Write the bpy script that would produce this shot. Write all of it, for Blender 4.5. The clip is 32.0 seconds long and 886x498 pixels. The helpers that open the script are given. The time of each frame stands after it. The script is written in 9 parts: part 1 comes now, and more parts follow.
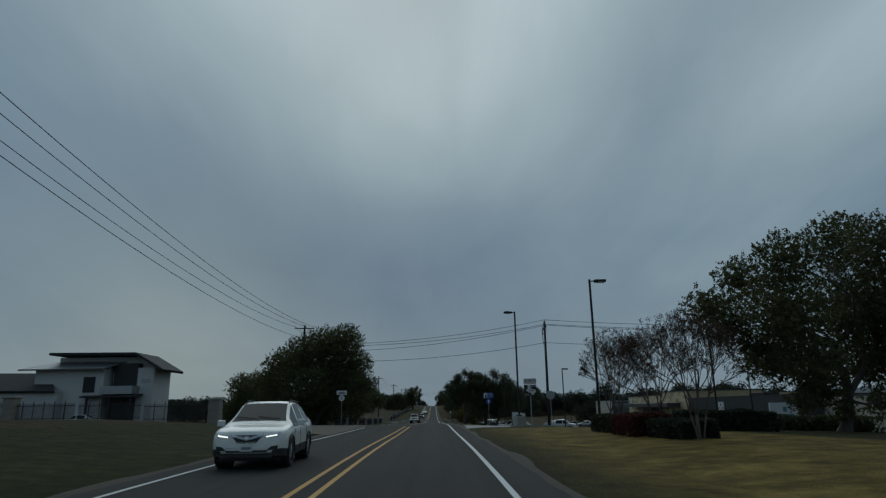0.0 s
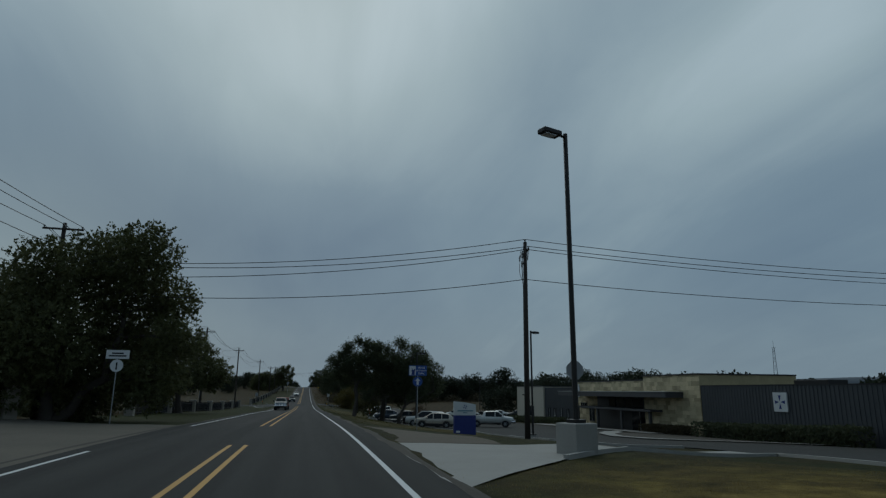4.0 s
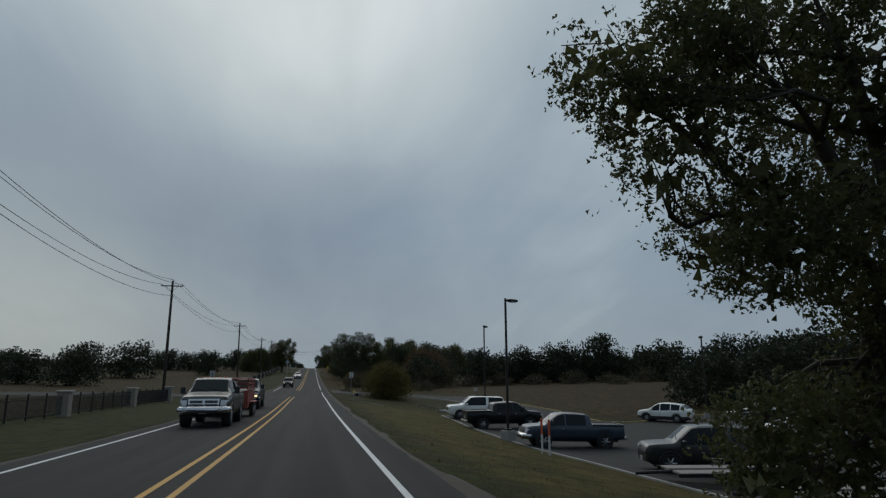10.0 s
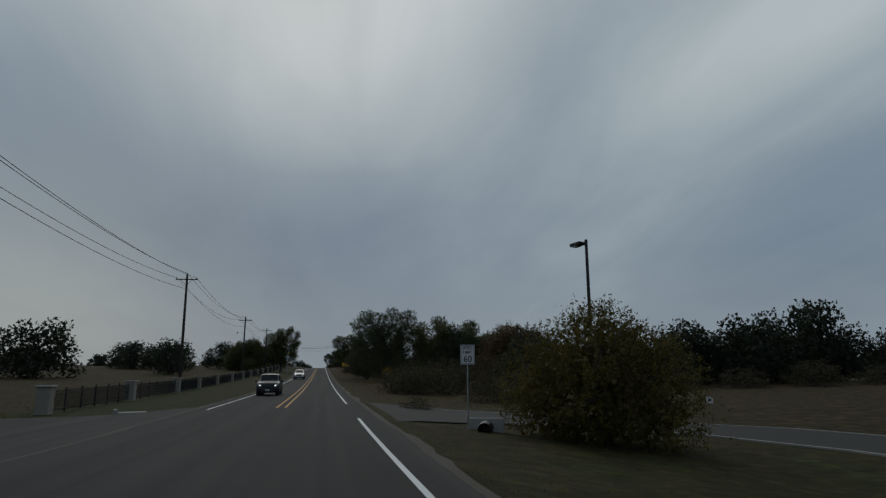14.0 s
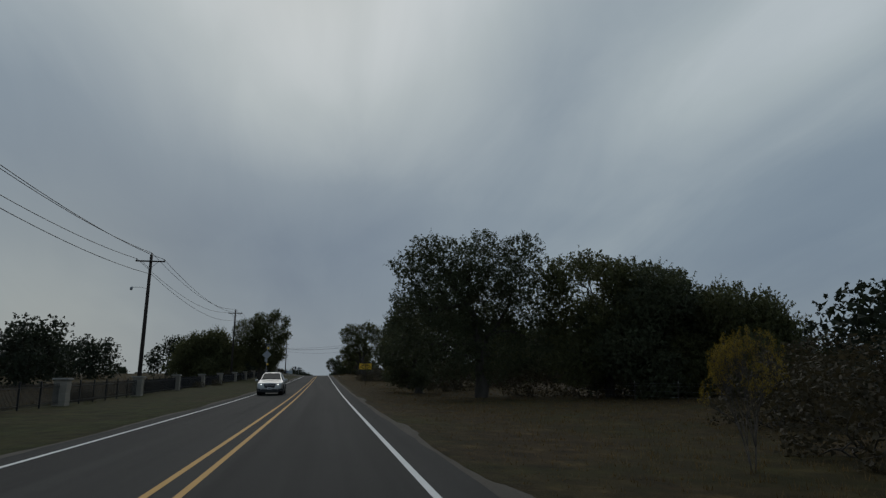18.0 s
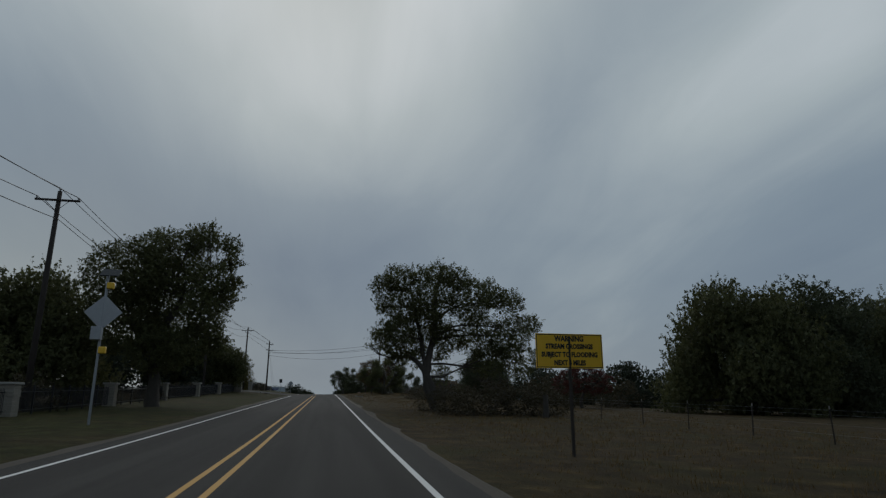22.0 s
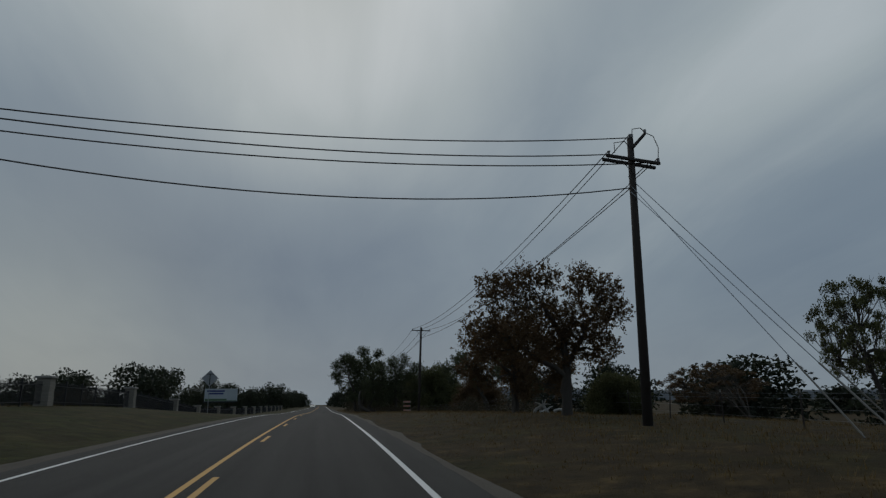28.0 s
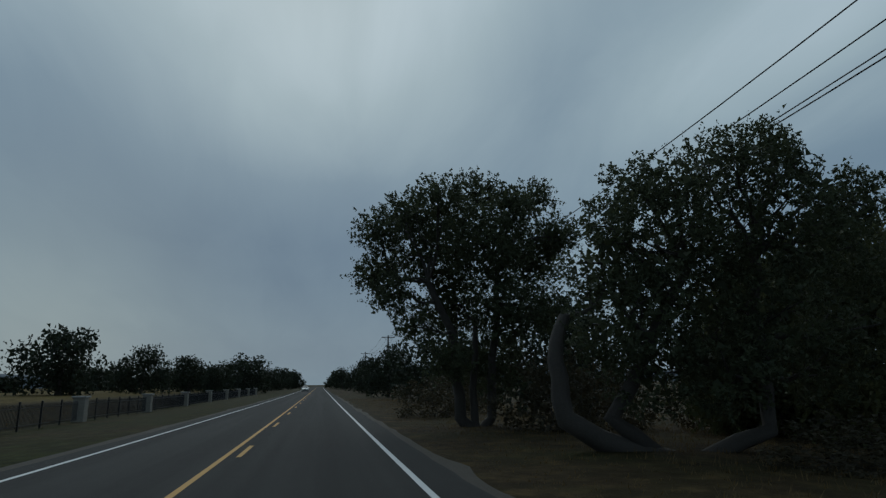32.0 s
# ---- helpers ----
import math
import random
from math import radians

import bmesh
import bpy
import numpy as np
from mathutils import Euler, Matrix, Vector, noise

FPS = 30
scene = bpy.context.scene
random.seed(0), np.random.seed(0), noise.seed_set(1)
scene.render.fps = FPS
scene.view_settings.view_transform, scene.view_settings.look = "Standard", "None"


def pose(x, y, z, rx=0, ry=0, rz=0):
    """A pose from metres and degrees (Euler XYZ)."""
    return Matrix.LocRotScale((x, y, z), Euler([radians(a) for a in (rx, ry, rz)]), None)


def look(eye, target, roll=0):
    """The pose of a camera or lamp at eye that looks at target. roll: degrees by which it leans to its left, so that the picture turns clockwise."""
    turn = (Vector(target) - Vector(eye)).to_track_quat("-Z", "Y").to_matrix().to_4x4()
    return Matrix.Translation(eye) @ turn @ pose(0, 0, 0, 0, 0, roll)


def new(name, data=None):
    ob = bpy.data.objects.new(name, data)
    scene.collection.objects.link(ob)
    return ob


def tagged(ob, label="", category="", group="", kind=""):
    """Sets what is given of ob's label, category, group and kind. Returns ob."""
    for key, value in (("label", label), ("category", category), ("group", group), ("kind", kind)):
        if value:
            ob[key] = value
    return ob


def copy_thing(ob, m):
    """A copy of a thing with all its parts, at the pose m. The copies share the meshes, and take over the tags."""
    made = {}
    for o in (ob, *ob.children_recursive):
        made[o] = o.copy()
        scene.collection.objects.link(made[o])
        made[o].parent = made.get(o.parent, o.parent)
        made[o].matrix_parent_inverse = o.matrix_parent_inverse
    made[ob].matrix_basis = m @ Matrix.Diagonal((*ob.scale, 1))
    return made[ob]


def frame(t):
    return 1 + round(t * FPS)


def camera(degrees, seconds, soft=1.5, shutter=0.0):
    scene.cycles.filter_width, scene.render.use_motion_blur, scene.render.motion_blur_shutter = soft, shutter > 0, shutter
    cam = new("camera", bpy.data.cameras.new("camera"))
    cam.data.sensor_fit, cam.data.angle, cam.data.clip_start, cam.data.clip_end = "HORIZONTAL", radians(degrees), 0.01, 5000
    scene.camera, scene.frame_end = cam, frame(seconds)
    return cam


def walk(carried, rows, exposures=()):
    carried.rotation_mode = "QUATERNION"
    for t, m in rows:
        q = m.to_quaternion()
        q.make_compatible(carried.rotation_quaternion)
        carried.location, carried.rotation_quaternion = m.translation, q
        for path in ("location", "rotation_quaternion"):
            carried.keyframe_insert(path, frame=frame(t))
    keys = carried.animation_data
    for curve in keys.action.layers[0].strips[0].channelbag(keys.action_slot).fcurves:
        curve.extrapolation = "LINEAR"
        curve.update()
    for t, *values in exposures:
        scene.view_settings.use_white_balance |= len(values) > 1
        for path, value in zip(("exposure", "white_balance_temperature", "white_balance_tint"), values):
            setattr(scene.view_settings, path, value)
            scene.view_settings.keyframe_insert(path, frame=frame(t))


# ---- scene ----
# ---- camera ----
cam = camera(71.4, 32.0, 1.3)
PATH = [
    (0, (0.270, 9.900, 1.729), (0.451, 19.581, 4.230), -0.96),
    (0.5, (0.148, 13.926, 1.784), (0.903, 23.598, 4.210), -0.66),
    (1, (0.053, 18.033, 1.834), (1.276, 27.671, 4.201), -0.80),
    (1.5, (0.020, 22.190, 1.878), (1.585, 31.788, 4.208), -0.38),
    (2, (-0.009, 26.456, 1.908), (1.834, 36.014, 4.201), -0.07),
    (2.5, (-0.020, 31.138, 1.921), (2.008, 40.661, 4.202), 0.07),
    (3, (-0.057, 36.209, 1.912), (2.010, 45.727, 4.178), 0.17),
    (3.5, (-0.146, 41.526, 1.879), (1.879, 51.053, 4.146), 0.53),
    (5.5, (-0.120, 62.840, 1.804), (2.002, 72.382, 3.914), 0.15),
    (6, (-0.072, 68.983, 1.768), (2.041, 78.530, 3.863), 0.50),
    (6.5, (-0.010, 75.337, 1.695), (2.075, 84.889, 3.794), 1.03),
    (7, (0.028, 81.890, 1.583), (2.073, 91.448, 3.696), 1.09),
    (7.5, (0.056, 88.818, 1.454), (2.067, 98.377, 3.596), 1.14),
    (8, (0.076, 95.990, 1.318), (2.130, 105.547, 3.426), 0.89),
    (8.5, (0.115, 103.241, 1.179), (2.138, 112.816, 3.233), 0.28),
    (9, (0.180, 110.834, 1.033), (2.187, 120.418, 3.062), -0.11),
    (9.5, (0.184, 118.487, 0.885), (2.196, 128.077, 2.881), -0.16),
    (10, (0.170, 126.340, 0.728), (2.166, 135.938, 2.700), -0.11),
    (10.5, (0.190, 134.325, 0.555), (2.192, 143.924, 2.519), -0.03),
    (11, (0.213, 142.622, 0.361), (2.177, 152.226, 2.335), 0.40),
    (11.5, (0.139, 150.881, 0.183), (2.057, 160.495, 2.156), 0.20),
    (12, (0.107, 159.439, 0.024), (2.006, 169.055, 2.006), 0.26),
    (12.5, (0.117, 168.021, -0.104), (2.003, 177.640, 1.876), -0.18),
    (13, (0.116, 176.676, -0.190), (1.981, 186.293, 1.819), 0.42),
    (13.5, (0.089, 185.603, -0.250), (1.962, 195.223, 1.740), -0.13),
    (14, (0.051, 194.402, -0.331), (1.917, 204.018, 1.685), -0.21),
    (14.5, (0.021, 203.367, -0.433), (1.873, 212.982, 1.598), -0.59),
    (16.5, (0.079, 239.605, -0.393), (2.012, 249.197, 1.669), -0.45),
    (17, (0.134, 248.727, -0.355), (2.025, 258.318, 1.755), -0.21),
    (17.5, (0.102, 257.912, -0.297), (1.964, 267.505, 1.827), -0.36),
    (18, (0.073, 267.316, -0.213), (1.909, 276.906, 1.945), -0.48),
    (18.5, (0.047, 276.976, -0.097), (1.906, 286.553, 2.103), -0.47),
    (19, (0.025, 286.565, 0.044), (1.860, 296.136, 2.284), -0.00),
    (19.5, (0.001, 296.352, 0.196), (1.824, 305.914, 2.485), 0.81),
    (20, (0.012, 306.429, 0.364), (1.847, 315.984, 2.671), 0.31),
    (20.5, (0.001, 316.773, 0.563), (1.831, 326.319, 2.912), 0.16),
    (21, (-0.013, 327.238, 0.790), (1.790, 336.780, 3.176), 0.39),
    (21.5, (-0.067, 337.808, 1.043), (1.706, 347.347, 3.461), 0.42),
    (22, (-0.100, 348.622, 1.314), (1.657, 358.159, 3.757), 0.03),
    (22.5, (-0.152, 359.254, 1.567), (1.582, 368.786, 4.043), 0.58),
    (23, (-0.214, 369.770, 1.823), (1.548, 379.300, 4.287), 0.21),
    (23.5, (-0.190, 380.188, 2.109), (1.572, 389.718, 4.571), -0.66),
    (24, (-0.169, 390.712, 2.410), (1.602, 400.244, 4.860), -0.68),
    (24.5, (-0.158, 401.349, 2.708), (1.659, 410.874, 5.153), -0.52),
    (26.5, (-0.093, 442.523, 3.866), (1.768, 452.031, 6.340), -0.28),
    (27, (-0.064, 452.452, 4.123), (1.774, 461.962, 6.612), -0.43),
    (27.5, (-0.075, 462.560, 4.367), (1.765, 472.079, 6.818), -0.70),
    (28, (-0.073, 472.721, 4.611), (1.751, 482.249, 7.041), -0.59),
    (28.5, (-0.110, 483.254, 4.864), (1.755, 492.774, 7.290), -0.41),
    (29, (-0.110, 493.878, 5.051), (1.701, 503.415, 7.451), 0.06),
    (29.5, (-0.140, 504.657, 5.154), (1.671, 514.202, 7.524), 0.39),
    (30, (-0.165, 515.578, 5.223), (1.631, 525.132, 7.565), 0.34),
    (30.5, (-0.133, 526.689, 5.260), (1.676, 536.254, 7.550), -0.03),
    (31, (-0.121, 537.853, 5.229), (1.711, 547.422, 7.481), 0.00),
    (31.5, (-0.112, 548.766, 5.148), (1.706, 558.343, 7.377), 0.24),
    (32, (-0.098, 559.889, 5.062), (1.784, 569.476, 7.196), -0.47),
]
walk(cam, [(t, look(eye, target, roll)) for t, eye, target, roll in PATH],
     [(0, -0.05, 5900, 0), (6, 0.0, 5900, 0), (8.4, 0.0, 6000, 2), (9, 0.14, 6050, 3), (10, 0.42, 6400, 8), (10.9, 0.08, 6300, 7), (13, 0.12, 6500, 9), (18, 0.18, 6500, 9), (19, 0.26, 6500, 9), (20, 0.52, 6500, 9), (21, 0.3, 6500, 9), (22.2, 0.12, 6500, 9), (23.2, 0.14, 6500, 9), (24, 0.4, 6500, 9), (25, 0.3, 6500, 9), (27, -0.02, 6500, 9), (29.5, 0.0, 6400, 8), (31, 0.0, 5950, 2), (32, 0.05, 5850, 1)])

# ---- light ----
SUN_ELEV, SUN_AZ = radians(40), radians(-3)   # veiled sun, high ahead
world = bpy.data.worlds.new("overcast_sky")
scene.world = world
world.use_nodes = True


def build_sky():
    nt = world.node_tree
    n, l = nt.nodes, nt.links
    n.clear()
    out = n.new("ShaderNodeOutputWorld")
    bg = n.new("ShaderNodeBackground")
    sky = n.new("ShaderNodeTexSky")
    sky.sky_type = "NISHITA"
    sky.sun_disc = False
    sky.sun_elevation, sky.sun_rotation = SUN_ELEV, SUN_AZ
    sky.air_density, sky.dust_density = 1.5, 3.0
    dim = n.new("ShaderNodeVectorMath")
    dim.operation = "SCALE"
    dim.inputs["Scale"].default_value = 0.05
    l.new(sky.outputs[0], dim.inputs[0])
    tc = n.new("ShaderNodeTexCoord")
    sep = n.new("ShaderNodeSeparateXYZ")
    l.new(tc.outputs["Generated"], sep.inputs[0])

    def math(op, a, b=None, clamp=False):
        m = n.new("ShaderNodeMath")
        m.operation, m.use_clamp = op, clamp
        for i, v in enumerate((a, b)):
            if v is None:
                continue
            if isinstance(v, (int, float)):
                m.inputs[i].default_value = v
            else:
                l.new(v, m.inputs[i])
        return m.outputs[0]

    # flat cloud deck: the direction projected on a level plane overhead
    up = math("ADD", math("MAXIMUM", sep.outputs[2], 0.0), 0.30)
    u, v = math("DIVIDE", sep.outputs[0], up), math("DIVIDE", sep.outputs[1], up)
    deck = n.new("ShaderNodeCombineXYZ")
    l.new(u, deck.inputs[0])
    l.new(v, deck.inputs[1])

    def cloud(scale, detail, rough, seed, stretch=(1, 1, 1), turn=0.0, warp=0.4):
        mp = n.new("ShaderNodeMapping")
        mp.inputs["Location"].default_value = (seed, seed * 1.7, 0)
        mp.inputs["Rotation"].default_value = (0, 0, radians(turn))
        mp.inputs["Scale"].default_value = stretch
        l.new(deck.outputs[0], mp.inputs[0])
        t = n.new("ShaderNodeTexNoise")
        t.inputs["Scale"].default_value, t.inputs["Detail"].default_value = scale, detail
        t.inputs["Roughness"].default_value = rough
        t.inputs["Distortion"].default_value = warp
        l.new(mp.outputs[0], t.inputs["Vector"])
        return t.outputs["Fac"]

    def toward(azimuth, elevation, power):
        """How far a direction points at a place of the sky, as a soft falloff."""
        d = n.new("ShaderNodeVectorMath")
        d.operation = "DOT_PRODUCT"
        l.new(tc.outputs["Generated"], d.inputs[0])
        a, e = radians(azimuth), radians(elevation)
        d.inputs[1].default_value = (sin(a) * cos(e), cos(a) * cos(e), sin(e))
        return math("POWER", math("MAXIMUM", d.outputs["Value"], 0.0), power)

    from math import cos, sin
    big = cloud(1.3, 3, 0.5, 3.1, (1.0, 0.8, 1), 25)
    fine = cloud(3.0, 6, 0.55, 7.7, (1.5, 0.5, 1), -8, 0.6)
    # veiled sun high ahead, thinner places to its right, heavier blue-grey banks low ahead
    glow = math("MULTIPLY", toward(-3, 47, 9.0), 0.36)
    low = math("SUBTRACT", 1.0, math("MULTIPLY", math("MAXIMUM", sep.outputs[2], 0.0), 3.2), True)
    glow = math("ADD", glow, math("MULTIPLY", math("POWER", low, 2.0), 0.06))
    for az, el, power, amount in ((1, 30, 60, 0.05), (36, 24, 150, 0.10), (46, 27, 90, 0.12), (3, 10, 70, -0.11), (-9, 14, 90, -0.05), (-23, 19, 60, -0.05),
                                  (-20, 7, 90, 0.09), (-26, 3, 120, 0.06), (41, 11, 60, -0.05), (20, 16, 120, -0.03), (23, 29, 120, -0.04), (-17, 27, 90, -0.02),
                                  (28, 20, 60, 0.10), (-14, 14, 60, -0.12), (52, 32, 60, 0.13), (-2, 38, 130, -0.15), (-14, 20, 130, 0.05)):
        glow = math("ADD", glow, math("MULTIPLY", toward(az, el, power), amount))
    tone = math("ADD", math("MULTIPLY", big, 0.16), math("MULTIPLY", fine, 0.13))
    tone = math("ADD", math("ADD", tone, 0.175), glow)
    ramp = n.new("ShaderNodeValToRGB")
    ramp.color_ramp.elements[0].position = 0.10
    ramp.color_ramp.elements[0].color = (0.075, 0.116, 0.185, 1)
    ramp.color_ramp.elements[1].position = 0.72
    ramp.color_ramp.elements[1].color = (0.575, 0.61, 0.645, 1)
    ramp.color_ramp.elements.new(0.36).color = (0.188, 0.238, 0.290, 1)
    ramp.color_ramp.elements.new(0.52).color = (0.335, 0.385, 0.412, 1)
    l.new(tone, ramp.inputs[0])
    both = n.new("ShaderNodeMix")
    both.data_type = "RGBA"
    both.inputs["Factor"].default_value = 0.94
    l.new(dim.outputs[0], both.inputs["A"])
    haze = n.new("ShaderNodeMix")
    haze.data_type = "RGBA"
    haze.inputs["B"].default_value = (0.245, 0.262, 0.255, 1)
    l.new(math("MULTIPLY", math("ADD", toward(-24, 3, 30.0), math("MULTIPLY", math("POWER", low, 3.0), 0.4)), 0.55, True), haze.inputs["Factor"])
    l.new(ramp.outputs[0], haze.inputs["A"])
    l.new(haze.outputs["Result"], both.inputs["B"])
    l.new(both.outputs["Result"], bg.inputs["Color"])
    bg.inputs["Strength"].default_value = 1.0
    l.new(bg.outputs[0], out.inputs[0])


build_sky()
sun = new("sun", bpy.data.lights.new("sun", "SUN"))
sun.data.energy, sun.data.angle, sun.data.color = 0.6, radians(60), (1.0, 0.96, 0.91)
sun.matrix_world = look((0, 0, 50), (-math.sin(SUN_AZ) * 60, -math.cos(SUN_AZ) * 60, 50 - 60 * math.tan(SUN_ELEV)))

# ---- materials ----


def material(name, colour, rough=0.8, metal=0.0, vary=0.25, scale=3.0, fine=40.0, bump=0.15, per="object", tint=None, coat=0.0):
    """A node material: base colour with large stains, fine grain and relief, varied from object to object or piece to piece."""
    m = bpy.data.materials.new(name)
    m.use_nodes = True
    nt = m.node_tree
    n, l = nt.nodes, nt.links
    b = n["Principled BSDF"]
    b.inputs["Roughness"].default_value, b.inputs["Metallic"].default_value = rough, metal
    b.inputs["Coat Weight"].default_value = coat
    tc = n.new("ShaderNodeTexCoord")

    def tex(s, d, r=0.6):
        t = n.new("ShaderNodeTexNoise")
        t.inputs["Scale"].default_value, t.inputs["Detail"].default_value, t.inputs["Roughness"].default_value = s, d, r
        l.new(tc.outputs["Object"], t.inputs["Vector"])
        return t.outputs["Fac"]

    large, small = tex(scale, 4), tex(fine, 3)
    mix = n.new("ShaderNodeMix")
    mix.data_type = "RGBA"
    lo = [c * (1 - vary) for c in colour]
    hi = [min(1, c * (1 + vary)) for c in (tint or colour)]
    mix.inputs["A"].default_value, mix.inputs["B"].default_value = (*lo, 1), (*hi, 1)
    add = n.new("ShaderNodeMath")
    add.operation = "MULTIPLY_ADD"
    l.new(small, add.inputs[0])
    add.inputs[1].default_value = 0.5
    sub = n.new("ShaderNodeMath")
    sub.operation = "MULTIPLY"
    l.new(large, sub.inputs[0])
    sub.inputs[1].default_value = 0.6
    l.new(sub.outputs[0], add.inputs[2])
    rnd = n.new("ShaderNodeNewGeometry").outputs["Random Per Island"] if per == "island" else n.new("ShaderNodeObjectInfo").outputs["Random"]
    k = n.new("ShaderNodeMath")
    k.operation = "MULTIPLY_ADD"
    l.new(rnd, k.inputs[0])
    k.inputs[1].default_value = 0.5 if per == "island" else 0.25
    l.new(add.outputs[0], k.inputs[2])
    o = n.new("ShaderNodeMath")
    o.operation, o.use_clamp = "SUBTRACT", True
    l.new(k.outputs[0], o.inputs[0])
    o.inputs[1].default_value = 0.3 if per == "island" else 0.18
    l.new(o.outputs[0], mix.inputs["Factor"])
    l.new(mix.outputs["Result"], b.inputs["Base Color"])
    if bump:
        bp = n.new("ShaderNodeBump")
        bp.inputs["Strength"].default_value, bp.inputs["Distance"].default_value = bump, 0.03
        l.new(small, bp.inputs["Height"])
        l.new(bp.outputs[0], b.inputs["Normal"])
    return m


def leafy(name, colour, tint):
    """Leaves: dull on top, letting a little light through."""
    m = material(name, colour, 0.65, 0, 0.35, 0.6, 9.0, 0.0, "island", tint)
    nt = m.node_tree
    b = nt.nodes["Principled BSDF"]
    b.inputs["Specular IOR Level"].default_value = 0.25
    thin = nt.nodes.new("ShaderNodeBsdfTranslucent")
    both = nt.nodes.new("ShaderNodeMixShader")
    both.inputs[0].default_value = 0.35
    nt.links.new(b.inputs["Base Color"].links[0].from_socket, thin.inputs["Color"])
    nt.links.new(b.outputs[0], both.inputs[1])
    nt.links.new(thin.outputs[0], both.inputs[2])
    nt.links.new(both.outputs[0], nt.nodes["Material Output"].inputs["Surface"])
    return m


ASPHALT = material("asphalt", (0.0315, 0.0305, 0.0275), 0.9, 0, 0.22, 0.35, 60, 0.35)
ASPHALT.node_tree.nodes["Principled BSDF"].inputs["Specular IOR Level"].default_value = 0.2


def wheel_tracks(m):
    """Long faint streaks of wear along the lanes."""
    nt = m.node_tree
    n, l = nt.nodes, nt.links
    b = n["Principled BSDF"]
    src = b.inputs["Base Color"].links[0].from_socket
    tc = n.new("ShaderNodeTexCoord")
    mp = n.new("ShaderNodeMapping")
    mp.inputs["Scale"].default_value = (1.5, 0.02, 1.0)
    l.new(tc.outputs["Object"], mp.inputs[0])
    t = n.new("ShaderNodeTexNoise")
    t.inputs["Scale"].default_value, t.inputs["Detail"].default_value = 1.0, 3
    l.new(mp.outputs[0], t.inputs["Vector"])
    r = n.new("ShaderNodeMapRange")
    r.inputs["From Min"].default_value, r.inputs["From Max"].default_value = 0.35, 0.65
    r.inputs["To Min"].default_value, r.inputs["To Max"].default_value = 0.74, 1.22
    l.new(t.outputs["Fac"], r.inputs["Value"])
    v = n.new("ShaderNodeVectorMath")
    v.operation = "SCALE"
    l.new(src, v.inputs[0])
    l.new(r.outputs[0], v.inputs["Scale"])
    l.new(v.outputs[0], b.inputs["Base Color"])


wheel_tracks(ASPHALT)
LOT = material("lot_asphalt", (0.037, 0.036, 0.032), 0.9, 0, 0.25, 0.4, 50, 0.3)
LOT.node_tree.nodes["Principled BSDF"].inputs["Specular IOR Level"].default_value = 0.2
CONCRETE = material("concrete", (0.30, 0.285, 0.255), 0.9, 0, 0.25, 0.8, 30, 0.25)
PALE_DIRT = material("pale_gravel", (0.112, 0.094, 0.068), 0.95, 0, 0.55, 0.3, 25, 0.4)
WHITE_LINE = material("white_road_paint", (0.62, 0.62, 0.60), 0.75, 0, 0.2, 1.5, 30, 0.1)
YELLOW_LINE = material("yellow_road_paint", (0.50, 0.27, 0.045), 0.75, 0, 0.2, 1.5, 30, 0.1)
BARK = material("bark", (0.065, 0.055, 0.045), 0.95, 0, 0.4, 2.0, 18, 0.7)
PALE_BARK = material("smooth_bark", (0.11, 0.09, 0.075), 0.9, 0, 0.3, 2.0, 14, 0.4)
OAK = leafy("oak_leaves", (0.060, 0.067, 0.029), (0.112, 0.115, 0.046))
OAK2 = leafy("dark_oak_leaves", (0.048, 0.057, 0.032), (0.086, 0.096, 0.048))
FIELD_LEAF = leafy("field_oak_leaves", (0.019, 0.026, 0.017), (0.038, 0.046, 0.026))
BROWN = leafy("brown_leaves", (0.074, 0.052, 0.031), (0.128, 0.080, 0.038))
RED_LEAF = leafy("red_leaves", (0.060, 0.020, 0.018), (0.10, 0.030, 0.02))
YELLOW_LEAF = leafy("yellow_green_leaves", (0.034, 0.040, 0.011), (0.125, 0.095, 0.022))
GOLD_LEAF = leafy("golden_leaves", (0.14, 0.11, 0.02), (0.32, 0.22, 0.03))
GREY_LEAF = leafy("grey_green_brush", (0.034, 0.031, 0.017), (0.070, 0.056, 0.030))
CRAPE_LEAF = leafy("sparse_dry_leaves", (0.040, 0.026, 0.021), (0.075, 0.042, 0.030))
IRON = material("black_iron", (0.012, 0.012, 0.013), 0.5, 0.3, 0.2, 3, 40, 0.1)
WOOD_POLE = material("weathered_pole", (0.045, 0.036, 0.030), 0.95, 0, 0.35, 1.2, 22, 0.5)
GALV = material("galvanised_steel", (0.33, 0.34, 0.35), 0.45, 0.8, 0.2, 4, 40, 0.1)
DARK_STEEL = material("bronze_paint", (0.022, 0.020, 0.019), 0.45, 0.4, 0.15, 4, 40, 0.05)
CERAMIC = material("grey_ceramic", (0.20, 0.19, 0.18), 0.3, 0, 0.1, 6, 30, 0)
CABLE = material("cable", (0.018, 0.018, 0.019), 0.6, 0, 0.1, 6, 30, 0)
LIMESTONE = material("limestone", (0.42, 0.34, 0.19), 0.9, 0, 0.45, 1.2, 14, 0.5)
PILLAR_STONE = material("pillar_stone", (0.25, 0.225, 0.185), 0.92, 0, 0.40, 1.6, 12, 0.6)
STUCCO = material("cream_stucco", (0.46, 0.42, 0.34), 0.9, 0, 0.15, 0.5, 40, 0.2)
GREY_PANEL = material("grey_metal_siding", (0.06, 0.063, 0.067), 0.6, 0.2, 0.15, 0.6, 30, 0.1)
CANOPY = material("canopy_fascia", (0.055, 0.055, 0.058), 0.6, 0.2, 0.15, 0.8, 30, 0.1)
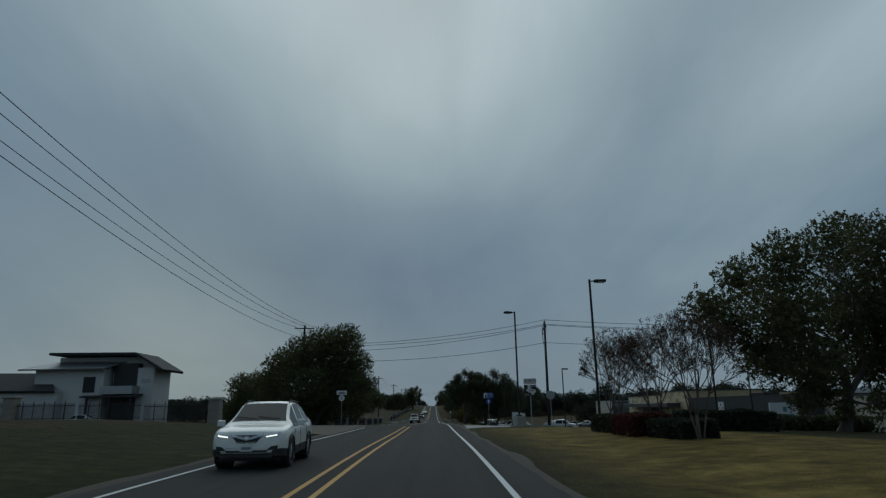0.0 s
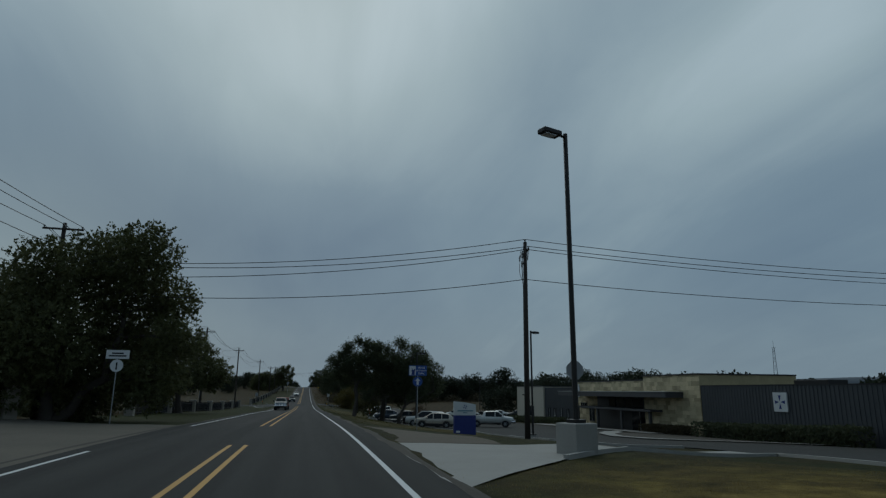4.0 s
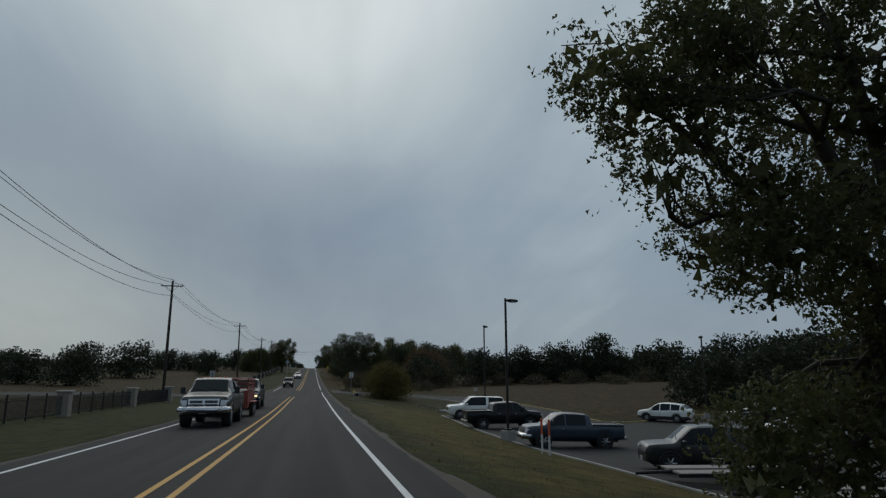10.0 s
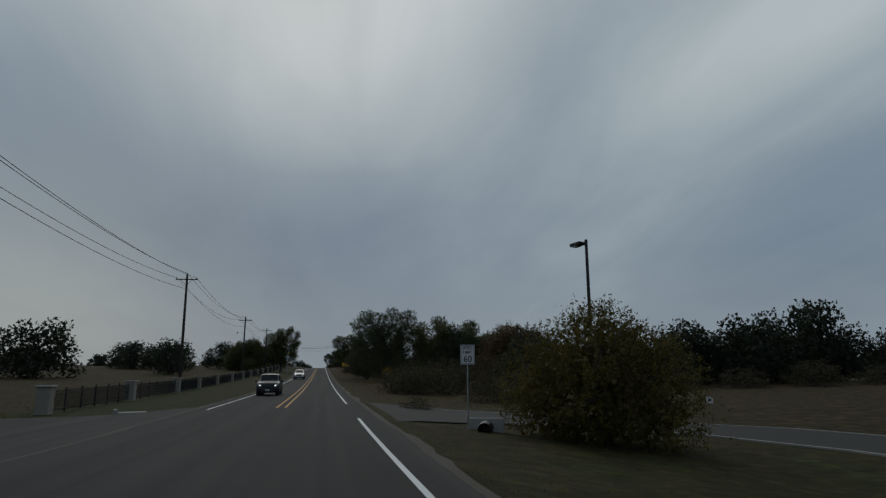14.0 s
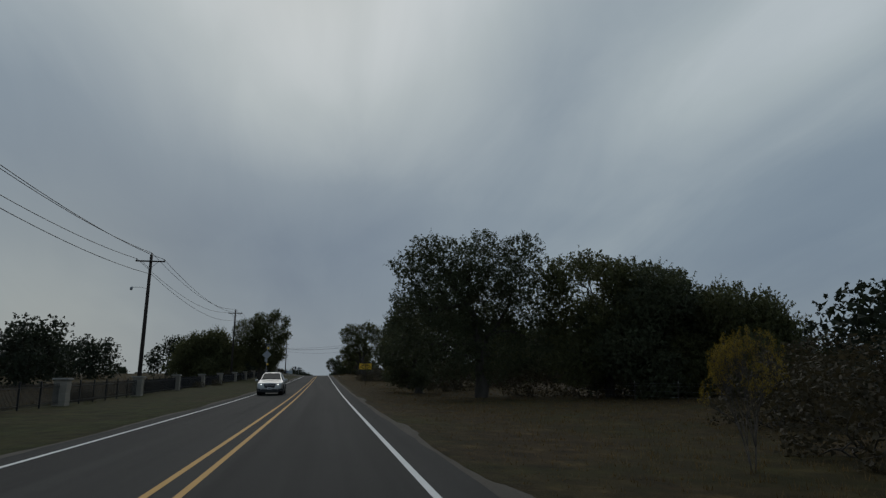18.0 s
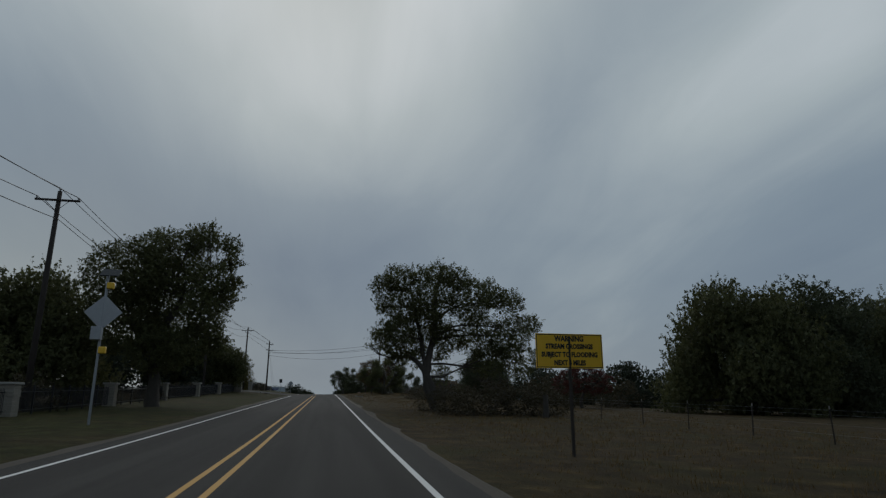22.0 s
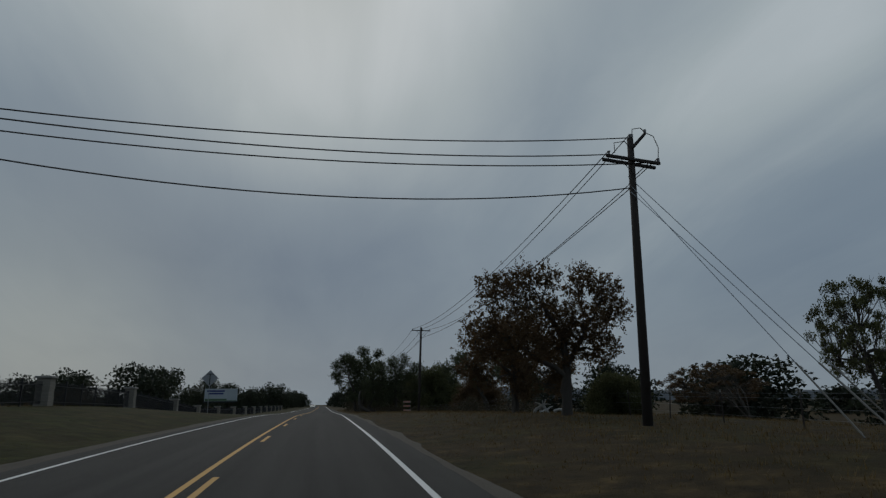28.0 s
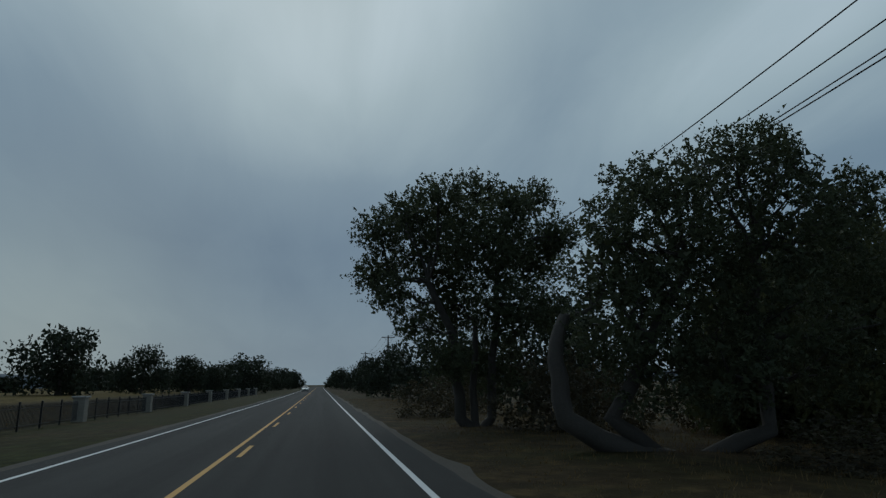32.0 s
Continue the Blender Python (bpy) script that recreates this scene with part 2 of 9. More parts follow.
ROOF_DARK = material("dark_roof_metal", (0.03, 0.03, 0.032), 0.85, 0.0, 0.2, 0.7, 25, 0.1)
WHITE_WALL = material("white_wall", (0.50, 0.50, 0.48), 0.85, 0, 0.12, 0.6, 30, 0.1)
BLACK_FRAME = material("black_frame", (0.02, 0.02, 0.022), 0.5, 0.2, 0.2, 4, 30, 0)
RUBBER = material("tyre_rubber", (0.018, 0.018, 0.018), 0.85, 0, 0.2, 5, 40, 0.1)
RIM = material("alloy_rim", (0.38, 0.39, 0.40), 0.35, 0.8, 0.15, 6, 40, 0)
CHROME = material("chrome", (0.55, 0.55, 0.56), 0.18, 1.0, 0.1, 6, 40, 0)
TRIM = material("black_trim", (0.02, 0.02, 0.021), 0.6, 0, 0.2, 5, 40, 0.05)
GLASS = material("dark_glass", (0.014, 0.018, 0.022), 0.08, 0, 0.2, 2, 20, 0)
GLASS.node_tree.nodes["Principled BSDF"].inputs["Specular IOR Level"].default_value = 0.16
SCREEN_GLASS = material("windscreen_glass", (0.012, 0.016, 0.018), 0.03, 0, 0.2, 2, 20, 0)
SCREEN_GLASS.node_tree.nodes["Principled BSDF"].inputs["Specular IOR Level"].default_value = 0.12
LAMP_GLASS = material("lamp_lens", (0.55, 0.56, 0.58), 0.12, 0.2, 0.1, 8, 40, 0, coat=0.8)
TAIL_RED = material("tail_lens", (0.25, 0.012, 0.012), 0.2, 0, 0.1, 8, 40, 0, coat=0.6)
WHITE_PAINT = material("white_car_paint", (0.70, 0.70, 0.65), 0.3, 0, 0.04, 2, 30, 0, coat=0.6)
SILVER_PAINT = material("silver_car_paint", (0.46, 0.46, 0.44), 0.35, 0.5, 0.05, 2, 30, 0, coat=0.6)
TAN_PAINT = material("tan_car_paint", (0.36, 0.32, 0.26), 0.35, 0.4, 0.05, 2, 30, 0, coat=0.6)
GREY_PAINT = material("grey_car_paint", (0.022, 0.025, 0.024), 0.32, 0.2, 0.08, 2, 30, 0, coat=0.1)
BLACK_PAINT = material("black_car_paint", (0.007, 0.007, 0.009), 0.3, 0.1, 0.08, 2, 30, 0, coat=0.1)
BLACK_PAINT.node_tree.nodes["Principled BSDF"].inputs["Specular IOR Level"].default_value = 0.3
BLUE_PAINT = material("slate_blue_car_paint", (0.026, 0.038, 0.058), 0.4, 0.2, 0.08, 2, 30, 0, coat=0.25)
RED_PAINT = material("red_paint", (0.24, 0.045, 0.032), 0.6, 0.1, 0.25, 2, 20, 0.1)
SIGN_WHITE = material("sign_white", (0.62, 0.62, 0.61), 0.5, 0, 0.08, 3, 30, 0)
SIGN_BLACK = material("sign_black", (0.015, 0.015, 0.016), 0.5, 0, 0.1, 3, 30, 0)
SIGN_BLUE = material("sign_blue", (0.030, 0.075, 0.28), 0.5, 0, 0.1, 3, 30, 0)
SIGN_NAVY = material("sign_navy", (0.018, 0.030, 0.17), 0.5, 0, 0.1, 3, 30, 0)
SIGN_YELLOW = material("sign_yellow", (0.85, 0.50, 0.03), 0.5, 0, 0.1, 3, 30, 0)
SIGN_GREY = material("sign_grey", (0.20, 0.21, 0.24), 0.5, 0, 0.1, 3, 30, 0)
SIGN_TEAL = material("sign_teal", (0.10, 0.22, 0.27), 0.5, 0, 0.1, 3, 30, 0)
PLANK = material("weathered_plank", (0.26, 0.24, 0.21), 0.9, 0, 0.3, 2, 20, 0.4)
ORANGE = material("orange_reflector", (0.55, 0.10, 0.03), 0.6, 0, 0.1, 3, 30, 0)
DRY = leafy("dry_grass_blades", (0.075, 0.052, 0.022), (0.17, 0.115, 0.048))
GREEN_BLADE = leafy("green_grass_blades", (0.040, 0.044, 0.009), (0.095, 0.085, 0.018))


def ground_material():
    """Winter turf: dry tan and dull green patches, bare soil, fine tufting."""
    m = bpy.data.materials.new("turf")
    m.use_nodes = True
    nt = m.node_tree
    n, l = nt.nodes, nt.links
    b = n["Principled BSDF"]
    b.inputs["Roughness"].default_value, b.inputs["Specular IOR Level"].default_value = 0.95, 0.1
    tc = n.new("ShaderNodeTexCoord")

    def tex(s, d, r=0.6):
        t = n.new("ShaderNodeTexNoise")
        t.inputs["Scale"].default_value, t.inputs["Detail"].default_value, t.inputs["Roughness"].default_value = s, d, r
        l.new(tc.outputs["Object"], t.inputs["Vector"])
        return t.outputs["Fac"]

    def ramp(fac, stops):
        r = n.new("ShaderNodeValToRGB")
        r.color_ramp.elements[0].position, r.color_ramp.elements[0].color = stops[0][0], (*stops[0][1], 1)
        r.color_ramp.elements[1].position, r.color_ramp.elements[1].color = stops[-1][0], (*stops[-1][1], 1)
        for p, c in stops[1:-1]:
            r.color_ramp.elements.new(p).color = (*c, 1)
        l.new(fac, r.inputs[0])
        return r.outputs[0]

    def mix(a, c, f):
        x = n.new("ShaderNodeMix")
        x.data_type = "RGBA"
        l.new(a, x.inputs["A"])
        l.new(c, x.inputs["B"])
        l.new(f, x.inputs["Factor"])
        return x.outputs["Result"]

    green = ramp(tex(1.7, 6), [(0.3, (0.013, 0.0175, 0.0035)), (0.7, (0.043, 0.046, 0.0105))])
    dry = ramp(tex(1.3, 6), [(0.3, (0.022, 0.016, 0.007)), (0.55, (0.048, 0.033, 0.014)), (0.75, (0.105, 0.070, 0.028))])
    gold = ramp(tex(0.75, 8, 0.68), [(0.32, (0.060, 0.043, 0.012)), (0.48, (0.15, 0.104, 0.026)), (0.66, (0.27, 0.195, 0.052))])
    attr = n.new("ShaderNodeAttribute")
    attr.attribute_name = "cover"
    s = n.new("ShaderNodeSeparateXYZ")
    l.new(attr.outputs["Vector"], s.inputs[0])
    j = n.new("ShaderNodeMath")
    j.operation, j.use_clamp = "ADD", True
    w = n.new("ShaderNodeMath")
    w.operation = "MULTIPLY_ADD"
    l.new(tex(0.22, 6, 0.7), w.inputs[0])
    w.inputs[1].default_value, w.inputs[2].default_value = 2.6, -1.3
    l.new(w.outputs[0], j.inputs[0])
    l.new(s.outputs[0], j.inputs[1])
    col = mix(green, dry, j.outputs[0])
    col = mix(col, gold, s.outputs[1])
    patch = n.new("ShaderNodeMapRange")
    patch.inputs["From Min"].default_value, patch.inputs["From Max"].default_value = 0.32, 0.68
    patch.inputs["To Min"].default_value, patch.inputs["To Max"].default_value = 0.55, 1.35
    l.new(tex(0.9, 8, 0.75), patch.inputs["Value"])
    worn = n.new("ShaderNodeVectorMath")
    worn.operation = "SCALE"
    l.new(col, worn.inputs[0])
    l.new(patch.outputs[0], worn.inputs["Scale"])
    l.new(worn.outputs[0], b.inputs["Base Color"])
    bp = n.new("ShaderNodeBump")
    bp.inputs["Strength"].default_value, bp.inputs["Distance"].default_value = 0.7, 0.08
    l.new(tex(9, 6, 0.7), bp.inputs["Height"])
    l.new(bp.outputs[0], b.inputs["Normal"])
    return m


TURF = ground_material()

# ---- terrain ----
SLOPES = [0.0167, 0.0174, 0.0109, -0.0076, -0.0005, -0.0186, -0.0192, -0.0194, -0.0239, -0.0169, -0.0057, -0.0126, 0.0050, 0.0031, 0.0081, 0.0146, 0.0162, 0.0213, 0.0255, 0.0230, 0.0290, 0.0277, 0.0289, 0.0272, 0.0237, 0.0245, 0.0083, 0.0044, -0.0074, -0.0079, -0.0033, -0.0021, -0.0013, -0.0007, -0.0003, 0.0001, 0.0003, 0.0004, 0.0004]   # road gradient every 20 m from y = -20
KNOT = 20.0


def road_z(y):
    """Height of the road's surface."""
    z, y0 = 0.0, -20.0
    base = (SLOPES[0] + SLOPES[1]) / 2 * KNOT
    if y < y0:
        return SLOPES[0] * (y - y0) - base
    for a, b in zip(SLOPES, SLOPES[1:]):
        if y < y0 + KNOT:
            d = y - y0
            return z + a * d + (b - a) * d * d / (2 * KNOT) - base
        z += (a + b) / 2 * KNOT
        y0 += KNOT
    return z - base


# side slopes: stations along the road with (x, height over the road)
BANKS = [
    (-60, [(-70, 1.6), (-22, 1.3), (-12, 0.5), (-7, 0.0), (2.6, 0), (6, -0.05), (10, 0.15), (18, 0.3), (40, 0.2), (80, 0)]),
    (50, [(-70, 1.6), (-22, 1.2), (-12, 0.5), (-7, 0.0), (2.6, 0), (6, -0.1), (10, 0.12), (16, 0.0), (40, -0.8), (80, -1)]),
    (72, [(-70, 1.2), (-22, 0.5), (-12, 0.1), (-7, 0.0), (2.6, 0), (6, -0.15), (10, -0.3), (16, -0.9), (40, -1.5), (80, -1.2)]),
    (92, [(-70, 0.8), (-22, 0.1), (-12, -0.1), (-7, -0.05), (2.6, 0), (5, -0.3), (9, -0.8), (14, -1.25), (18, -1.5), (40, -1.9), (80, -1.5)]),
    (125, [(-70, 0.6), (-22, 0.0), (-12, -0.1), (-7, -0.05), (2.6, 0), (5, -0.35), (9, -1.0), (13, -1.6), (18, -1.75), (40, -1.9), (80, -1.5)]),
    (158, [(-70, 0.6), (-22, -0.1), (-15, -0.2), (-10, -0.2), (-7, -0.05), (2.6, 0), (5, -0.4), (9, -1.1), (12, -1.75), (14, -1.9), (18, -1.95), (26, -1.95), (40, -2.0), (80, -1.0)]),
    (178, [(-70, 0.6), (-22, -0.15), (-15, -0.25), (-10, -0.3), (-7, -0.05), (2.6, 0), (5, -0.4), (9, -1.1), (12, -1.7), (14, -1.88), (18, -1.92), (26, -1.85), (40, -1.85), (80, -0.5)]),
    (195, [(-70, 0.6), (-22, -0.2), (-15, -0.3), (-10, -0.35), (-7, -0.05), (2.6, 0), (5, -0.4), (9, -1.0), (13, -1.5), (18, -1.5), (26, -1.3), (40, -1.2), (80, 0.0)]),
    (230, [(-70, 0.6), (-22, -0.3), (-15, -0.4), (-10, -0.3), (-7, -0.05), (2.6, 0), (5, -0.25), (9, -0.6), (18, -0.8), (26, -0.7), (40, -0.5), (80, 1.0)]),
    (300, [(-70, 0.9), (-22, 0.0), (-15, -0.1), (-10, -0.2), (-7, -0.05), (2.6, 0), (5, -0.15), (9, -0.3), (20, -0.2), (40, 0.0), (80, 0.5)]),
    (370, [(-70, 1.0), (-22, 0.3), (-15, 0.05), (-10, 0.1), (-7, 0.0), (2.6, 0), (5, -0.1), (9, -0.25), (20, -0.4), (40, -0.6), (80, -0.8)]),
    (440, [(-70, 0.8), (-22, 0.5), (-15, 0.3), (-10, 0.1), (-7, 0.0), (2.6, 0), (5, 0.0), (9, -0.1), (20, -0.5), (40, -1.2), (80, -2.5)]),
    (470, [(-70, 0.9), (-22, 0.9), (-15, 0.7), (-10, 0.3), (-7, 0.0), (2.6, 0), (5, 0.1), (9, 0.3), (20, 0.0), (40, -1.0), (80, -4.0)]),
    (512, [(-70, 1.0), (-22, 1.2), (-15, 1.1), (-10, 0.6), (-7, 0.05), (2.6, 0), (5, 0.15), (9, 0.4), (20, 0.2), (40, -1.0), (80, -5.0)]),
    (530, [(-70, 0.6), (-22, 0.8), (-15, 0.75), (-10, 0.4), (-7, 0.0), (2.6, 0), (5, 0.1), (9, 0.2), (20, 0.0), (40, -1.2), (80, -5.0)]),
    (556, [(-70, 0.2), (-22, -0.4), (-15, -0.5), (-10, -0.2), (-7, 0.0), (2.6, 0), (5, 0.0), (9, 0.0), (20, -0.4), (40, -1.5), (80, -5.0)]),
    (620, [(-70, 0.3), (-22, -0.5), (-15, -0.5), (-10, -0.2), (-7, 0.0), (2.6, 0), (5, 0.0), (9, -0.1), (20, -0.5), (40, -1.5), (80, -4.0)]),
    (900, [(-70, 0.0), (-22, -0.3), (-15, -0.3), (-10, -0.2), (-7, 0.0), (2.6, 0), (5, -0.1), (9, -0.2), (20, -0.3), (40, -0.5), (80, 0.0)]),
]


def bank(x, y):
    """Height of the verge over the road, between the stations."""
    def at(row):
        xs, hs = zip(*row)
        return float(np.interp(x, xs, hs))
    for (ya, ra), (yb, rb) in zip(BANKS, BANKS[1:]):
        if y < yb:
            f = min(1, max(0, (y - ya) / (yb - ya)))
            return at(ra) * (1 - f) + at(rb) * f
    return at(BANKS[-1][1])


GX = [-3000, -1500, -800, -450, -300, -220, -160, -120, -95, -75, -60, -50, -42, -35, -29, -25, -22, -20, -18, -16.5, -15, -13.5, -12, -10.5, -9, -8, -7.2, -6.5, -6.2,
      -4, -1.5, 1, 2.4, 2.7, 3.4, 4.2, 5, 6, 7, 8, 9, 10, 11, 12, 13, 14, 15, 16.5, 18, 20, 22, 24, 26, 29, 33, 37, 41, 46, 53, 62, 75, 95, 125, 170, 240, 350, 520, 800, 1500, 3000]
GY = [-900, -400, -200, -120] + [-80 + 4.0 * i for i in range(211)] + [775, 795, 820, 850, 890, 940, 1000, 1080, 1200, 1400, 1700, 2200, 3000, 4200]


def raw_height(x, y):
    h = road_z(y) + bank(x, y)
    away = max(0.0, x - 2.8, -6.6 - x)
    h += min(1.0, away / 3) * (0.05 * noise.noise((x * 0.35, y * 0.35, 0)) + 0.07 * noise.noise((x * 0.08, y * 0.08, 4)))
    h += min(1.0, max(0.0, away - 60) / 200) * 5.0 * noise.noise((x * 0.004, y * 0.004, 9))
    if -6.3 < x < 2.5:
        h -= 0.12
    return h


HEIGHT = np.array([[raw_height(x, y) for x in GX] for y in GY])


def gz(x, y):
    """Height of the ground sheet at a place."""
    i = int(np.clip(np.searchsorted(GX, x) - 1, 0, len(GX) - 2))
    j = int(np.clip(np.searchsorted(GY, y) - 1, 0, len(GY) - 2))
    u, v = (x - GX[i]) / (GX[i + 1] - GX[i]), (y - GY[j]) / (GY[j + 1] - GY[j])
    u, v = min(1, max(0, u)), min(1, max(0, v))
    a = HEIGHT[j, i] * (1 - u) + HEIGHT[j, i + 1] * u
    b = HEIGHT[j + 1, i] * (1 - u) + HEIGHT[j + 1, i + 1] * u
    return float(a * (1 - v) + b * v)


# ---- mesh helpers ----


def mesh_of(name, verts, faces, mat, smooth=False):
    me = bpy.data.meshes.new(name)
    me.from_pydata([tuple(v) for v in verts], [], faces)
    me.update()
    me.materials.append(mat)
    if smooth:
        me.polygons.foreach_set("use_smooth", [True] * len(me.polygons))
    return me


def part(name, bm, mat, parent=None, label="", smooth=False):
    """Links a bmesh, or a ready mesh, as one object under a thing or a part."""
    if isinstance(bm, bpy.types.Mesh):
        me = bm
    else:
        me = bpy.data.meshes.new(name)
        bm.to_mesh(me)
        bm.free()
        me.materials.append(mat)
        if smooth:
            me.polygons.foreach_set("use_smooth", [True] * len(me.polygons))
    ob = new(name, me)
    if parent:
        ob.parent = parent
    if label:
        tagged(ob, label)
    return ob


def thing(name, label, category, m=None, group="", kind=""):
    ob = new(name)
    ob.empty_display_size = 0.2
    if m is not None:
        ob.matrix_world = m
    return tagged(ob, label, category, group, kind)


def box(bm, x0, x1, y0, y1, z0, z1, bevel=0.0):
    r = bmesh.ops.create_cube(bm, size=1)
    vs = r["verts"]
    for v in vs:
        v.co = ((x0 + x1) / 2 + v.co.x * (x1 - x0), (y0 + y1) / 2 + v.co.y * (y1 - y0), (z0 + z1) / 2 + v.co.z * (z1 - z0))
    if bevel:
        es = {e for v in vs for e in v.link_edges}
        bmesh.ops.bevel(bm, geom=list(es), offset=bevel, segments=2, affect="EDGES", profile=0.5)
    return bm


def boxed(*a, bevel=0.0):
    return box(bmesh.new(), *a, bevel=bevel)


def tube(bm, pts, radii, sides=6, caps=True):
    """A tapered tube along points."""
    rings = []
    prev = None
    for i, p in enumerate(pts):
        p = Vector(p)
        d = (Vector(pts[min(i + 1, len(pts) - 1)]) - Vector(pts[max(i - 1, 0)])).normalized()
        side = d.cross(Vector((0, 0, 1)) if abs(d.z) < 0.95 else Vector((0, 1, 0))).normalized() if prev is None else (prev - d * prev.dot(d)).normalized()
        prev = side
        up = side.cross(d)
        r = radii[i] if hasattr(radii, "__len__") else radii
        rings.append([bm.verts.new(p + r * (math.cos(2 * math.pi * k / sides) * side + math.sin(2 * math.pi * k / sides) * up)) for k in range(sides)])
    for a, b in zip(rings, rings[1:]):
        for k in range(sides):
            bm.faces.new((a[k], a[(k + 1) % sides], b[(k + 1) % sides], b[k]))
    if caps and sides > 2:
        bm.faces.new(rings[0][::-1])
        bm.faces.new(rings[-1])
    return bm


def disc(bm, centre, axis, radius, depth, sides=16):
    c, a = Vector(centre), Vector(axis).normalized()
    return tube(bm, [c - a * depth / 2, c + a * depth / 2], [radius, radius], sides)


def strip(name, mat, xa, xb, ys, lift, parent=None, cuts=1):
    """A sheet along the road between two lines of x (numbers or functions of y), laid over the road's surface."""
    fa, fb = (xa if callable(xa) else lambda y: xa), (xb if callable(xb) else lambda y: xb)
    verts, faces = [], []
    for y in ys:
        for k in range(cuts + 1):
            x = fa(y) + (fb(y) - fa(y)) * k / cuts
            verts.append((x, y, road_z(y) + lift))
    w = cuts + 1
    for i in range(len(ys) - 1):
        for k in range(cuts):
            faces.append((i * w + k, i * w + k + 1, (i + 1) * w + k + 1, (i + 1) * w + k))
    return part(name, mesh_of(name, verts, faces, mat), mat, parent)


def text_mesh(body, size, mat, depth=0.004, bold=0.0):
    """Lettering with the built-in font, turned into a mesh that faces -y, centred."""
    cu = bpy.data.curves.new("lettering", "FONT")
    cu.body, cu.size, cu.extrude, cu.align_x, cu.align_y, cu.resolution_u = body, size, depth, "CENTER", "CENTER", 2
    cu.offset = bold
    ob = bpy.data.objects.new("lettering", cu)
    me = bpy.data.meshes.new_from_object(ob)
    bpy.data.objects.remove(ob)
    me.transform(Matrix.Rotation(radians(90), 4, "X"))
    me.materials.clear()
    me.materials.append(mat)
    return me

# ---- ground, road, pavements ----


def build_ground():
    verts = [(x, y, HEIGHT[j, i]) for j, y in enumerate(GY) for i, x in enumerate(GX)]
    w = len(GX)
    faces = [(j * w + i, j * w + i + 1, (j + 1) * w + i + 1, (j + 1) * w + i) for j in range(len(GY) - 1) for i in range(w - 1)]
    me = mesh_of("ground", verts, faces, TURF, True)
    a = me.attributes.new("cover", "FLOAT_VECTOR", "POINT")
    vals = []
    for x, y, _ in verts:
        # first number: dry over green; second: mown golden lawn
        if x > 0:
            dry = float(np.interp(y, [0, 80, 130, 190, 240, 300, 400, 2000], [0.5, 0.3, 0.05, 0.2, 0.7, 0.85, 0.9, 0.9]))
            if x > 18:
                far_side = min(1.0, (x - 18) / 12) * float(np.interp(y, [40, 120, 175, 205], [0.3, 0.6, 0.8, 1.0]))
                dry = dry + (1.0 - dry) * far_side
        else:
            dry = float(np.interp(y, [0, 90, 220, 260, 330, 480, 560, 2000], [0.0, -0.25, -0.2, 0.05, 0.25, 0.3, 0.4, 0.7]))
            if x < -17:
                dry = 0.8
        gold = 0.0
        if 3 < x < 16 and y < 62:
            gold = 0.9 * min(1, max(0, (x - 3) / 3)) * min(1, max(0, (62 - y) / 6))
        if 3 < x < 15 and 85 < y < 200:
            gold = 0.26 * min(1, (x - 3) / 2) * min(1, (y - 85) / 10, (200 - y) / 12)
        if x < -40 and y > 590:
            gold = 0.5
        vals += [dry, gold, 0]
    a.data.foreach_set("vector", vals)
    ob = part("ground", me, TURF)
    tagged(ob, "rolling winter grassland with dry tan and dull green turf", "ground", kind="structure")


build_ground()


def ragged(x, k):
    return lambda y: x + 0.10 * noise.noise((y * 0.6, k, 0)) + 0.15 * noise.noise((y * 0.11, k, 3))


road = strip("road", ASPHALT, ragged(-6.35, 1), ragged(2.45, 2), [-80 + 1.0 * i for i in range(940)] + [870, 900, 950, 1000, 1100, 1200], 0.0, cuts=6)
tagged(road, "two-lane asphalt country road, dark grey and worn", "road", kind="structure")


def line(name, mat, x, width, ya, yb, label):
    n = max(2, int((yb - ya) / 3))
    ob = strip(name, mat, x - width / 2, x + width / 2, [ya + (yb - ya) * i / n for i in range(n + 1)], 0.006)
    tagged(ob, label, "road marking", "road markings", "structure")


for ya, yb in ((-80, 221), (233.5, 940)):
    line("edge_line", WHITE_LINE, 1.62, 0.12, ya, yb, "solid white edge line painted on asphalt")
for ya, yb in ((-80, 65.4), (80.7, 207), (229, 455), (478, 940)):
    line("edge_line", WHITE_LINE, -5.68, 0.12, ya, yb, "solid white edge line painted on asphalt")
for ya, yb in ((-80, 67), (80.3, 203), (230, 456), (477.8, 940)):
    line("centre_line", YELLOW_LINE, -2.28, 0.12, ya, yb, "solid yellow centre line painted on asphalt")
for ya, yb in ((-80, 67), (80.3, 203), (230, 456)):
    line("centre_line", YELLOW_LINE, -1.82, 0.12, ya, yb, "solid yellow centre line painted on asphalt")
for i in range(30):
    y = 483.8 + i * 11.7
    line("centre_dash", YELLOW_LINE, -1.95, 0.12, y - 1.5, y + 1.5, "short yellow passing-lane dash painted on asphalt")


SOIL = material("crumbled_shoulder_soil", (0.052, 0.043, 0.030), 0.95, 0, 0.45, 0.7, 22, 0.5)


GRAVEL_SOIL = material("brown_gravel_soil", (0.085, 0.066, 0.044), 0.95, 0, 0.45, 0.6, 18, 0.5)


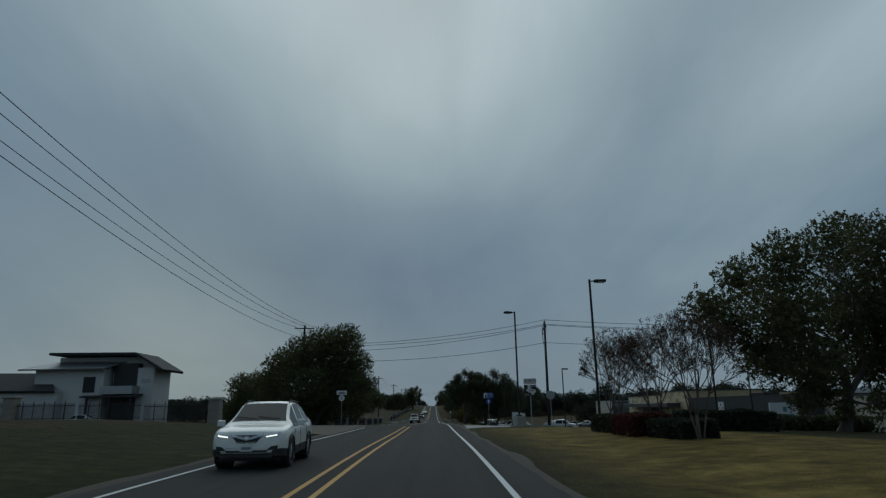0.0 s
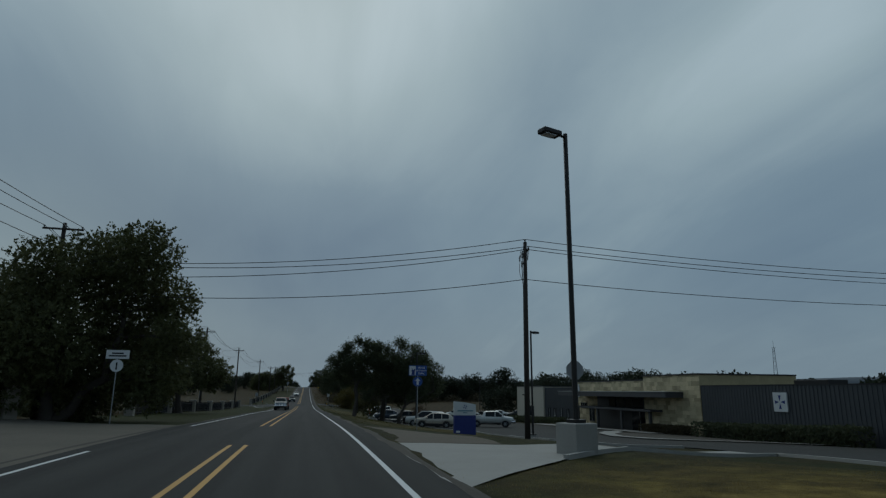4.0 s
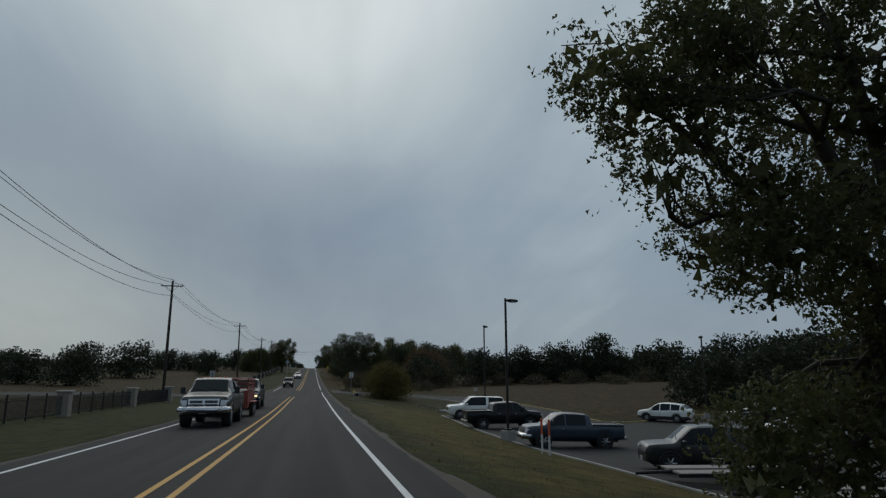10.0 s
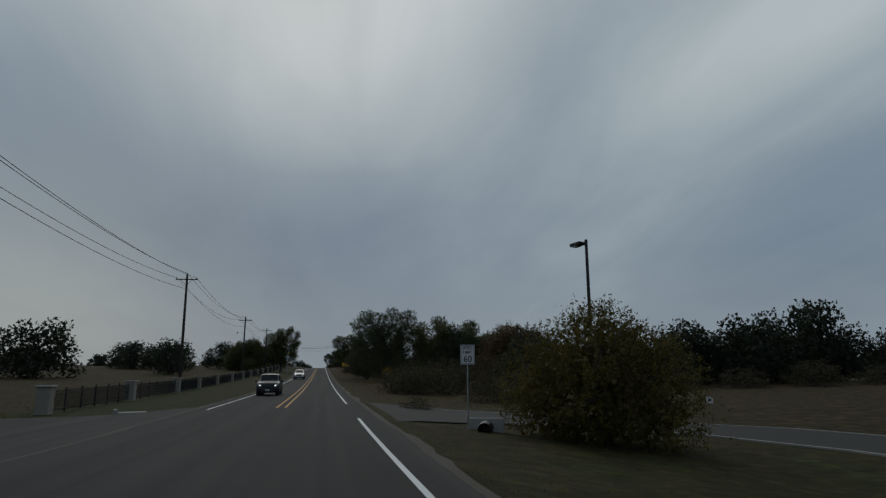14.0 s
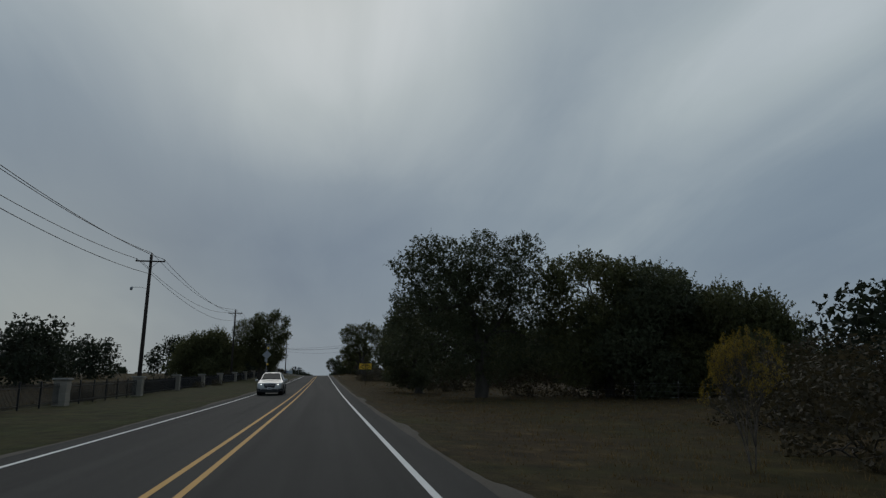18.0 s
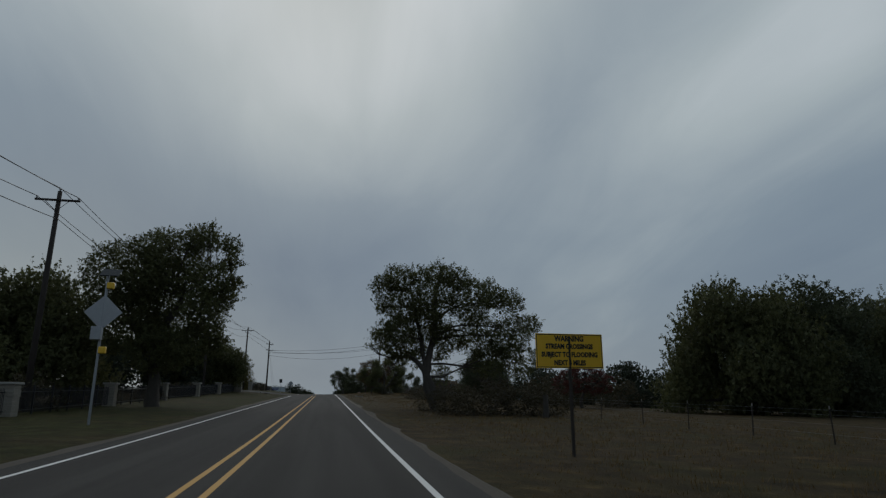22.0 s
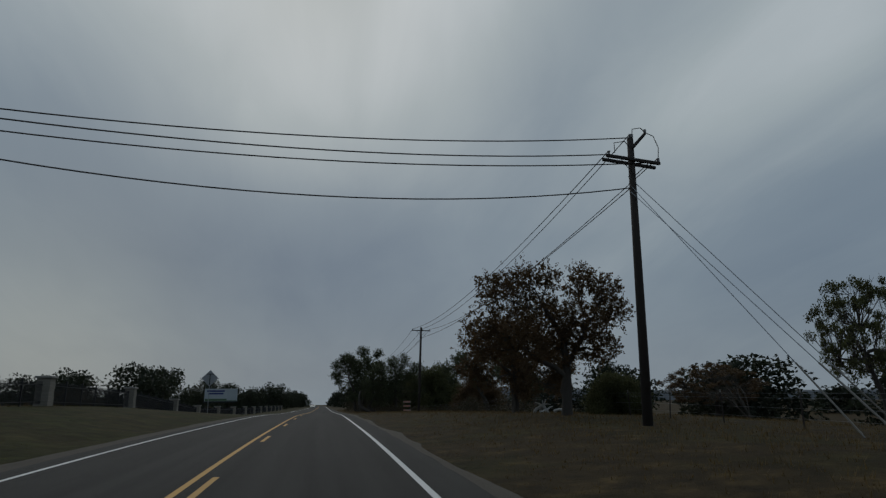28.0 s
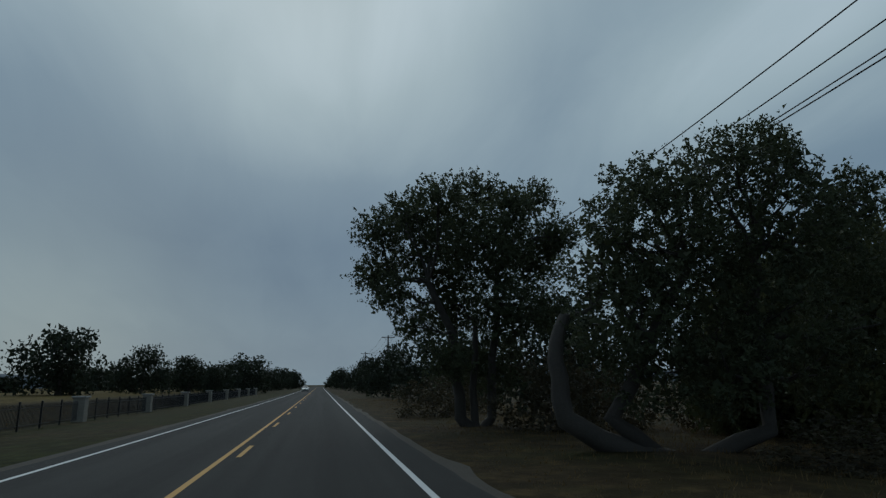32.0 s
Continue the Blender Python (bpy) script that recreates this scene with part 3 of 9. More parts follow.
def shoulder(x_in, side, seed):
    """A ragged strip of crumbled soil where the asphalt meets the grass."""
    verts, faces = [], []
    n = 520
    for i in range(n + 1):
        y = -60 + i * 1.4
        w = 0.38 + 0.5 * (0.5 + noise.noise((y * 0.13, seed, 1.0))) * (0.6 + 0.8 * abs(noise.noise((y * 0.9, seed, 6.0))))
        for k, x in enumerate((x_in, x_in + side * 0.5 * w, x_in + side * w)):
            z = max(gz(x, y) + 0.03, road_z(y) - 0.02 if k == 0 else -99) - (0.05 if k == 2 else 0.0)
            verts.append((x, y, z))
    for i in range(n):
        for k in (0, 1):
            a = i * 3 + k
            f = (a, a + 1, a + 4, a + 3)
            faces.append(f if side > 0 else f[::-1])
    ob = part("shoulder", mesh_of("shoulder", verts, faces, SOIL), SOIL)
    tagged(ob, "crumbled brown soil along the asphalt edge", "road shoulder", kind="structure")


shoulder(2.36, 1, 2.0)
shoulder(-6.26, -1, 5.0)


def paving(name, mat, outline, label, lift=0.04, step=2.0, skirt=0.12):
    """A paved sheet over the ground inside an outline of (x, y), cut into a grid."""
    bm = bmesh.new()
    vs = [bm.verts.new((x, y, 0)) for x, y in outline]
    bm.faces.new(vs)
    x0, x1 = min(p[0] for p in outline), max(p[0] for p in outline)
    y0, y1 = min(p[1] for p in outline), max(p[1] for p in outline)
    for k, (a, b, no) in enumerate(((x0, x1, (1, 0, 0)), (y0, y1, (0, 1, 0)))):
        for i in range(1, int((b - a) / step)):
            c = a + i * step
            bmesh.ops.bisect_plane(bm, geom=bm.verts[:] + bm.edges[:] + bm.faces[:], plane_co=(c, 0, 0) if k == 0 else (0, c, 0), plane_no=no)
    for v in bm.verts:
        v.co.z = max(gz(v.co.x, v.co.y), road_z(v.co.y) - 0.004 if v.co.x < 2.6 and v.co.x > -6.6 else -99) + lift
        if -6.6 < v.co.x < 2.6:
            v.co.z = road_z(v.co.y) - 0.01
    bmesh.ops.recalc_face_normals(bm, faces=bm.faces[:])
    if sum(f.normal.z for f in bm.faces) < 0:
        bmesh.ops.reverse_faces(bm, faces=bm.faces[:])
    ob = part(name, bm, mat)
    return tagged(ob, label, "pavement", kind="structure")


def kerb(points, mat=CONCRETE, label="cast concrete kerb beside the pavement", width=0.15, high=0.09):
    bm = bmesh.new()
    pts = []
    for (xa, ya), (xb, yb) in zip(points, points[1:]):
        n = max(1, int(math.hypot(xb - xa, yb - ya) / 2))
        pts += [(xa + (xb - xa) * i / n, ya + (yb - ya) * i / n) for i in range(n)]
    pts.append(points[-1])
    rows = []
    for i, (x, y) in enumerate(pts):
        a, b = pts[max(0, i - 1)], pts[min(len(pts) - 1, i + 1)]
        d = Vector((b[0] - a[0], b[1] - a[1], 0)).normalized()
        s = Vector((d.y, -d.x, 0)) * width / 2
        z = gz(x, y)
        p = Vector((x, y, z))
        up = Vector((0, 0, high + 0.04))
        dn = Vector((0, 0, -0.1))
        rows.append([bm.verts.new(p + s * 1.15 + dn), bm.verts.new(p + s + up), bm.verts.new(p - s + up), bm.verts.new(p - s * 1.15 + dn)])
    for a, b in zip(rows, rows[1:]):
        for k in range(3):
            bm.faces.new((a[k], a[k + 1], b[k + 1], b[k]))
    bm.faces.new(rows[0])
    bm.faces.new(rows[-1][::-1])
    bmesh.ops.recalc_face_normals(bm, faces=bm.faces[:])
    return tagged(part("kerb", bm, mat), label, "kerb", "kerbs", "structure")


paving("clinic_drive", CONCRETE, [(2.2, 57), (6.8, 62.8), (13, 68.2), (20, 71.2), (20, 74.4), (13, 70.8), (10, 69.2), (7, 67.8), (4, 67.4), (2.2, 67.8)], "pale concrete driveway apron joining the road")
paving("parking_lot", LOT, [(20.1, 71.2), (18.2, 59), (20, 55), (36, 55), (36, 95), (33.5, 110), (33.5, 140), (36, 160), (42, 172), (44, 183), (33, 181.5), (29, 178), (26.6, 177.2), (25.2, 178.6), (25.2, 188.4), (13.0, 188.8), (12.2, 165), (12.2, 128), (14.5, 110), (16, 96), (15.6, 87.4), (15, 84.5), (17, 78.7), (20.1, 78)], "grey asphalt parking lot below the verge", 0.05)
paving("gravel_shoulder", GRAVEL_SOIL, [(2.3, 68.0), (4, 67.6), (6.6, 68.2), (7.0, 70.5), (7.2, 74.5), (6.0, 76.0), (4.6, 78.4), (3.2, 80.0), (2.3, 81)], "worn gravel shoulder beside the drive", 0.03)
paving("exit_drive", LOT, [(20.2, 187), (25.6, 187), (25.4, 199), (25.1, 207.4), (24.6, 217), (22.5, 221.5), (19.8, 224.5), (14.5, 229), (10.9, 232), (8, 234), (4.8, 235), (2.2, 237), (2.2, 219.2), (4.4, 220.8), (8.7, 223.9), (13, 223.0), (17.2, 220.7), (19.6, 215), (20.6, 207.8), (19.8, 197.5), (20.1, 194)], "grey asphalt exit drive leading from the lot to the road", 0.055)
paving("side_road", ASPHALT, [(-6.0, 205), (-7.2, 208), (-10, 212.5), (-14, 216), (-70, 220), (-70, 231), (-16, 230), (-10, 230.6), (-6.0, 233)], "grey asphalt side road leaving through the fence", 0.05)
paving("gravel_entrance", PALE_DIRT, [(-6.0, 49), (-8.0, 49.5), (-9.2, 57), (-12.5, 65), (-19, 74), (-34, 84), (-34, 94), (-17, 90), (-9, 83), (-6.0, 82)], "pale caliche entrance beside the road", 0.05)
paving("gate_entrance", LOT, [(-6.0, 462), (-9, 465), (-24, 467), (-24, 476), (-9, 477), (-6.0, 480)], "worn asphalt gate entrance", 0.05)
paving("planting_bed", SOIL, [(32.4, 108), (28.6, 102.5), (27.4, 98.5), (28.3, 95.1), (31.1, 91.8), (34.1, 88.4), (36.1, 83.5), (36.9, 83.5), (36.9, 108)], "dark mulched planting bed below the clinic wall", 0.10)
paving("curved_walk", CONCRETE, [(33.5, 111.5), (31.6, 110.7), (27.6, 104), (26.2, 99), (27.2, 94.5), (30.4, 91), (33.4, 87.6), (35.4, 83), (36.0, 83.4), (34.0, 88.3), (31.0, 91.7), (28.2, 95), (27.3, 98.5), (28.5, 102.5), (32.3, 108)], "pale concrete walk curving round the planting bed", 0.14)
paving("clinic_walk", CONCRETE, [(33.5, 105), (36, 105), (36, 140), (33.5, 140)], "pale concrete walk before the clinic", 0.16)
YELLOW_KERB = material("worn_yellow_kerb", (0.30, 0.235, 0.10), 0.85, 0, 0.35, 2.0, 30, 0.2)
kerb([(12.1, 165), (12.1, 128), (14.4, 110), (15.9, 96)], width=0.12, high=0.03)
kerb([(16.5, 188.9), (13.0, 188.9), (12.1, 165)], label="cast concrete kerb round the lot's corner", width=0.12, high=0.03)
kerb([(44, 183.1), (33, 181.6), (29, 178.1), (26.6, 177.3), (25.3, 178.7), (25.4, 188.4)], YELLOW_KERB, "kerb with worn yellow paint round the lot", 0.18, 0.13)
kerb([(-7.2, 207.8), (-10, 212.2), (-14, 215.7)], label="pale concrete kerb at the side road's corner", width=0.3)
kerb([(-9.7, 200.2), (-10.8, 201.8), (-12.1, 209.3), (-12.6, 213.2)], label="pale concrete flume beside the side road", width=0.6, high=0.04)
kerb([(25.6, 188.5), (25.5, 199), (25.2, 207.4), (24.7, 217)], YELLOW_KERB, "kerb with worn yellow paint beside the drive", 0.18, 0.13)
kerb([(24.7, 217), (22.6, 221.6), (19.9, 224.6), (14.5, 229.1), (10.9, 232.1), (8, 234.1), (4.8, 235.1)], label="low concrete kerb beside the drive", high=0.04)
kerb([(20.1, 188.5), (20.0, 194), (19.7, 197.5), (20.5, 207.8), (19.5, 215), (17.1, 220.6), (13, 222.9)], label="low concrete kerb beside the drive", high=0.03)
kerb([(15.9, 96), (15.5, 87.4), (14.9, 84.5), (16.9, 78.6), (20, 78.1)])
kerb([(6.6, 62.6), (13, 68.0), (19.9, 71.0), (18.1, 59), (19.9, 55)])

# ---- trees ----


def leaf_cloud(rng, centres, spread, count, size, flat=0.7):
    """Many small leaf blades round clump centres: arrays of corner points and quads."""
    centres, spread = np.asarray(centres, float), np.asarray(spread, float)
    k = rng.integers(0, len(centres), count)
    d = rng.normal(size=(count, 3))
    d /= np.linalg.norm(d, axis=1, keepdims=True)
    d *= (rng.random((count, 1)) ** 0.45)
    d[:, 2] *= flat
    p = centres[k] + d * spread[k][:, None]
    a = rng.normal(size=(count, 3))
    a[:, 2] *= 0.8
    a /= np.linalg.norm(a, axis=1, keepdims=True)
    b = np.cross(a, rng.normal(size=(count, 3)))
    b /= np.linalg.norm(b, axis=1, keepdims=True)
    s = size * (0.55 + 0.9 * rng.random((count, 1)))
    a, b = a * s, b * s * 0.62
    v = np.stack([p - a, p + a * 0.55 + b, p + a * 0.55 - b], 1).reshape(-1, 3)
    return v


def leaves_mesh(name, v, mat):
    n = len(v) // 3
    me = bpy.data.meshes.new(name)
    me.vertices.add(len(v))
    me.vertices.foreach_set("co", v.astype(np.float32).ravel())
    me.loops.add(len(v))
    me.loops.foreach_set("vertex_index", np.arange(len(v), dtype=np.int32))
    me.polygons.add(n)
    me.polygons.foreach_set("loop_start", np.arange(0, len(v), 3, dtype=np.int32))
    me.update(calc_edges=True)
    me.materials.append(mat)
    return me


def limb(bm, rng, a, b, ra, rb, bend=0.15, sides=6, n=5):
    a, b = Vector(a), Vector(b)
    ln = (b - a).length
    off = [Vector(rng.normal(size=3)) * ln * bend * 0.5 for _ in range(2)]
    pts = []
    for i in range(n + 1):
        f = i / n
        pts.append(a.lerp(b, f) + (off[0] * math.sin(math.pi * f) + off[1] * math.sin(2 * math.pi * f) * 0.5))
    tube(bm, pts, [ra + (rb - ra) * i / n for i in range(n + 1)], sides, False)
    return pts


def make_tree(name, label, category, seed, radius, height, trunk=0.32, stems=1, clear=0.28, clumps=70, leaves=9000, leaf=0.17, mat=OAK, bark=BARK, flat=0.62, loose=1.0, lean=0.15, group="", twig=0.018, waist=0.38, belly=0.7, lumpy=0.5, core=0.0, twigs=2, sparse=1):
    """A tree: tapered trunk with limbs, and a crown of small leaves in uneven clumps. Built at the origin."""
    rng = np.random.default_rng(seed)
    root = thing(name, label, category, None, group)
    wood, bole = bmesh.new(), bmesh.new()
    cent, spr = [], []
    # clumps over an uneven dome, most of them near its skin
    lo, span = height * clear, height * (1 - clear)
    for i in range(clumps):
        f = (i + 0.5) / clumps
        ang = 2.39996 * i + rng.uniform(-0.25, 0.25)
        wide = belly + (1 - belly) * min(1.0, f / waist) if f < waist else math.sqrt(max(0.0, 1 - ((f - waist) / (1 - waist)) ** 2.2))
        lump = 0.86 + lumpy * noise.noise((math.cos(ang) * 1.7 + seed, math.sin(ang) * 1.7, f * 3.0))
        rise = 1.0 + 0.5 * lumpy * noise.noise((math.cos(ang) * 1.2, math.sin(ang) * 1.2 + seed, 5.0))
        deep = 1.0 if i % 4 else rng.uniform(0.25, 0.8)
        r = radius * wide * lump * deep
        cent.append((r * math.cos(ang), r * math.sin(ang), lo + span * f * rise * (0.6 + 0.4 * deep) + rng.normal() * 0.02 * height))
        spr.append(radius * rng.uniform(0.085, 0.15) * loose)
    cent = np.array(cent)
    forks = []
    for s in range(stems):
        ang = 2 * math.pi * s / stems + rng.uniform(0, 1)
        base = (0.25 * trunk * 3 * math.cos(ang) * (stems > 1), 0.25 * trunk * 3 * math.sin(ang) * (stems > 1), -0.3)
        top = (math.cos(ang) * lean * height * (0.5 + (stems > 1) * 0.6), math.sin(ang) * lean * height * (0.5 + (stems > 1) * 0.6), height * (clear + 0.10))
        stem = bole if stems == 1 else wood
        pts = limb(stem, rng, base, top, trunk * (1.0 if stems == 1 else 0.7), trunk * 0.62, 0.10, 9, 7)
        tube(stem, [Vector(base), Vector(base).lerp(Vector(pts[1]), 0.8)], [trunk * (1.55 if stems == 1 else 1.0), trunk * 0.95], 9, False)
        forks.append(pts[-1])
        # main limbs
        for k in range(max(3, 6 // stems)):
            q = cent[rng.integers(0, len(cent))]
            mid = Vector(pts[-1 - (k % 2)]).lerp(Vector(q), 0.62)
            mp = limb(wood, rng, pts[-1 - (k % 2)], mid, trunk * 0.5, trunk * 0.2, 0.22, 6, 5)
            forks += [mp[3], mp[-1]]
    fk = np.array([list(f) for f in forks])
    for c in cent[::sparse]:
        j = int(np.argmin(((fk - c) ** 2).sum(1)))
        mp = limb(wood, rng, forks[j], Vector(c), trunk * 0.17, twig, 0.2, 4, 3)
        for _ in range(twigs):
            tip = Vector(c) + Vector(rng.normal(size=3)) * radius * 0.06 + Vector((0, 0, radius * 0.03))
            limb(wood, rng, mp[2], tip, twig, twig * 0.45, 0.15, 3, 2)
    if stems == 1:
        part("trunk", bole, bark, root, "", True)
    else:
        bole.free()
    tagged(part("fine_branching", wood, bark, root, "", True), kind="stuff")
    v = leaf_cloud(rng, cent, spr, leaves, leaf, flat + 0.15)
    # shaded inner foliage
    if core:
        inner = cent * np.array((0.62, 0.62, 0.0)) + np.array((0, 0, 1.0)) * (lo + (cent[:, 2:3] - lo) * 0.78)
        v = np.concatenate([v, leaf_cloud(rng, inner, [radius * 0.2] * len(inner), int(leaves * core * 1.6), leaf * 1.55, 0.9)])
    # loose sprigs that break the outline
    k = rng.integers(0, len(cent), 90)
    out = cent[k] * (1 + np.array((0.10, 0.10, 0.03)) * rng.random((90, 1)))
    v = np.concatenate([v, leaf_cloud(rng, out, [radius * 0.045] * 90, leaves // 12, leaf * 0.8, 1.5)])
    part("crown", leaves_mesh("crown", v, mat), mat, root)
    root["r"] = float(np.percentile(np.hypot(v[:, 0], v[:, 1]), 97))
    root["h"] = float(np.percentile(v[:, 2], 99.6))
    return root


def sprays(rng, lobes, count, leaf, gaps=0.24, reach=1.0, core=240.0):
    """Leaves on short shoots that stand out of overlapping round crown masses, and dense inner foliage: corner points of triangles."""
    lobes = np.asarray(lobes, float)
    cen, rad = lobes[:, :3], lobes[:, 3]
    n = max(60, count // 13)
    base, out = np.zeros((0, 3)), np.zeros((0, 3))
    while len(base) < n:
        k = rng.choice(len(lobes), 2 * n, p=rad ** 2 / (rad ** 2).sum())
        d = rng.normal(size=(2 * n, 3))
        d /= np.linalg.norm(d, axis=1, keepdims=True)
        p = cen[k] + d * (rad[k] * (0.62 + 0.36 * rng.random(2 * n) ** 0.6))[:, None] * np.array((1, 1, 0.88))
        gap = np.linalg.norm(p[:, None, :] - cen[None], axis=2) / rad[None]
        keep = gap.min(1) > 0.55
        low = np.array([noise.noise((q[0] * 0.75, q[1] * 0.75, q[2] * 0.95)) for q in p])
        keep &= low > -0.5 + gaps
        base, out = np.concatenate([base, p[keep]]), np.concatenate([out, d[keep]])
    base, out = base[:n], out[:n]
    way = out * 0.8 + rng.normal(size=(n, 3)) * 0.42 + np.array((0, 0, 0.38))
    way /= np.linalg.norm(way, axis=1, keepdims=True)
    span = (0.25 + 0.45 * rng.random(n)) * reach
    span[rng.random(n) < 0.07] *= 1.7
    k = rng.integers(0, n, count)
    t = rng.random((count, 1)) ** 0.8
    p = base[k] + way[k] * span[k][:, None] * t + rng.normal(size=(count, 3)) * 0.085 * reach * (1.15 - 0.7 * t)
    a = way[k] * 0.5 + rng.normal(size=(count, 3)) * 0.6
    s = np.full((count, 1), leaf)
    m = (core * rad ** 2).astype(int)
    if m.sum():
        kk = np.repeat(np.arange(len(lobes)), m)
        d = rng.normal(size=(len(kk), 3))
        d /= np.linalg.norm(d, axis=1, keepdims=True)
        p = np.concatenate([p, cen[kk] + d * (rad[kk] * 0.78 * rng.random(len(kk)) ** 0.45)[:, None]])
        a = np.concatenate([a, rng.normal(size=(len(kk), 3))])
        s = np.concatenate([s, np.full((len(kk), 1), max(0.17, leaf * 1.8) if leaf < 0.12 else leaf * 2.6)])
    a /= np.linalg.norm(a, axis=1, keepdims=True)
    b = np.cross(a, rng.normal(size=a.shape))
    b /= np.linalg.norm(b, axis=1, keepdims=True)
    s = s * (0.55 + 0.9 * rng.random((len(p), 1)))
    a, b = a * s, b * s * 0.55
    return np.stack([p - a, p + a * 0.45 + b, p + a * 0.45 - b], 1).reshape(-1, 3)


def crown_tree(name, label, category, seed, lobes, stems, trunk, count, leaf, mat=OAK, bark=BARK, group="", gaps=0.24, reach=1.0, core=240.0, twigs=7):
    """A tree about its foot: bent stems, limbs into each crown mass, thin branches to its skin, and leafy shoots."""
    rng = np.random.default_rng(seed)
    root = thing(name, label, category, None, group)
    forks = []
    for i, s in enumerate(stems):
        pts = [Vector((0.25 * trunk * math.cos(2.1 * i), 0.25 * trunk * math.sin(2.1 * i), -0.35))] + [Vector(q) for q in s]
        fine = []
        for a, b in zip(pts, pts[1:]):
            fine += [a.lerp(b, f) + Vector(rng.normal(size=3)) * 0.04 * (b - a).length * (f > 0) for f in (0, 0.34, 0.67)]
        fine.append(pts[-1])
        top = len(fine) - 1
        part("trunk", tube(bmesh.new(), fine, [trunk * (1.0 if i == 0 else 0.8) * (1.35 if k == 0 else 1.0 - 0.55 * k / top) for k in range(top + 1)], 9, False), bark, root, "", True)
        forks += [(q, trunk * (0.9 - 0.5 * k / top)) for k, q in enumerate(fine) if k > top * 0.4]
    if twigs:
        thin = bmesh.new()
        for x, y, z, r in lobes:
            c = Vector((x, y, z))
            q, w = min(forks, key=lambda f: (f[0] - c).length + max(0.0, f[0].z - z))
            wood = bmesh.new()
            mp = limb(wood, rng, q, c, min(w * 0.6, 0.05 + 0.045 * r), 0.03, 0.2, 6, 5)
            part("limb", wood, bark, root, "", True)
            for j in range(twigs):
                d = Vector(rng.normal(size=3)).normalized()
                d.z = d.z * 0.7 + 0.15
                limb(thin, rng, mp[2 + j % 4], c + d * r * rng.uniform(0.7, 1.0), 0.03, 0.008, 0.22, 4, 3)
        tagged(part("fine_branching", thin, bark, root), kind="stuff")
    v = sprays(rng, lobes, count, leaf, gaps, reach, core)
    part("crown", leaves_mesh("crown", v, mat), mat, root)
    root["r"] = float(np.percentile(np.hypot(v[:, 0], v[:, 1]), 97))
    root["h"] = float(np.percentile(v[:, 2], 99.6))
    return root


def dome(seed, radius, height, clear, n):
    """Crown masses of a rounded field tree, round its foot."""
    rg = random.Random(seed)
    out, span = [], height * (1 - clear)
    for i in range(n):
        f = (i + 0.5) / n
        wide = 0.72 * math.sqrt(max(0.0, 1 - max(0.0, (f - 0.3) / 0.75) ** 2))
        a = 2.4 * i + rg.uniform(-0.4, 0.4)
        q = radius * wide * (rg.uniform(0.75, 1.05) if i % 4 else 0.25)
        r = radius * rg.uniform(0.32, 0.46)
        out.append((q * math.cos(a), q * math.sin(a), max(r * 0.6, height * clear + span * f * 0.84), r))
    return out


def set_down(root, x, y, r=None, h=None, turn=0.0, sink=0.12, tilt=0.0):
    """Stands a built tree at a place, scaled to a crown radius and height."""
    sx, sz = (r or root["r"]) / root["r"], (h or root["h"]) / root["h"]
    root.matrix_world = Matrix.Translation((x, y, gz(x, y) - sink)) @ Matrix.Rotation(radians(turn), 4, "Z") @ Matrix.Rotation(radians(tilt), 4, "X") @ Matrix.Diagonal((sx, sx, sz, 1))
    return root


def again(root, x, y, r=None, h=None, turn=0.0, sink=0.12, label="", mat=None):
    ob = copy_thing(root, Matrix.Identity(4))
    set_down(ob, x, y, r, h, turn, sink)
    if label:
        tagged(ob, label)
    if mat:
        for c in ob.children:
            if c.name.startswith("crown"):
                c.data = c.data.copy()
                c.data.materials[0] = mat
    return ob


OAKS = []
for i, (r, h, tk, cl, n) in enumerate(((6.5, 10, 0.38, 0.10, 30000), (6.0, 9, 0.30, 0.30, 30000), (5.5, 10, 0.30, 0.14, 26000), (6.5, 8.0, 0.36, 0.02, 26000))):
    top = (0.3 * r * math.sin(i), 0.2 * r * math.cos(2 * i), h * (cl + 0.25))
    OAKS.append(crown_tree("live_oak", "broad live oak with dense dark green evergreen leaves", "tree", 11 + i, dome(11 + i, r, h, cl, 20), [[(0.1, 0.1, h * (cl + 0.05)), top], [(0.1, 0.1, h * (cl + 0.05)), (-top[0], -0.8, top[2])]], tk, n, 0.105, OAK if i % 2 else OAK2, group="live oaks"))
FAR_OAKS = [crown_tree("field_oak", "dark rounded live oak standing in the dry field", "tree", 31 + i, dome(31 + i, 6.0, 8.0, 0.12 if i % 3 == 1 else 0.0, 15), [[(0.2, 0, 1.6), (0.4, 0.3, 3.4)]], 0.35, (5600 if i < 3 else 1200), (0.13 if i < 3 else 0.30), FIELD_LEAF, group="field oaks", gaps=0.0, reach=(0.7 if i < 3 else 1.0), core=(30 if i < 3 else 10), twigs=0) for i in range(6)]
BRUSH = [make_tree("brush", "low tangle of grey-green brush on the verge", "shrub", 51 + i, 2.2, 2.6, 0.04, 6, 0.0, 70, 2900, 0.074, GREY_LEAF, BARK, group="roadside brush", loose=1.75, lean=0.3, twig=0.007, belly=0.9, waist=0.25, core=0.06, twigs=0, sparse=4) for i in range(2)]
BROWN_OAK = make_tree("post_oak", "low post oak with russet brown leaves in the pasture", "tree", 61, 4.6, 8.0, 0.26, 1, 0.36, 160, 16000, 0.09, BROWN, BARK, group="post oaks", loose=0.85, belly=0.65, waist=0.45)


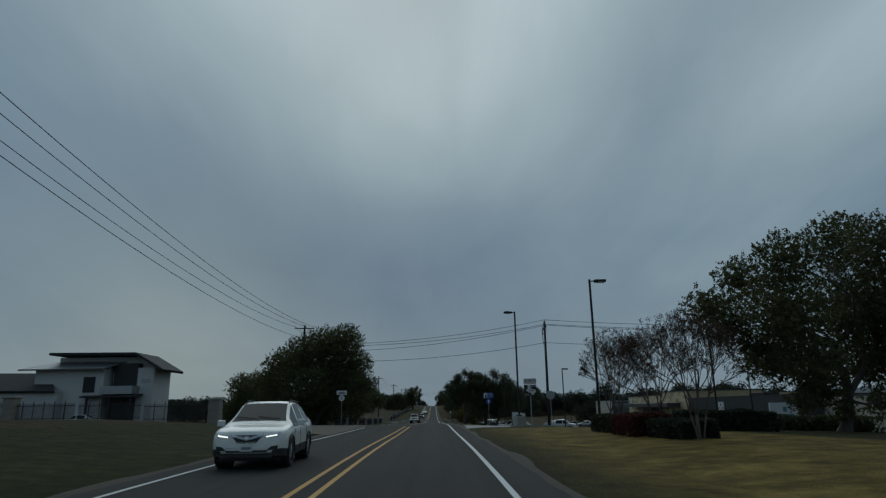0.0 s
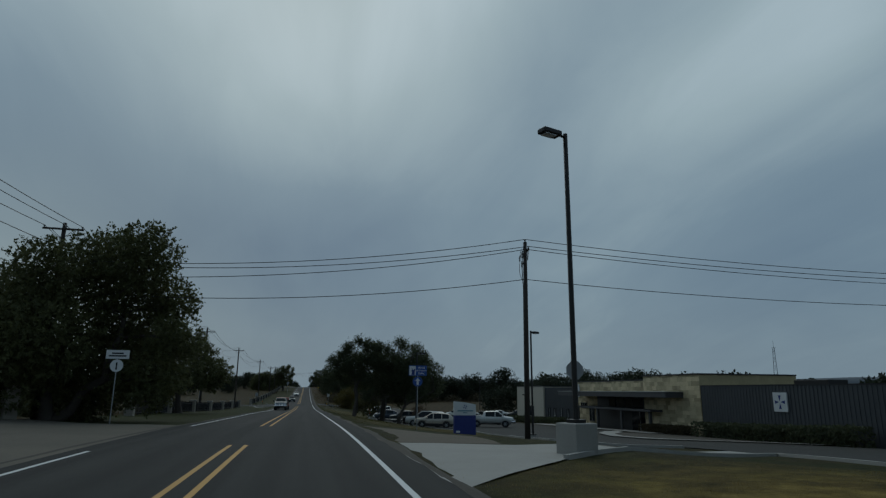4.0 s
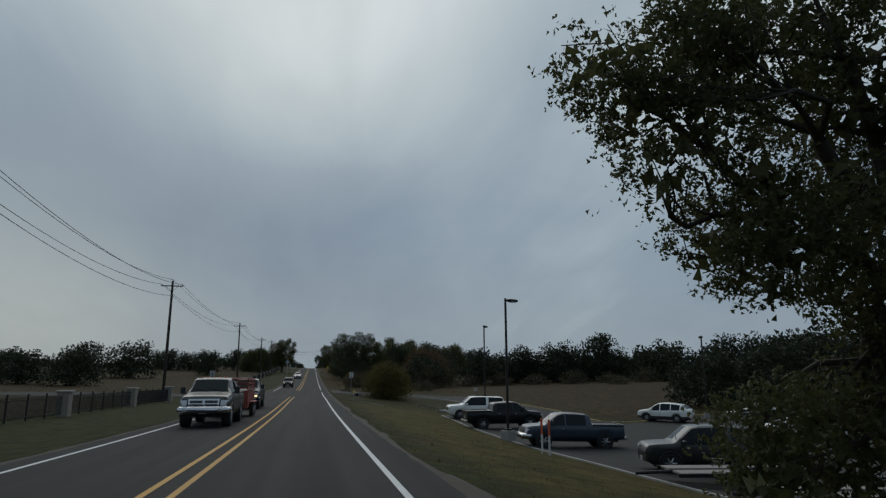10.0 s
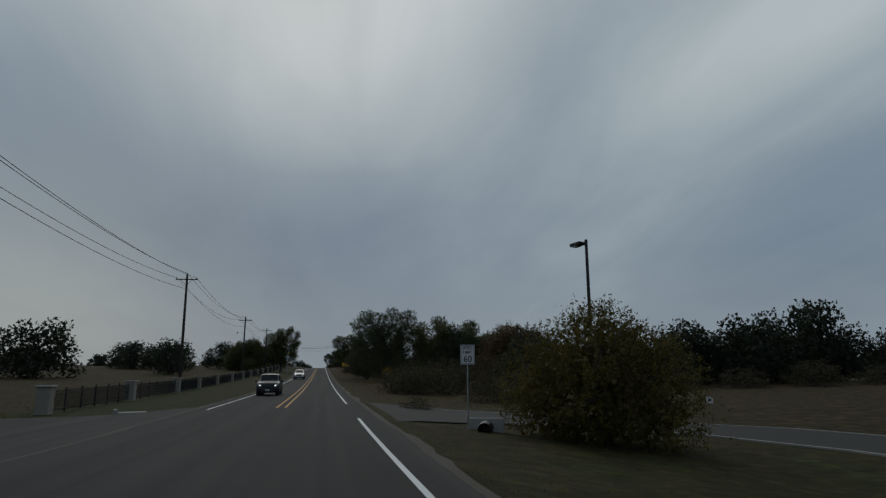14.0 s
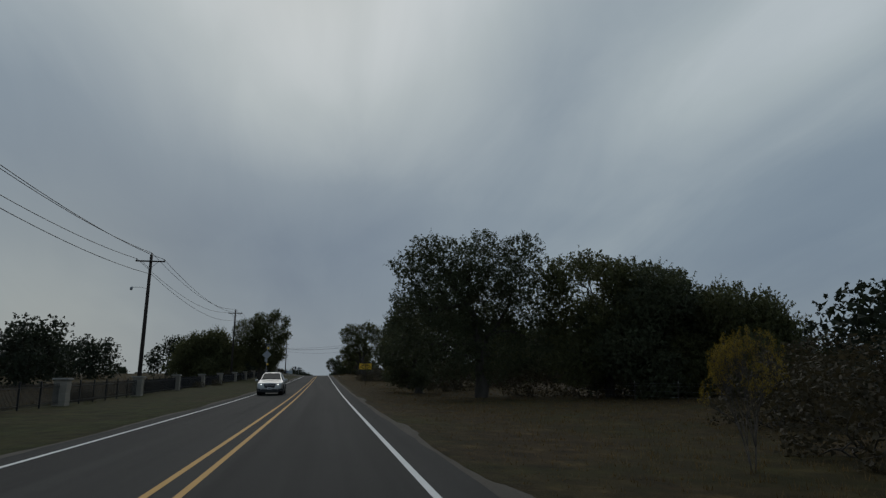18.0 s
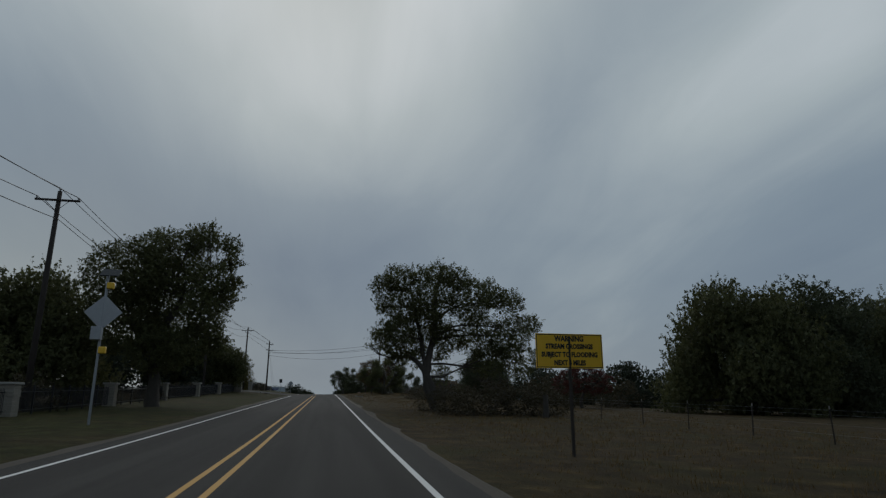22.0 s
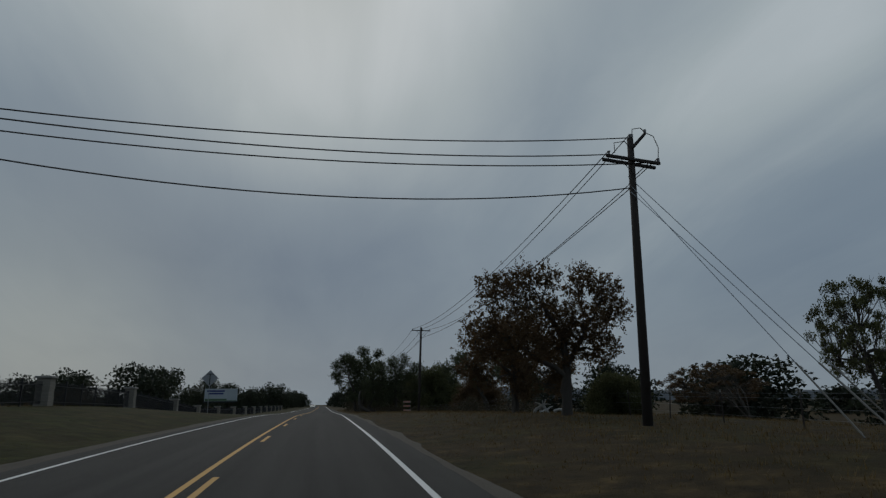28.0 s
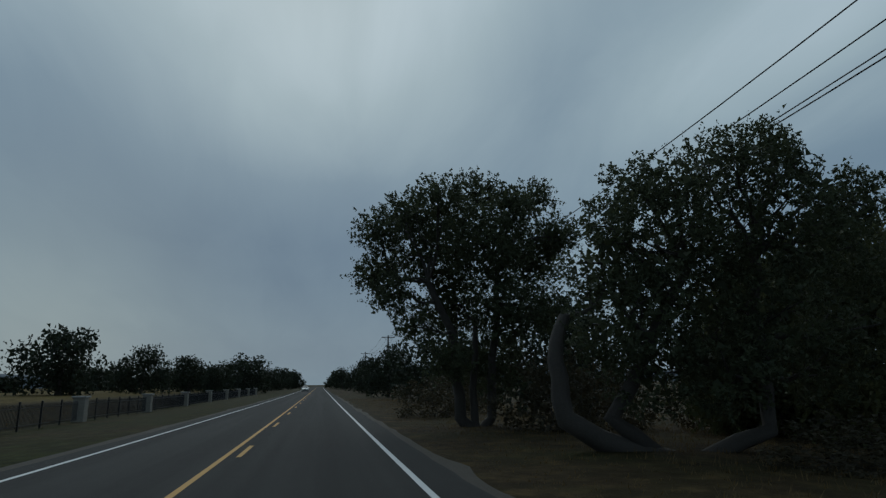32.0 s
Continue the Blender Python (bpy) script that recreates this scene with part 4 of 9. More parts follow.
def make_crape():
    """A vase-shaped crape myrtle: short stems that fork again and again, with dry leaves and seed heads near the tips."""
    rng = np.random.default_rng(71)
    root = thing("crape_myrtle", "vase-shaped crape myrtle with fine bare branches and sparse dry leaves", "tree", None, "crape myrtles")
    thin, tips = bmesh.new(), []

    def fork(p, d, length, r, level):
        q = p + d * length
        mid = p.lerp(q, 0.5) + Vector(rng.normal(size=3)) * 0.05 * length
        if level < 2:
            part("stem", tube(bmesh.new(), [p, mid, q], [r, r * 0.85, r * 0.72], 7), PALE_BARK, root, "", True)
        else:
            tube(thin, [p, mid, q], [r, r * 0.82, r * 0.64], 4, False)
        if level >= 3:
            tips.append((q, 0.5 if level < 5 else 1.0))
        if level == 6:
            return
        for _ in range(3 if level in (0, 3) else 2):
            e = d + Vector(rng.normal(size=3)) * 0.34 + Vector((q.x, q.y, 0)) * 0.045 * (level < 4)
            e.z = max(e.z, 0.30)
            fork(q, e.normalized(), length * rng.uniform(0.74, 0.92), r * 0.70, level + 1)

    for k in range(4):
        a = 1.57 * k + rng.uniform(-0.3, 0.3)
        fork(Vector((0.08 * math.cos(a), 0.08 * math.sin(a), -0.15)), Vector((0.30 * math.cos(a), 0.30 * math.sin(a), 1.0)).normalized(), 1.15, 0.058, 0)
    tagged(part("fine_branching", thin, BARK, root), kind="stuff")
    far_tips = [tuple(q) for q, w in tips if w == 1.0]
    v = leaf_cloud(rng, far_tips, [0.15] * len(far_tips), 9500, 0.036)
    part("crown", leaves_mesh("crown", v, CRAPE_LEAF), CRAPE_LEAF, root)
    root["r"] = float(np.percentile(np.hypot(v[:, 0], v[:, 1]), 97))
    root["h"] = float(np.percentile(v[:, 2], 99.6))
    return root


CRAPE = make_crape()

used = set()


def oak(k, x, y, r, top, turn, label="", mat=None):
    """A live oak with a crown radius, its top given over the road."""
    src = OAKS[k]
    h = road_z(y) + top - gz(x, y) + 0.12
    if k not in used:
        used.add(k)
        ob = set_down(src, x, y, r, h, turn)
        if label:
            tagged(ob, label)
        return ob
    return again(src, x, y, r, h, turn, 0.12, label, mat)


# beside the road, in driving order


def grow(label, x, y, lobes, stems, trunk, count, leaf, mat=None, name="live_oak", group="live oaks", gaps=0.24, core=190.0):
    """An oak of its own at a foot, its crown masses and stems given in the world."""
    g = gz(x, y) - 0.05
    seed = int(abs(x * 17 + y * 3))
    ob = crown_tree(name, label, "tree", seed, [(a - x, b - y, c - g, r) for a, b, c, r in lobes], [[(a - x, b - y, c - g) for a, b, c in s] for s in stems], trunk, count, leaf, mat or (OAK if seed % 2 else OAK2), group=group, gaps=gaps, reach=0.55 + leaf * 5, core=core)
    ob.matrix_world = Matrix.Translation((x, y, g))
    return ob


set_down(CRAPE, 9.6, 42.6, 2.2, 5.3, 10)
again(CRAPE, 10.3, 38.6, 2.2, 5.0, 130)
again(CRAPE, 9.9, 33.0, 2.1, 4.8, 250)
# crown masses as (x, y, z, radius); stems as bends (x, y, z) from the foot
grow("large live oak with a dense dark crown on a golden lawn", 26.6, 51.0,
     [(18.5, 50.3, 7.9, 1.48), (22.3, 52.9, 10.1, 1.97), (22.1, 46.6, 10.3, 1.85), (31.3, 55.2, 13.5, 2.49), (29.8, 48.6, 11.8, 2.13), (20.8, 52.2, 7.0, 1.94), (21.9, 47.1, 7.2, 2.56), (30.3, 53.5, 8.9, 3.40), (31.8, 50.1, 8.6, 3.31), (23.6, 54.6, 4.6, 1.43), (22.9, 47.2, 4.4, 1.88), (30.9, 53.2, 4.8, 2.38), (32.3, 49.6, 5.6, 2.91), (23.1, 51.0, 4.0, 1.51), (25.9, 50.8, 3.1, 1.50), (29.7, 51.7, 4.3, 1.79), (22.0, 51.3, 5.3, 1.10), (24.3, 51.0, 1.5, 0.76), (20.1, 51.1, 6.7, 0.76), (27.9, 50.5, 6.9, 1.73), (24.7, 51.6, 7.7, 1.32), (26.9, 50.9, 1.1, 0.84), (30.2, 50.6, 7.6, 1.73), (29.9, 51.6, 1.5, 1.11), (24.1, 51.0, 6.5, 1.39), (25.7, 51.0, 4.4, 1.62), (23.1, 51.0, 4.4, 0.99), (25.3, 51.0, 2.3, 1.17)],
     [[(27.4, 51.0, 2.1), (27.2, 51.0, 5.4)], [(27.4, 51.0, 2.1), (30.3, 51.0, 5.8)]], 0.4, 52000, 0.105)
grow("tall live oak with a broad dark crown beside the road", -15.7, 90.0,
     [(-10.8, 88.7, 9.9, 2.40), (-14.2, 91.5, 10.2, 2.50), (-16.0, 87.6, 8.4, 2.52), (-19.2, 91.5, 7.2, 2.68), (-19.5, 89.1, 4.9, 2.30), (-9.8, 91.5, 7.3, 2.15), (-8.5, 89.3, 4.7, 1.61), (-13.4, 92.2, 7.3, 3.92), (-15.6, 87.1, 4.8, 3.33), (-12.6, 92.5, 3.5, 3.63), (-18.0, 88.2, 2.3, 2.55), (-15.1, 92.3, 1.8, 3.02), (-9.6, 89.0, 2.3, 2.01)],
     [[(-15.6, 90.0, 2.9), (-14.9, 90.0, 6.0)], [(-12.6, 90.0, 2.4), (-11.9, 90.0, 6.1)]], 0.42, 60000, 0.115)
grow("wide live oak behind the iron fence", -14.8, 127.0,
     [(-17.4, 124.7, 6.8, 2.35), (-16.8, 128.6, 7.8, 1.93), (-13.7, 125.5, 6.4, 1.80), (-12.7, 128.3, 5.4, 1.92), (-10.3, 125.2, 4.0, 1.39), (-10.2, 128.0, 3.2, 1.06), (-18.2, 125.2, 5.1, 2.78), (-16.6, 129.0, 5.2, 3.02), (-12.4, 124.1, 3.5, 2.13), (-17.8, 128.4, 2.8, 2.56), (-11.0, 125.1, 2.5, 1.19), (-20.8, 127.4, 3.8, 3.33)],
     [[(-15.0, 127.0, 1.0), (-15.7, 127.0, 3.5)], [(-16.9, 127.0, 0.6), (-17.9, 127.0, 3.1)]], 0.4, 42000, 0.11)
grow("live oak with a leaning trunk at the lot's edge", 5.9, 128.2,
     [(3.1, 128.1, 5.4, 0.76), (4.1, 128.4, 6.3, 0.72), (4.9, 128.0, 7.1, 0.76), (6.3, 128.4, 8.1, 0.68), (7.3, 128.0, 7.6, 0.79), (8.7, 128.3, 7.3, 0.80), (3.5, 128.0, 4.2, 0.79), (4.6, 128.4, 2.8, 0.68), (4.9, 128.0, 5.1, 1.26), (7.0, 128.3, 5.8, 1.36), (8.6, 128.1, 5.3, 1.27), (6.3, 128.5, 4.0, 1.21), (7.7, 128.0, 3.1, 0.94), (4.0, 128.4, 3.4, 0.56)],
     [[(6.2, 128.2, 0.5), (6.0, 128.2, 2.6), (5.5, 128.2, 4.3)], [(6.1, 128.2, 2.1), (7.2, 128.2, 4.2)]], 0.24, 50000, 0.058, gaps=0.2, core=340)
grow("live oak with a forked leaning trunk beside the kerb", 11.5, 127.5,
     [(9.9, 127.1, 7.1, 0.82), (11.6, 127.9, 8.0, 0.80), (12.0, 126.8, 7.3, 0.85), (13.5, 127.0, 7.2, 0.81), (13.1, 124.8, 6.5, 0.70), (14.1, 124.4, 6.5, 0.64), (13.9, 123.2, 5.4, 0.83), (10.6, 127.9, 5.4, 1.53), (12.1, 126.5, 5.1, 1.66), (13.7, 125.4, 5.0, 1.55), (13.4, 123.1, 3.7, 1.38), (10.3, 128.0, 3.1, 1.54), (11.8, 126.4, 2.5, 1.48), (13.6, 125.5, 2.4, 1.40), (13.5, 123.2, 2.0, 1.11), (8.7, 127.6, 1.8, 0.94), (12.4, 123.7, 1.0, 0.65), (11.7, 128.0, 4.1, 1.35), (12.3, 125.3, 3.6, 1.29), (13.7, 124.5, 3.3, 1.22), (7.4, 127.3, 1.3, 0.92), (12.4, 129.3, 4.8, 1.81), (14.6, 129.5, 5.1, 1.82), (16.3, 128.6, 4.2, 1.34), (13.3, 129.4, 2.7, 2.13), (16.0, 129.1, 2.4, 1.80), (12.2, 129.8, 0.9, 1.47), (14.8, 129.2, 1.0, 1.09), (10.4, 128.9, 4.1, 2.24), (11.0, 129.8, 1.9, 1.92)],
     [[(11.8, 127.5, -1.1), (12.4, 127.5, 0.1), (12.3, 127.5, 2.1)], [(12.4, 127.5, 0.1), (14.1, 127.5, 0.8), (16.1, 127.5, 1.8)]], 0.26, 84000, 0.058, gaps=0.16, core=240)
grow("live oak with branches reaching over the verge", 10.2, 134.6,
     [(4.4, 134.5, 5.4, 0.75), (5.2, 134.9, 4.9, 0.69), (5.1, 134.1, 3.6, 0.52), (6.0, 134.9, 5.9, 0.91), (6.0, 134.3, 4.5, 0.74), (7.4, 134.9, 6.2, 1.13), (6.9, 134.2, 3.6, 0.63), (6.6, 135.0, 2.7, 0.86), (6.8, 133.8, 2.4, 0.80), (9.3, 135.2, 5.3, 1.29), (8.1, 134.1, 3.2, 0.93), (9.2, 135.2, 2.0, 0.89), (6.1, 134.1, 6.3, 0.82), (8.9, 135.1, 7.4, 1.05), (10.2, 134.5, 6.2, 1.73), (10.5, 134.9, 3.8, 1.70), (9.3, 134.3, 1.7, 0.95), (6.8, 135.0, -0.4, 0.69), (7.2, 134.3, -0.1, 0.74), (8.9, 134.9, 0.2, 0.91), (6.7, 134.3, -0.8, 0.64), (8.4, 135.1, -0.9, 0.93), (8.8, 134.3, -0.5, 0.96)],
     [[(10.6, 134.6, 1.3), (9.8, 134.6, 3.1), (8.3, 134.6, 4.5)], [(10.6, 134.6, 1.3), (9.2, 134.6, 2.3), (7.5, 134.6, 2.8)], [(10.3, 134.6, 2.4), (9.1, 134.6, 6.1)]], 0.28, 66000, 0.052, gaps=0.3, core=110)
grow("tall live oak with a wide crown arching over the verge", 12.9, 318.5,
     [(6.9, 318.0, 9.2, 1.67), (8.6, 319.6, 11.0, 1.73), (10.7, 317.6, 10.2, 2.12), (13.9, 319.1, 11.4, 1.99), (16.8, 317.8, 10.9, 1.85), (7.1, 318.9, 6.2, 1.89), (9.3, 317.0, 6.7, 2.73), (13.3, 319.4, 7.1, 3.34), (17.1, 318.2, 7.0, 3.03), (6.8, 318.8, 3.1, 1.65), (9.7, 317.3, 2.6, 2.75), (14.2, 319.4, 2.7, 3.10), (18.0, 318.3, 3.1, 2.80), (10.6, 319.4, 8.5, 1.81), (14.5, 317.2, 8.7, 1.92), (12.5, 320.0, 4.9, 2.32), (12.0, 317.6, 8.3, 1.84)],
     [[(13.0, 318.5, 1.7), (12.6, 318.5, 5.5), (10.6, 318.5, 8.9)], [(13.0, 318.5, 1.7), (15.6, 318.5, 6.5)]], 0.4, 72000, 0.092, gaps=0.29, core=105)
grow("tall dark live oak with a spreading crown behind the wire fence", 23.4, 316.0,
     [(18.8, 315.0, 8.3, 1.84), (23.3, 319.0, 10.1, 1.71), (22.8, 312.6, 8.2, 1.74), (29.9, 319.9, 9.1, 2.02), (28.2, 313.4, 7.5, 1.52), (33.2, 318.2, 6.5, 1.77), (32.6, 315.3, 4.9, 1.14), (21.0, 317.9, 5.1, 3.01), (23.4, 314.2, 4.7, 3.22), (29.6, 318.0, 4.7, 3.25), (20.0, 314.7, 1.6, 2.39), (27.0, 319.8, 1.8, 2.88), (27.6, 312.6, 1.5, 2.49), (33.3, 317.3, 2.1, 1.83)],
     [[(23.5, 316.0, 1.6), (22.8, 316.0, 5.4)], [(23.5, 316.0, 1.6), (27.9, 316.0, 5.4)]], 0.38, 48000, 0.11)
grow("dense dark live oak with foliage down to the ground", 9.5, 331.0,
     [(7.8, 329.3, 7.6, 0.84), (10.9, 333.8, 8.7, 1.26), (7.1, 329.7, 6.4, 0.96), (7.3, 333.2, 5.6, 1.10), (7.9, 328.6, 5.3, 1.53), (12.5, 334.0, 7.4, 1.77), (12.3, 329.7, 5.7, 1.49), (15.2, 331.7, 5.4, 1.62), (16.0, 330.3, 4.2, 1.21), (6.1, 332.3, 2.7, 0.95), (6.9, 329.1, 2.9, 1.56), (10.5, 332.3, 3.6, 2.01), (11.7, 329.4, 3.0, 1.47), (9.4, 332.3, 1.1, 1.90), (9.3, 327.9, 0.6, 1.08), (7.5, 332.8, 0.8, 1.21)],
     [[(9.5, 331.0, 0.8), (9.0, 331.0, 3.6)], [(9.6, 331.0, 0.8), (12.1, 331.0, 4.2)]], 0.34, 46000, 0.085)
grow("wide dense live oak behind the wire fence", 11.3, 351.0,
     [(9.7, 350.3, 7.8, 0.95), (12.1, 351.9, 9.1, 1.02), (12.9, 350.0, 8.5, 0.94), (9.3, 352.0, 6.9, 0.95), (8.2, 349.8, 4.9, 0.93), (8.2, 351.5, 3.8, 0.78), (10.1, 349.3, 6.0, 1.62), (14.0, 351.7, 6.9, 1.80), (9.2, 350.2, 3.6, 1.47), (13.0, 352.8, 4.3, 2.11), (14.3, 350.5, 4.3, 1.71), (8.9, 352.1, 1.9, 1.02), (10.4, 350.0, 1.7, 1.35), (14.0, 352.1, 1.8, 1.48)],
     [[(11.4, 351.0, 1.3), (11.0, 351.0, 3.3)], [(11.6, 351.0, 1.3), (13.3, 351.0, 3.8)]], 0.34, 42000, 0.08)
grow("broad live oak with a heavy leaning limb", 18.7, 352.5,
     [(16.1, 351.9, 9.7, 0.86), (21.2, 355.3, 12.3, 0.93), (19.5, 351.2, 10.6, 0.88), (23.2, 353.7, 10.5, 1.09), (21.3, 350.0, 8.4, 0.88), (26.1, 353.2, 8.7, 1.07), (25.8, 351.8, 7.2, 1.13), (18.9, 354.3, 8.6, 1.73), (18.0, 349.6, 7.1, 1.64), (24.6, 354.3, 7.4, 1.86), (24.3, 351.3, 5.2, 1.54), (18.8, 354.3, 4.9, 1.98), (19.6, 351.1, 4.5, 1.53), (25.9, 354.7, 4.9, 1.51), (17.3, 350.3, 2.0, 1.27), (16.7, 353.0, 1.8, 1.30), (20.6, 350.0, 2.0, 1.05)],
     [[(18.9, 352.5, 1.4), (18.4, 352.5, 4.6)], [(19.0, 352.5, 1.4), (21.9, 352.5, 4.0), (24.6, 352.5, 5.4)]], 0.36, 50000, 0.08)
grow("live oak with two leaning bare trunks by the road", 8.5, 398.2,
     [(4.1, 398.0, 10.6, 0.93), (5.3, 398.6, 11.3, 1.19), (6.8, 397.5, 11.2, 1.02), (4.0, 398.7, 9.1, 0.64), (4.1, 397.8, 7.0, 0.77), (8.9, 398.8, 11.8, 1.20), (10.0, 397.3, 11.4, 1.13), (5.9, 398.6, 9.1, 1.72), (5.4, 397.8, 6.9, 1.16), (6.6, 399.0, 5.2, 0.86), (7.8, 397.2, 9.1, 1.76), (9.4, 399.1, 6.7, 1.48), (11.0, 397.4, 9.6, 1.90), (13.3, 398.5, 10.3, 1.32), (14.5, 397.9, 9.3, 1.24), (12.3, 398.9, 6.8, 2.00), (14.5, 397.8, 6.7, 1.67), (16.4, 398.5, 7.7, 0.92), (15.4, 398.0, 4.8, 1.42), (13.0, 398.7, 4.8, 1.46), (4.9, 397.7, 6.0, 0.87), (7.9, 398.8, 7.8, 1.60), (3.7, 399.5, 6.5, 0.43), (3.3, 399.1, 5.9, 0.22), (4.1, 398.8, 5.6, 0.40), (5.0, 399.3, 4.9, 0.42), (5.1, 399.0, 4.1, 0.29), (5.7, 398.8, 5.0, 0.50), (6.7, 399.7, 6.6, 0.68), (7.6, 399.3, 5.6, 0.57), (8.2, 399.8, 4.7, 0.39), (7.1, 399.5, 4.4, 0.34), (5.0, 399.9, 7.6, 0.44), (5.3, 398.8, 7.9, 0.46), (4.6, 399.0, 5.3, 0.30), (5.6, 399.3, 4.5, 0.32), (5.0, 399.4, 4.4, 0.26), (9.2, 399.9, 5.2, 0.44), (3.9, 399.1, 6.8, 0.32)],
     [[(7.7, 398.2, 3.6), (8.0, 398.6, 5.2), (8.4, 399.0, 7.2), (8.6, 399.4, 9.5), (9.2, 399.8, 12.8)], [(7.6, 398.2, 3.7), (7.6, 398.6, 4.8), (7.3, 399.0, 6.6), (6.9, 399.4, 8.8), (6.6, 399.8, 10.5)], [(7.6, 398.2, 3.7), (7.0, 398.6, 4.6), (6.3, 399.0, 5.1), (5.6, 399.4, 5.0)]], 0.34, 96000, 0.066, gaps=0.27, core=105)
grow("huge live oak overhanging the iron fence", -12.4, 397.5,
     [(-13.5, 396.3, 12.5, 1.22), (-13.0, 398.4, 13.5, 1.18), (-10.7, 396.6, 13.4, 1.03), (-9.9, 398.5, 14.1, 1.11), (-7.9, 395.9, 12.8, 0.84), (-8.0, 398.2, 12.0, 0.73), (-7.6, 395.9, 9.8, 0.86), (-8.2, 398.9, 9.2, 0.75), (-13.0, 396.4, 10.2, 2.20), (-11.7, 398.8, 11.7, 2.26), (-8.6, 395.3, 10.1, 1.52), (-12.9, 398.4, 8.1, 2.62), (-9.3, 395.2, 7.7, 1.86), (-9.0, 398.9, 8.9, 1.07), (-15.3, 397.1, 10.6, 2.76), (-15.1, 398.0, 7.2, 3.11), (-10.4, 395.7, 5.3, 1.67), (-9.8, 399.3, 6.4, 1.35), (-12.5, 396.6, 5.2, 1.97), (-8.5, 398.4, 5.8, 0.92)],
     [[(-12.7, 397.5, 3.9), (-12.3, 397.5, 6.7), (-11.1, 397.5, 9.2)], [(-12.7, 397.5, 4.4), (-14.5, 397.5, 7.1)], [(-12.7, 397.5, 5.3), (-10.1, 397.5, 6.8)]], 0.48, 66000, 0.09)
grow("dense rounded oak beside a timber fence brace", 10.5, 467.8,
     [(8.7, 466.6, 8.8, 0.49), (11.6, 469.2, 9.5, 0.77), (10.7, 466.4, 8.8, 0.51), (14.5, 469.5, 9.2, 0.70), (12.8, 466.4, 7.9, 0.58), (9.0, 469.4, 9.0, 0.65), (6.7, 466.7, 7.3, 0.59), (6.7, 468.4, 6.9, 0.58), (6.0, 467.5, 6.0, 0.48), (9.6, 469.8, 7.7, 1.11), (9.0, 465.6, 6.9, 1.09), (13.6, 469.0, 7.5, 1.21), (13.9, 467.3, 6.8, 0.68), (15.6, 468.2, 6.3, 0.58), (13.2, 466.7, 5.4, 0.52), (7.7, 468.4, 5.6, 0.88), (8.2, 466.3, 5.4, 1.02), (12.6, 469.9, 5.6, 1.44), (9.5, 465.7, 4.1, 0.91), (10.9, 470.0, 4.1, 0.88)],
     [[(10.7, 467.8, 4.1), (10.5, 467.8, 6.5)], [(10.7, 467.8, 4.1), (12.5, 467.8, 6.6)], [(10.6, 467.8, 4.4), (8.1, 467.8, 6.2)]], 0.28, 42000, 0.062, gaps=0.12, core=320)
grow("tall dark live oak leaning over the verge", 6.3, 585.0,
     [(2.1, 584.7, 11.2, 0.91), (3.5, 586.3, 12.5, 1.02), (4.3, 583.2, 12.3, 0.85), (6.8, 587.2, 13.8, 1.13), (7.3, 583.0, 12.2, 0.89), (9.5, 586.4, 13.4, 0.87), (9.7, 584.4, 11.2, 0.90), (2.2, 585.6, 9.7, 0.94), (2.5, 583.9, 8.5, 0.77), (4.6, 586.8, 11.1, 1.85), (6.3, 583.6, 10.7, 1.84), (9.3, 586.5, 10.6, 1.47), (3.3, 583.2, 7.2, 0.64), (5.6, 587.0, 8.5, 1.61), (7.1, 583.4, 7.9, 1.40), (9.6, 586.2, 8.2, 1.09), (4.7, 583.7, 5.9, 0.87), (7.1, 585.9, 5.7, 1.43)],
     [[(5.5, 585.0, 3.7), (5.2, 585.0, 6.4), (4.2, 585.0, 9.2)], [(6.8, 585.0, 3.7), (7.1, 585.0, 7.3), (7.2, 585.0, 9.8)], [(6.1, 585.0, 3.5), (6.2, 585.0, 7.8)]], 0.3, 50000, 0.075, gaps=0.16, core=220)
grow("broad live oak with several leaning trunks", 8.5, 574.6,
     [(7.1, 574.1, 8.9, 0.85), (8.6, 575.2, 10.4, 0.92), (8.8, 573.9, 10.2, 0.78), (11.0, 575.4, 11.3, 0.86), (10.9, 573.7, 11.0, 0.77), (12.9, 575.1, 11.8, 0.73), (12.9, 574.2, 10.9, 0.80), (14.6, 574.9, 10.5, 0.84), (15.2, 574.4, 10.0, 0.87), (7.1, 574.7, 8.1, 1.08), (8.4, 574.3, 8.6, 1.53), (10.7, 575.0, 9.3, 1.71), (12.2, 574.2, 9.1, 1.61), (14.7, 574.9, 8.8, 1.49), (7.4, 574.3, 6.6, 1.44), (10.1, 575.5, 6.8, 2.07), (11.7, 574.3, 6.8, 1.72), (14.8, 575.0, 6.8, 1.41), (8.0, 574.3, 5.4, 1.15), (13.5, 575.2, 5.5, 1.22), (9.8, 573.8, 5.3, 1.11)],
     [[(5.8, 574.6, 4.2), (5.6, 574.6, 5.6), (5.9, 574.6, 6.7)], [(7.0, 574.6, 4.2), (8.2, 574.6, 6.1), (9.5, 574.6, 8.0)], [(11.4, 574.6, 3.8), (11.4, 574.6, 6.2), (11.5, 574.6, 8.6)]], 0.32, 52000, 0.07, gaps=0.24, core=85)
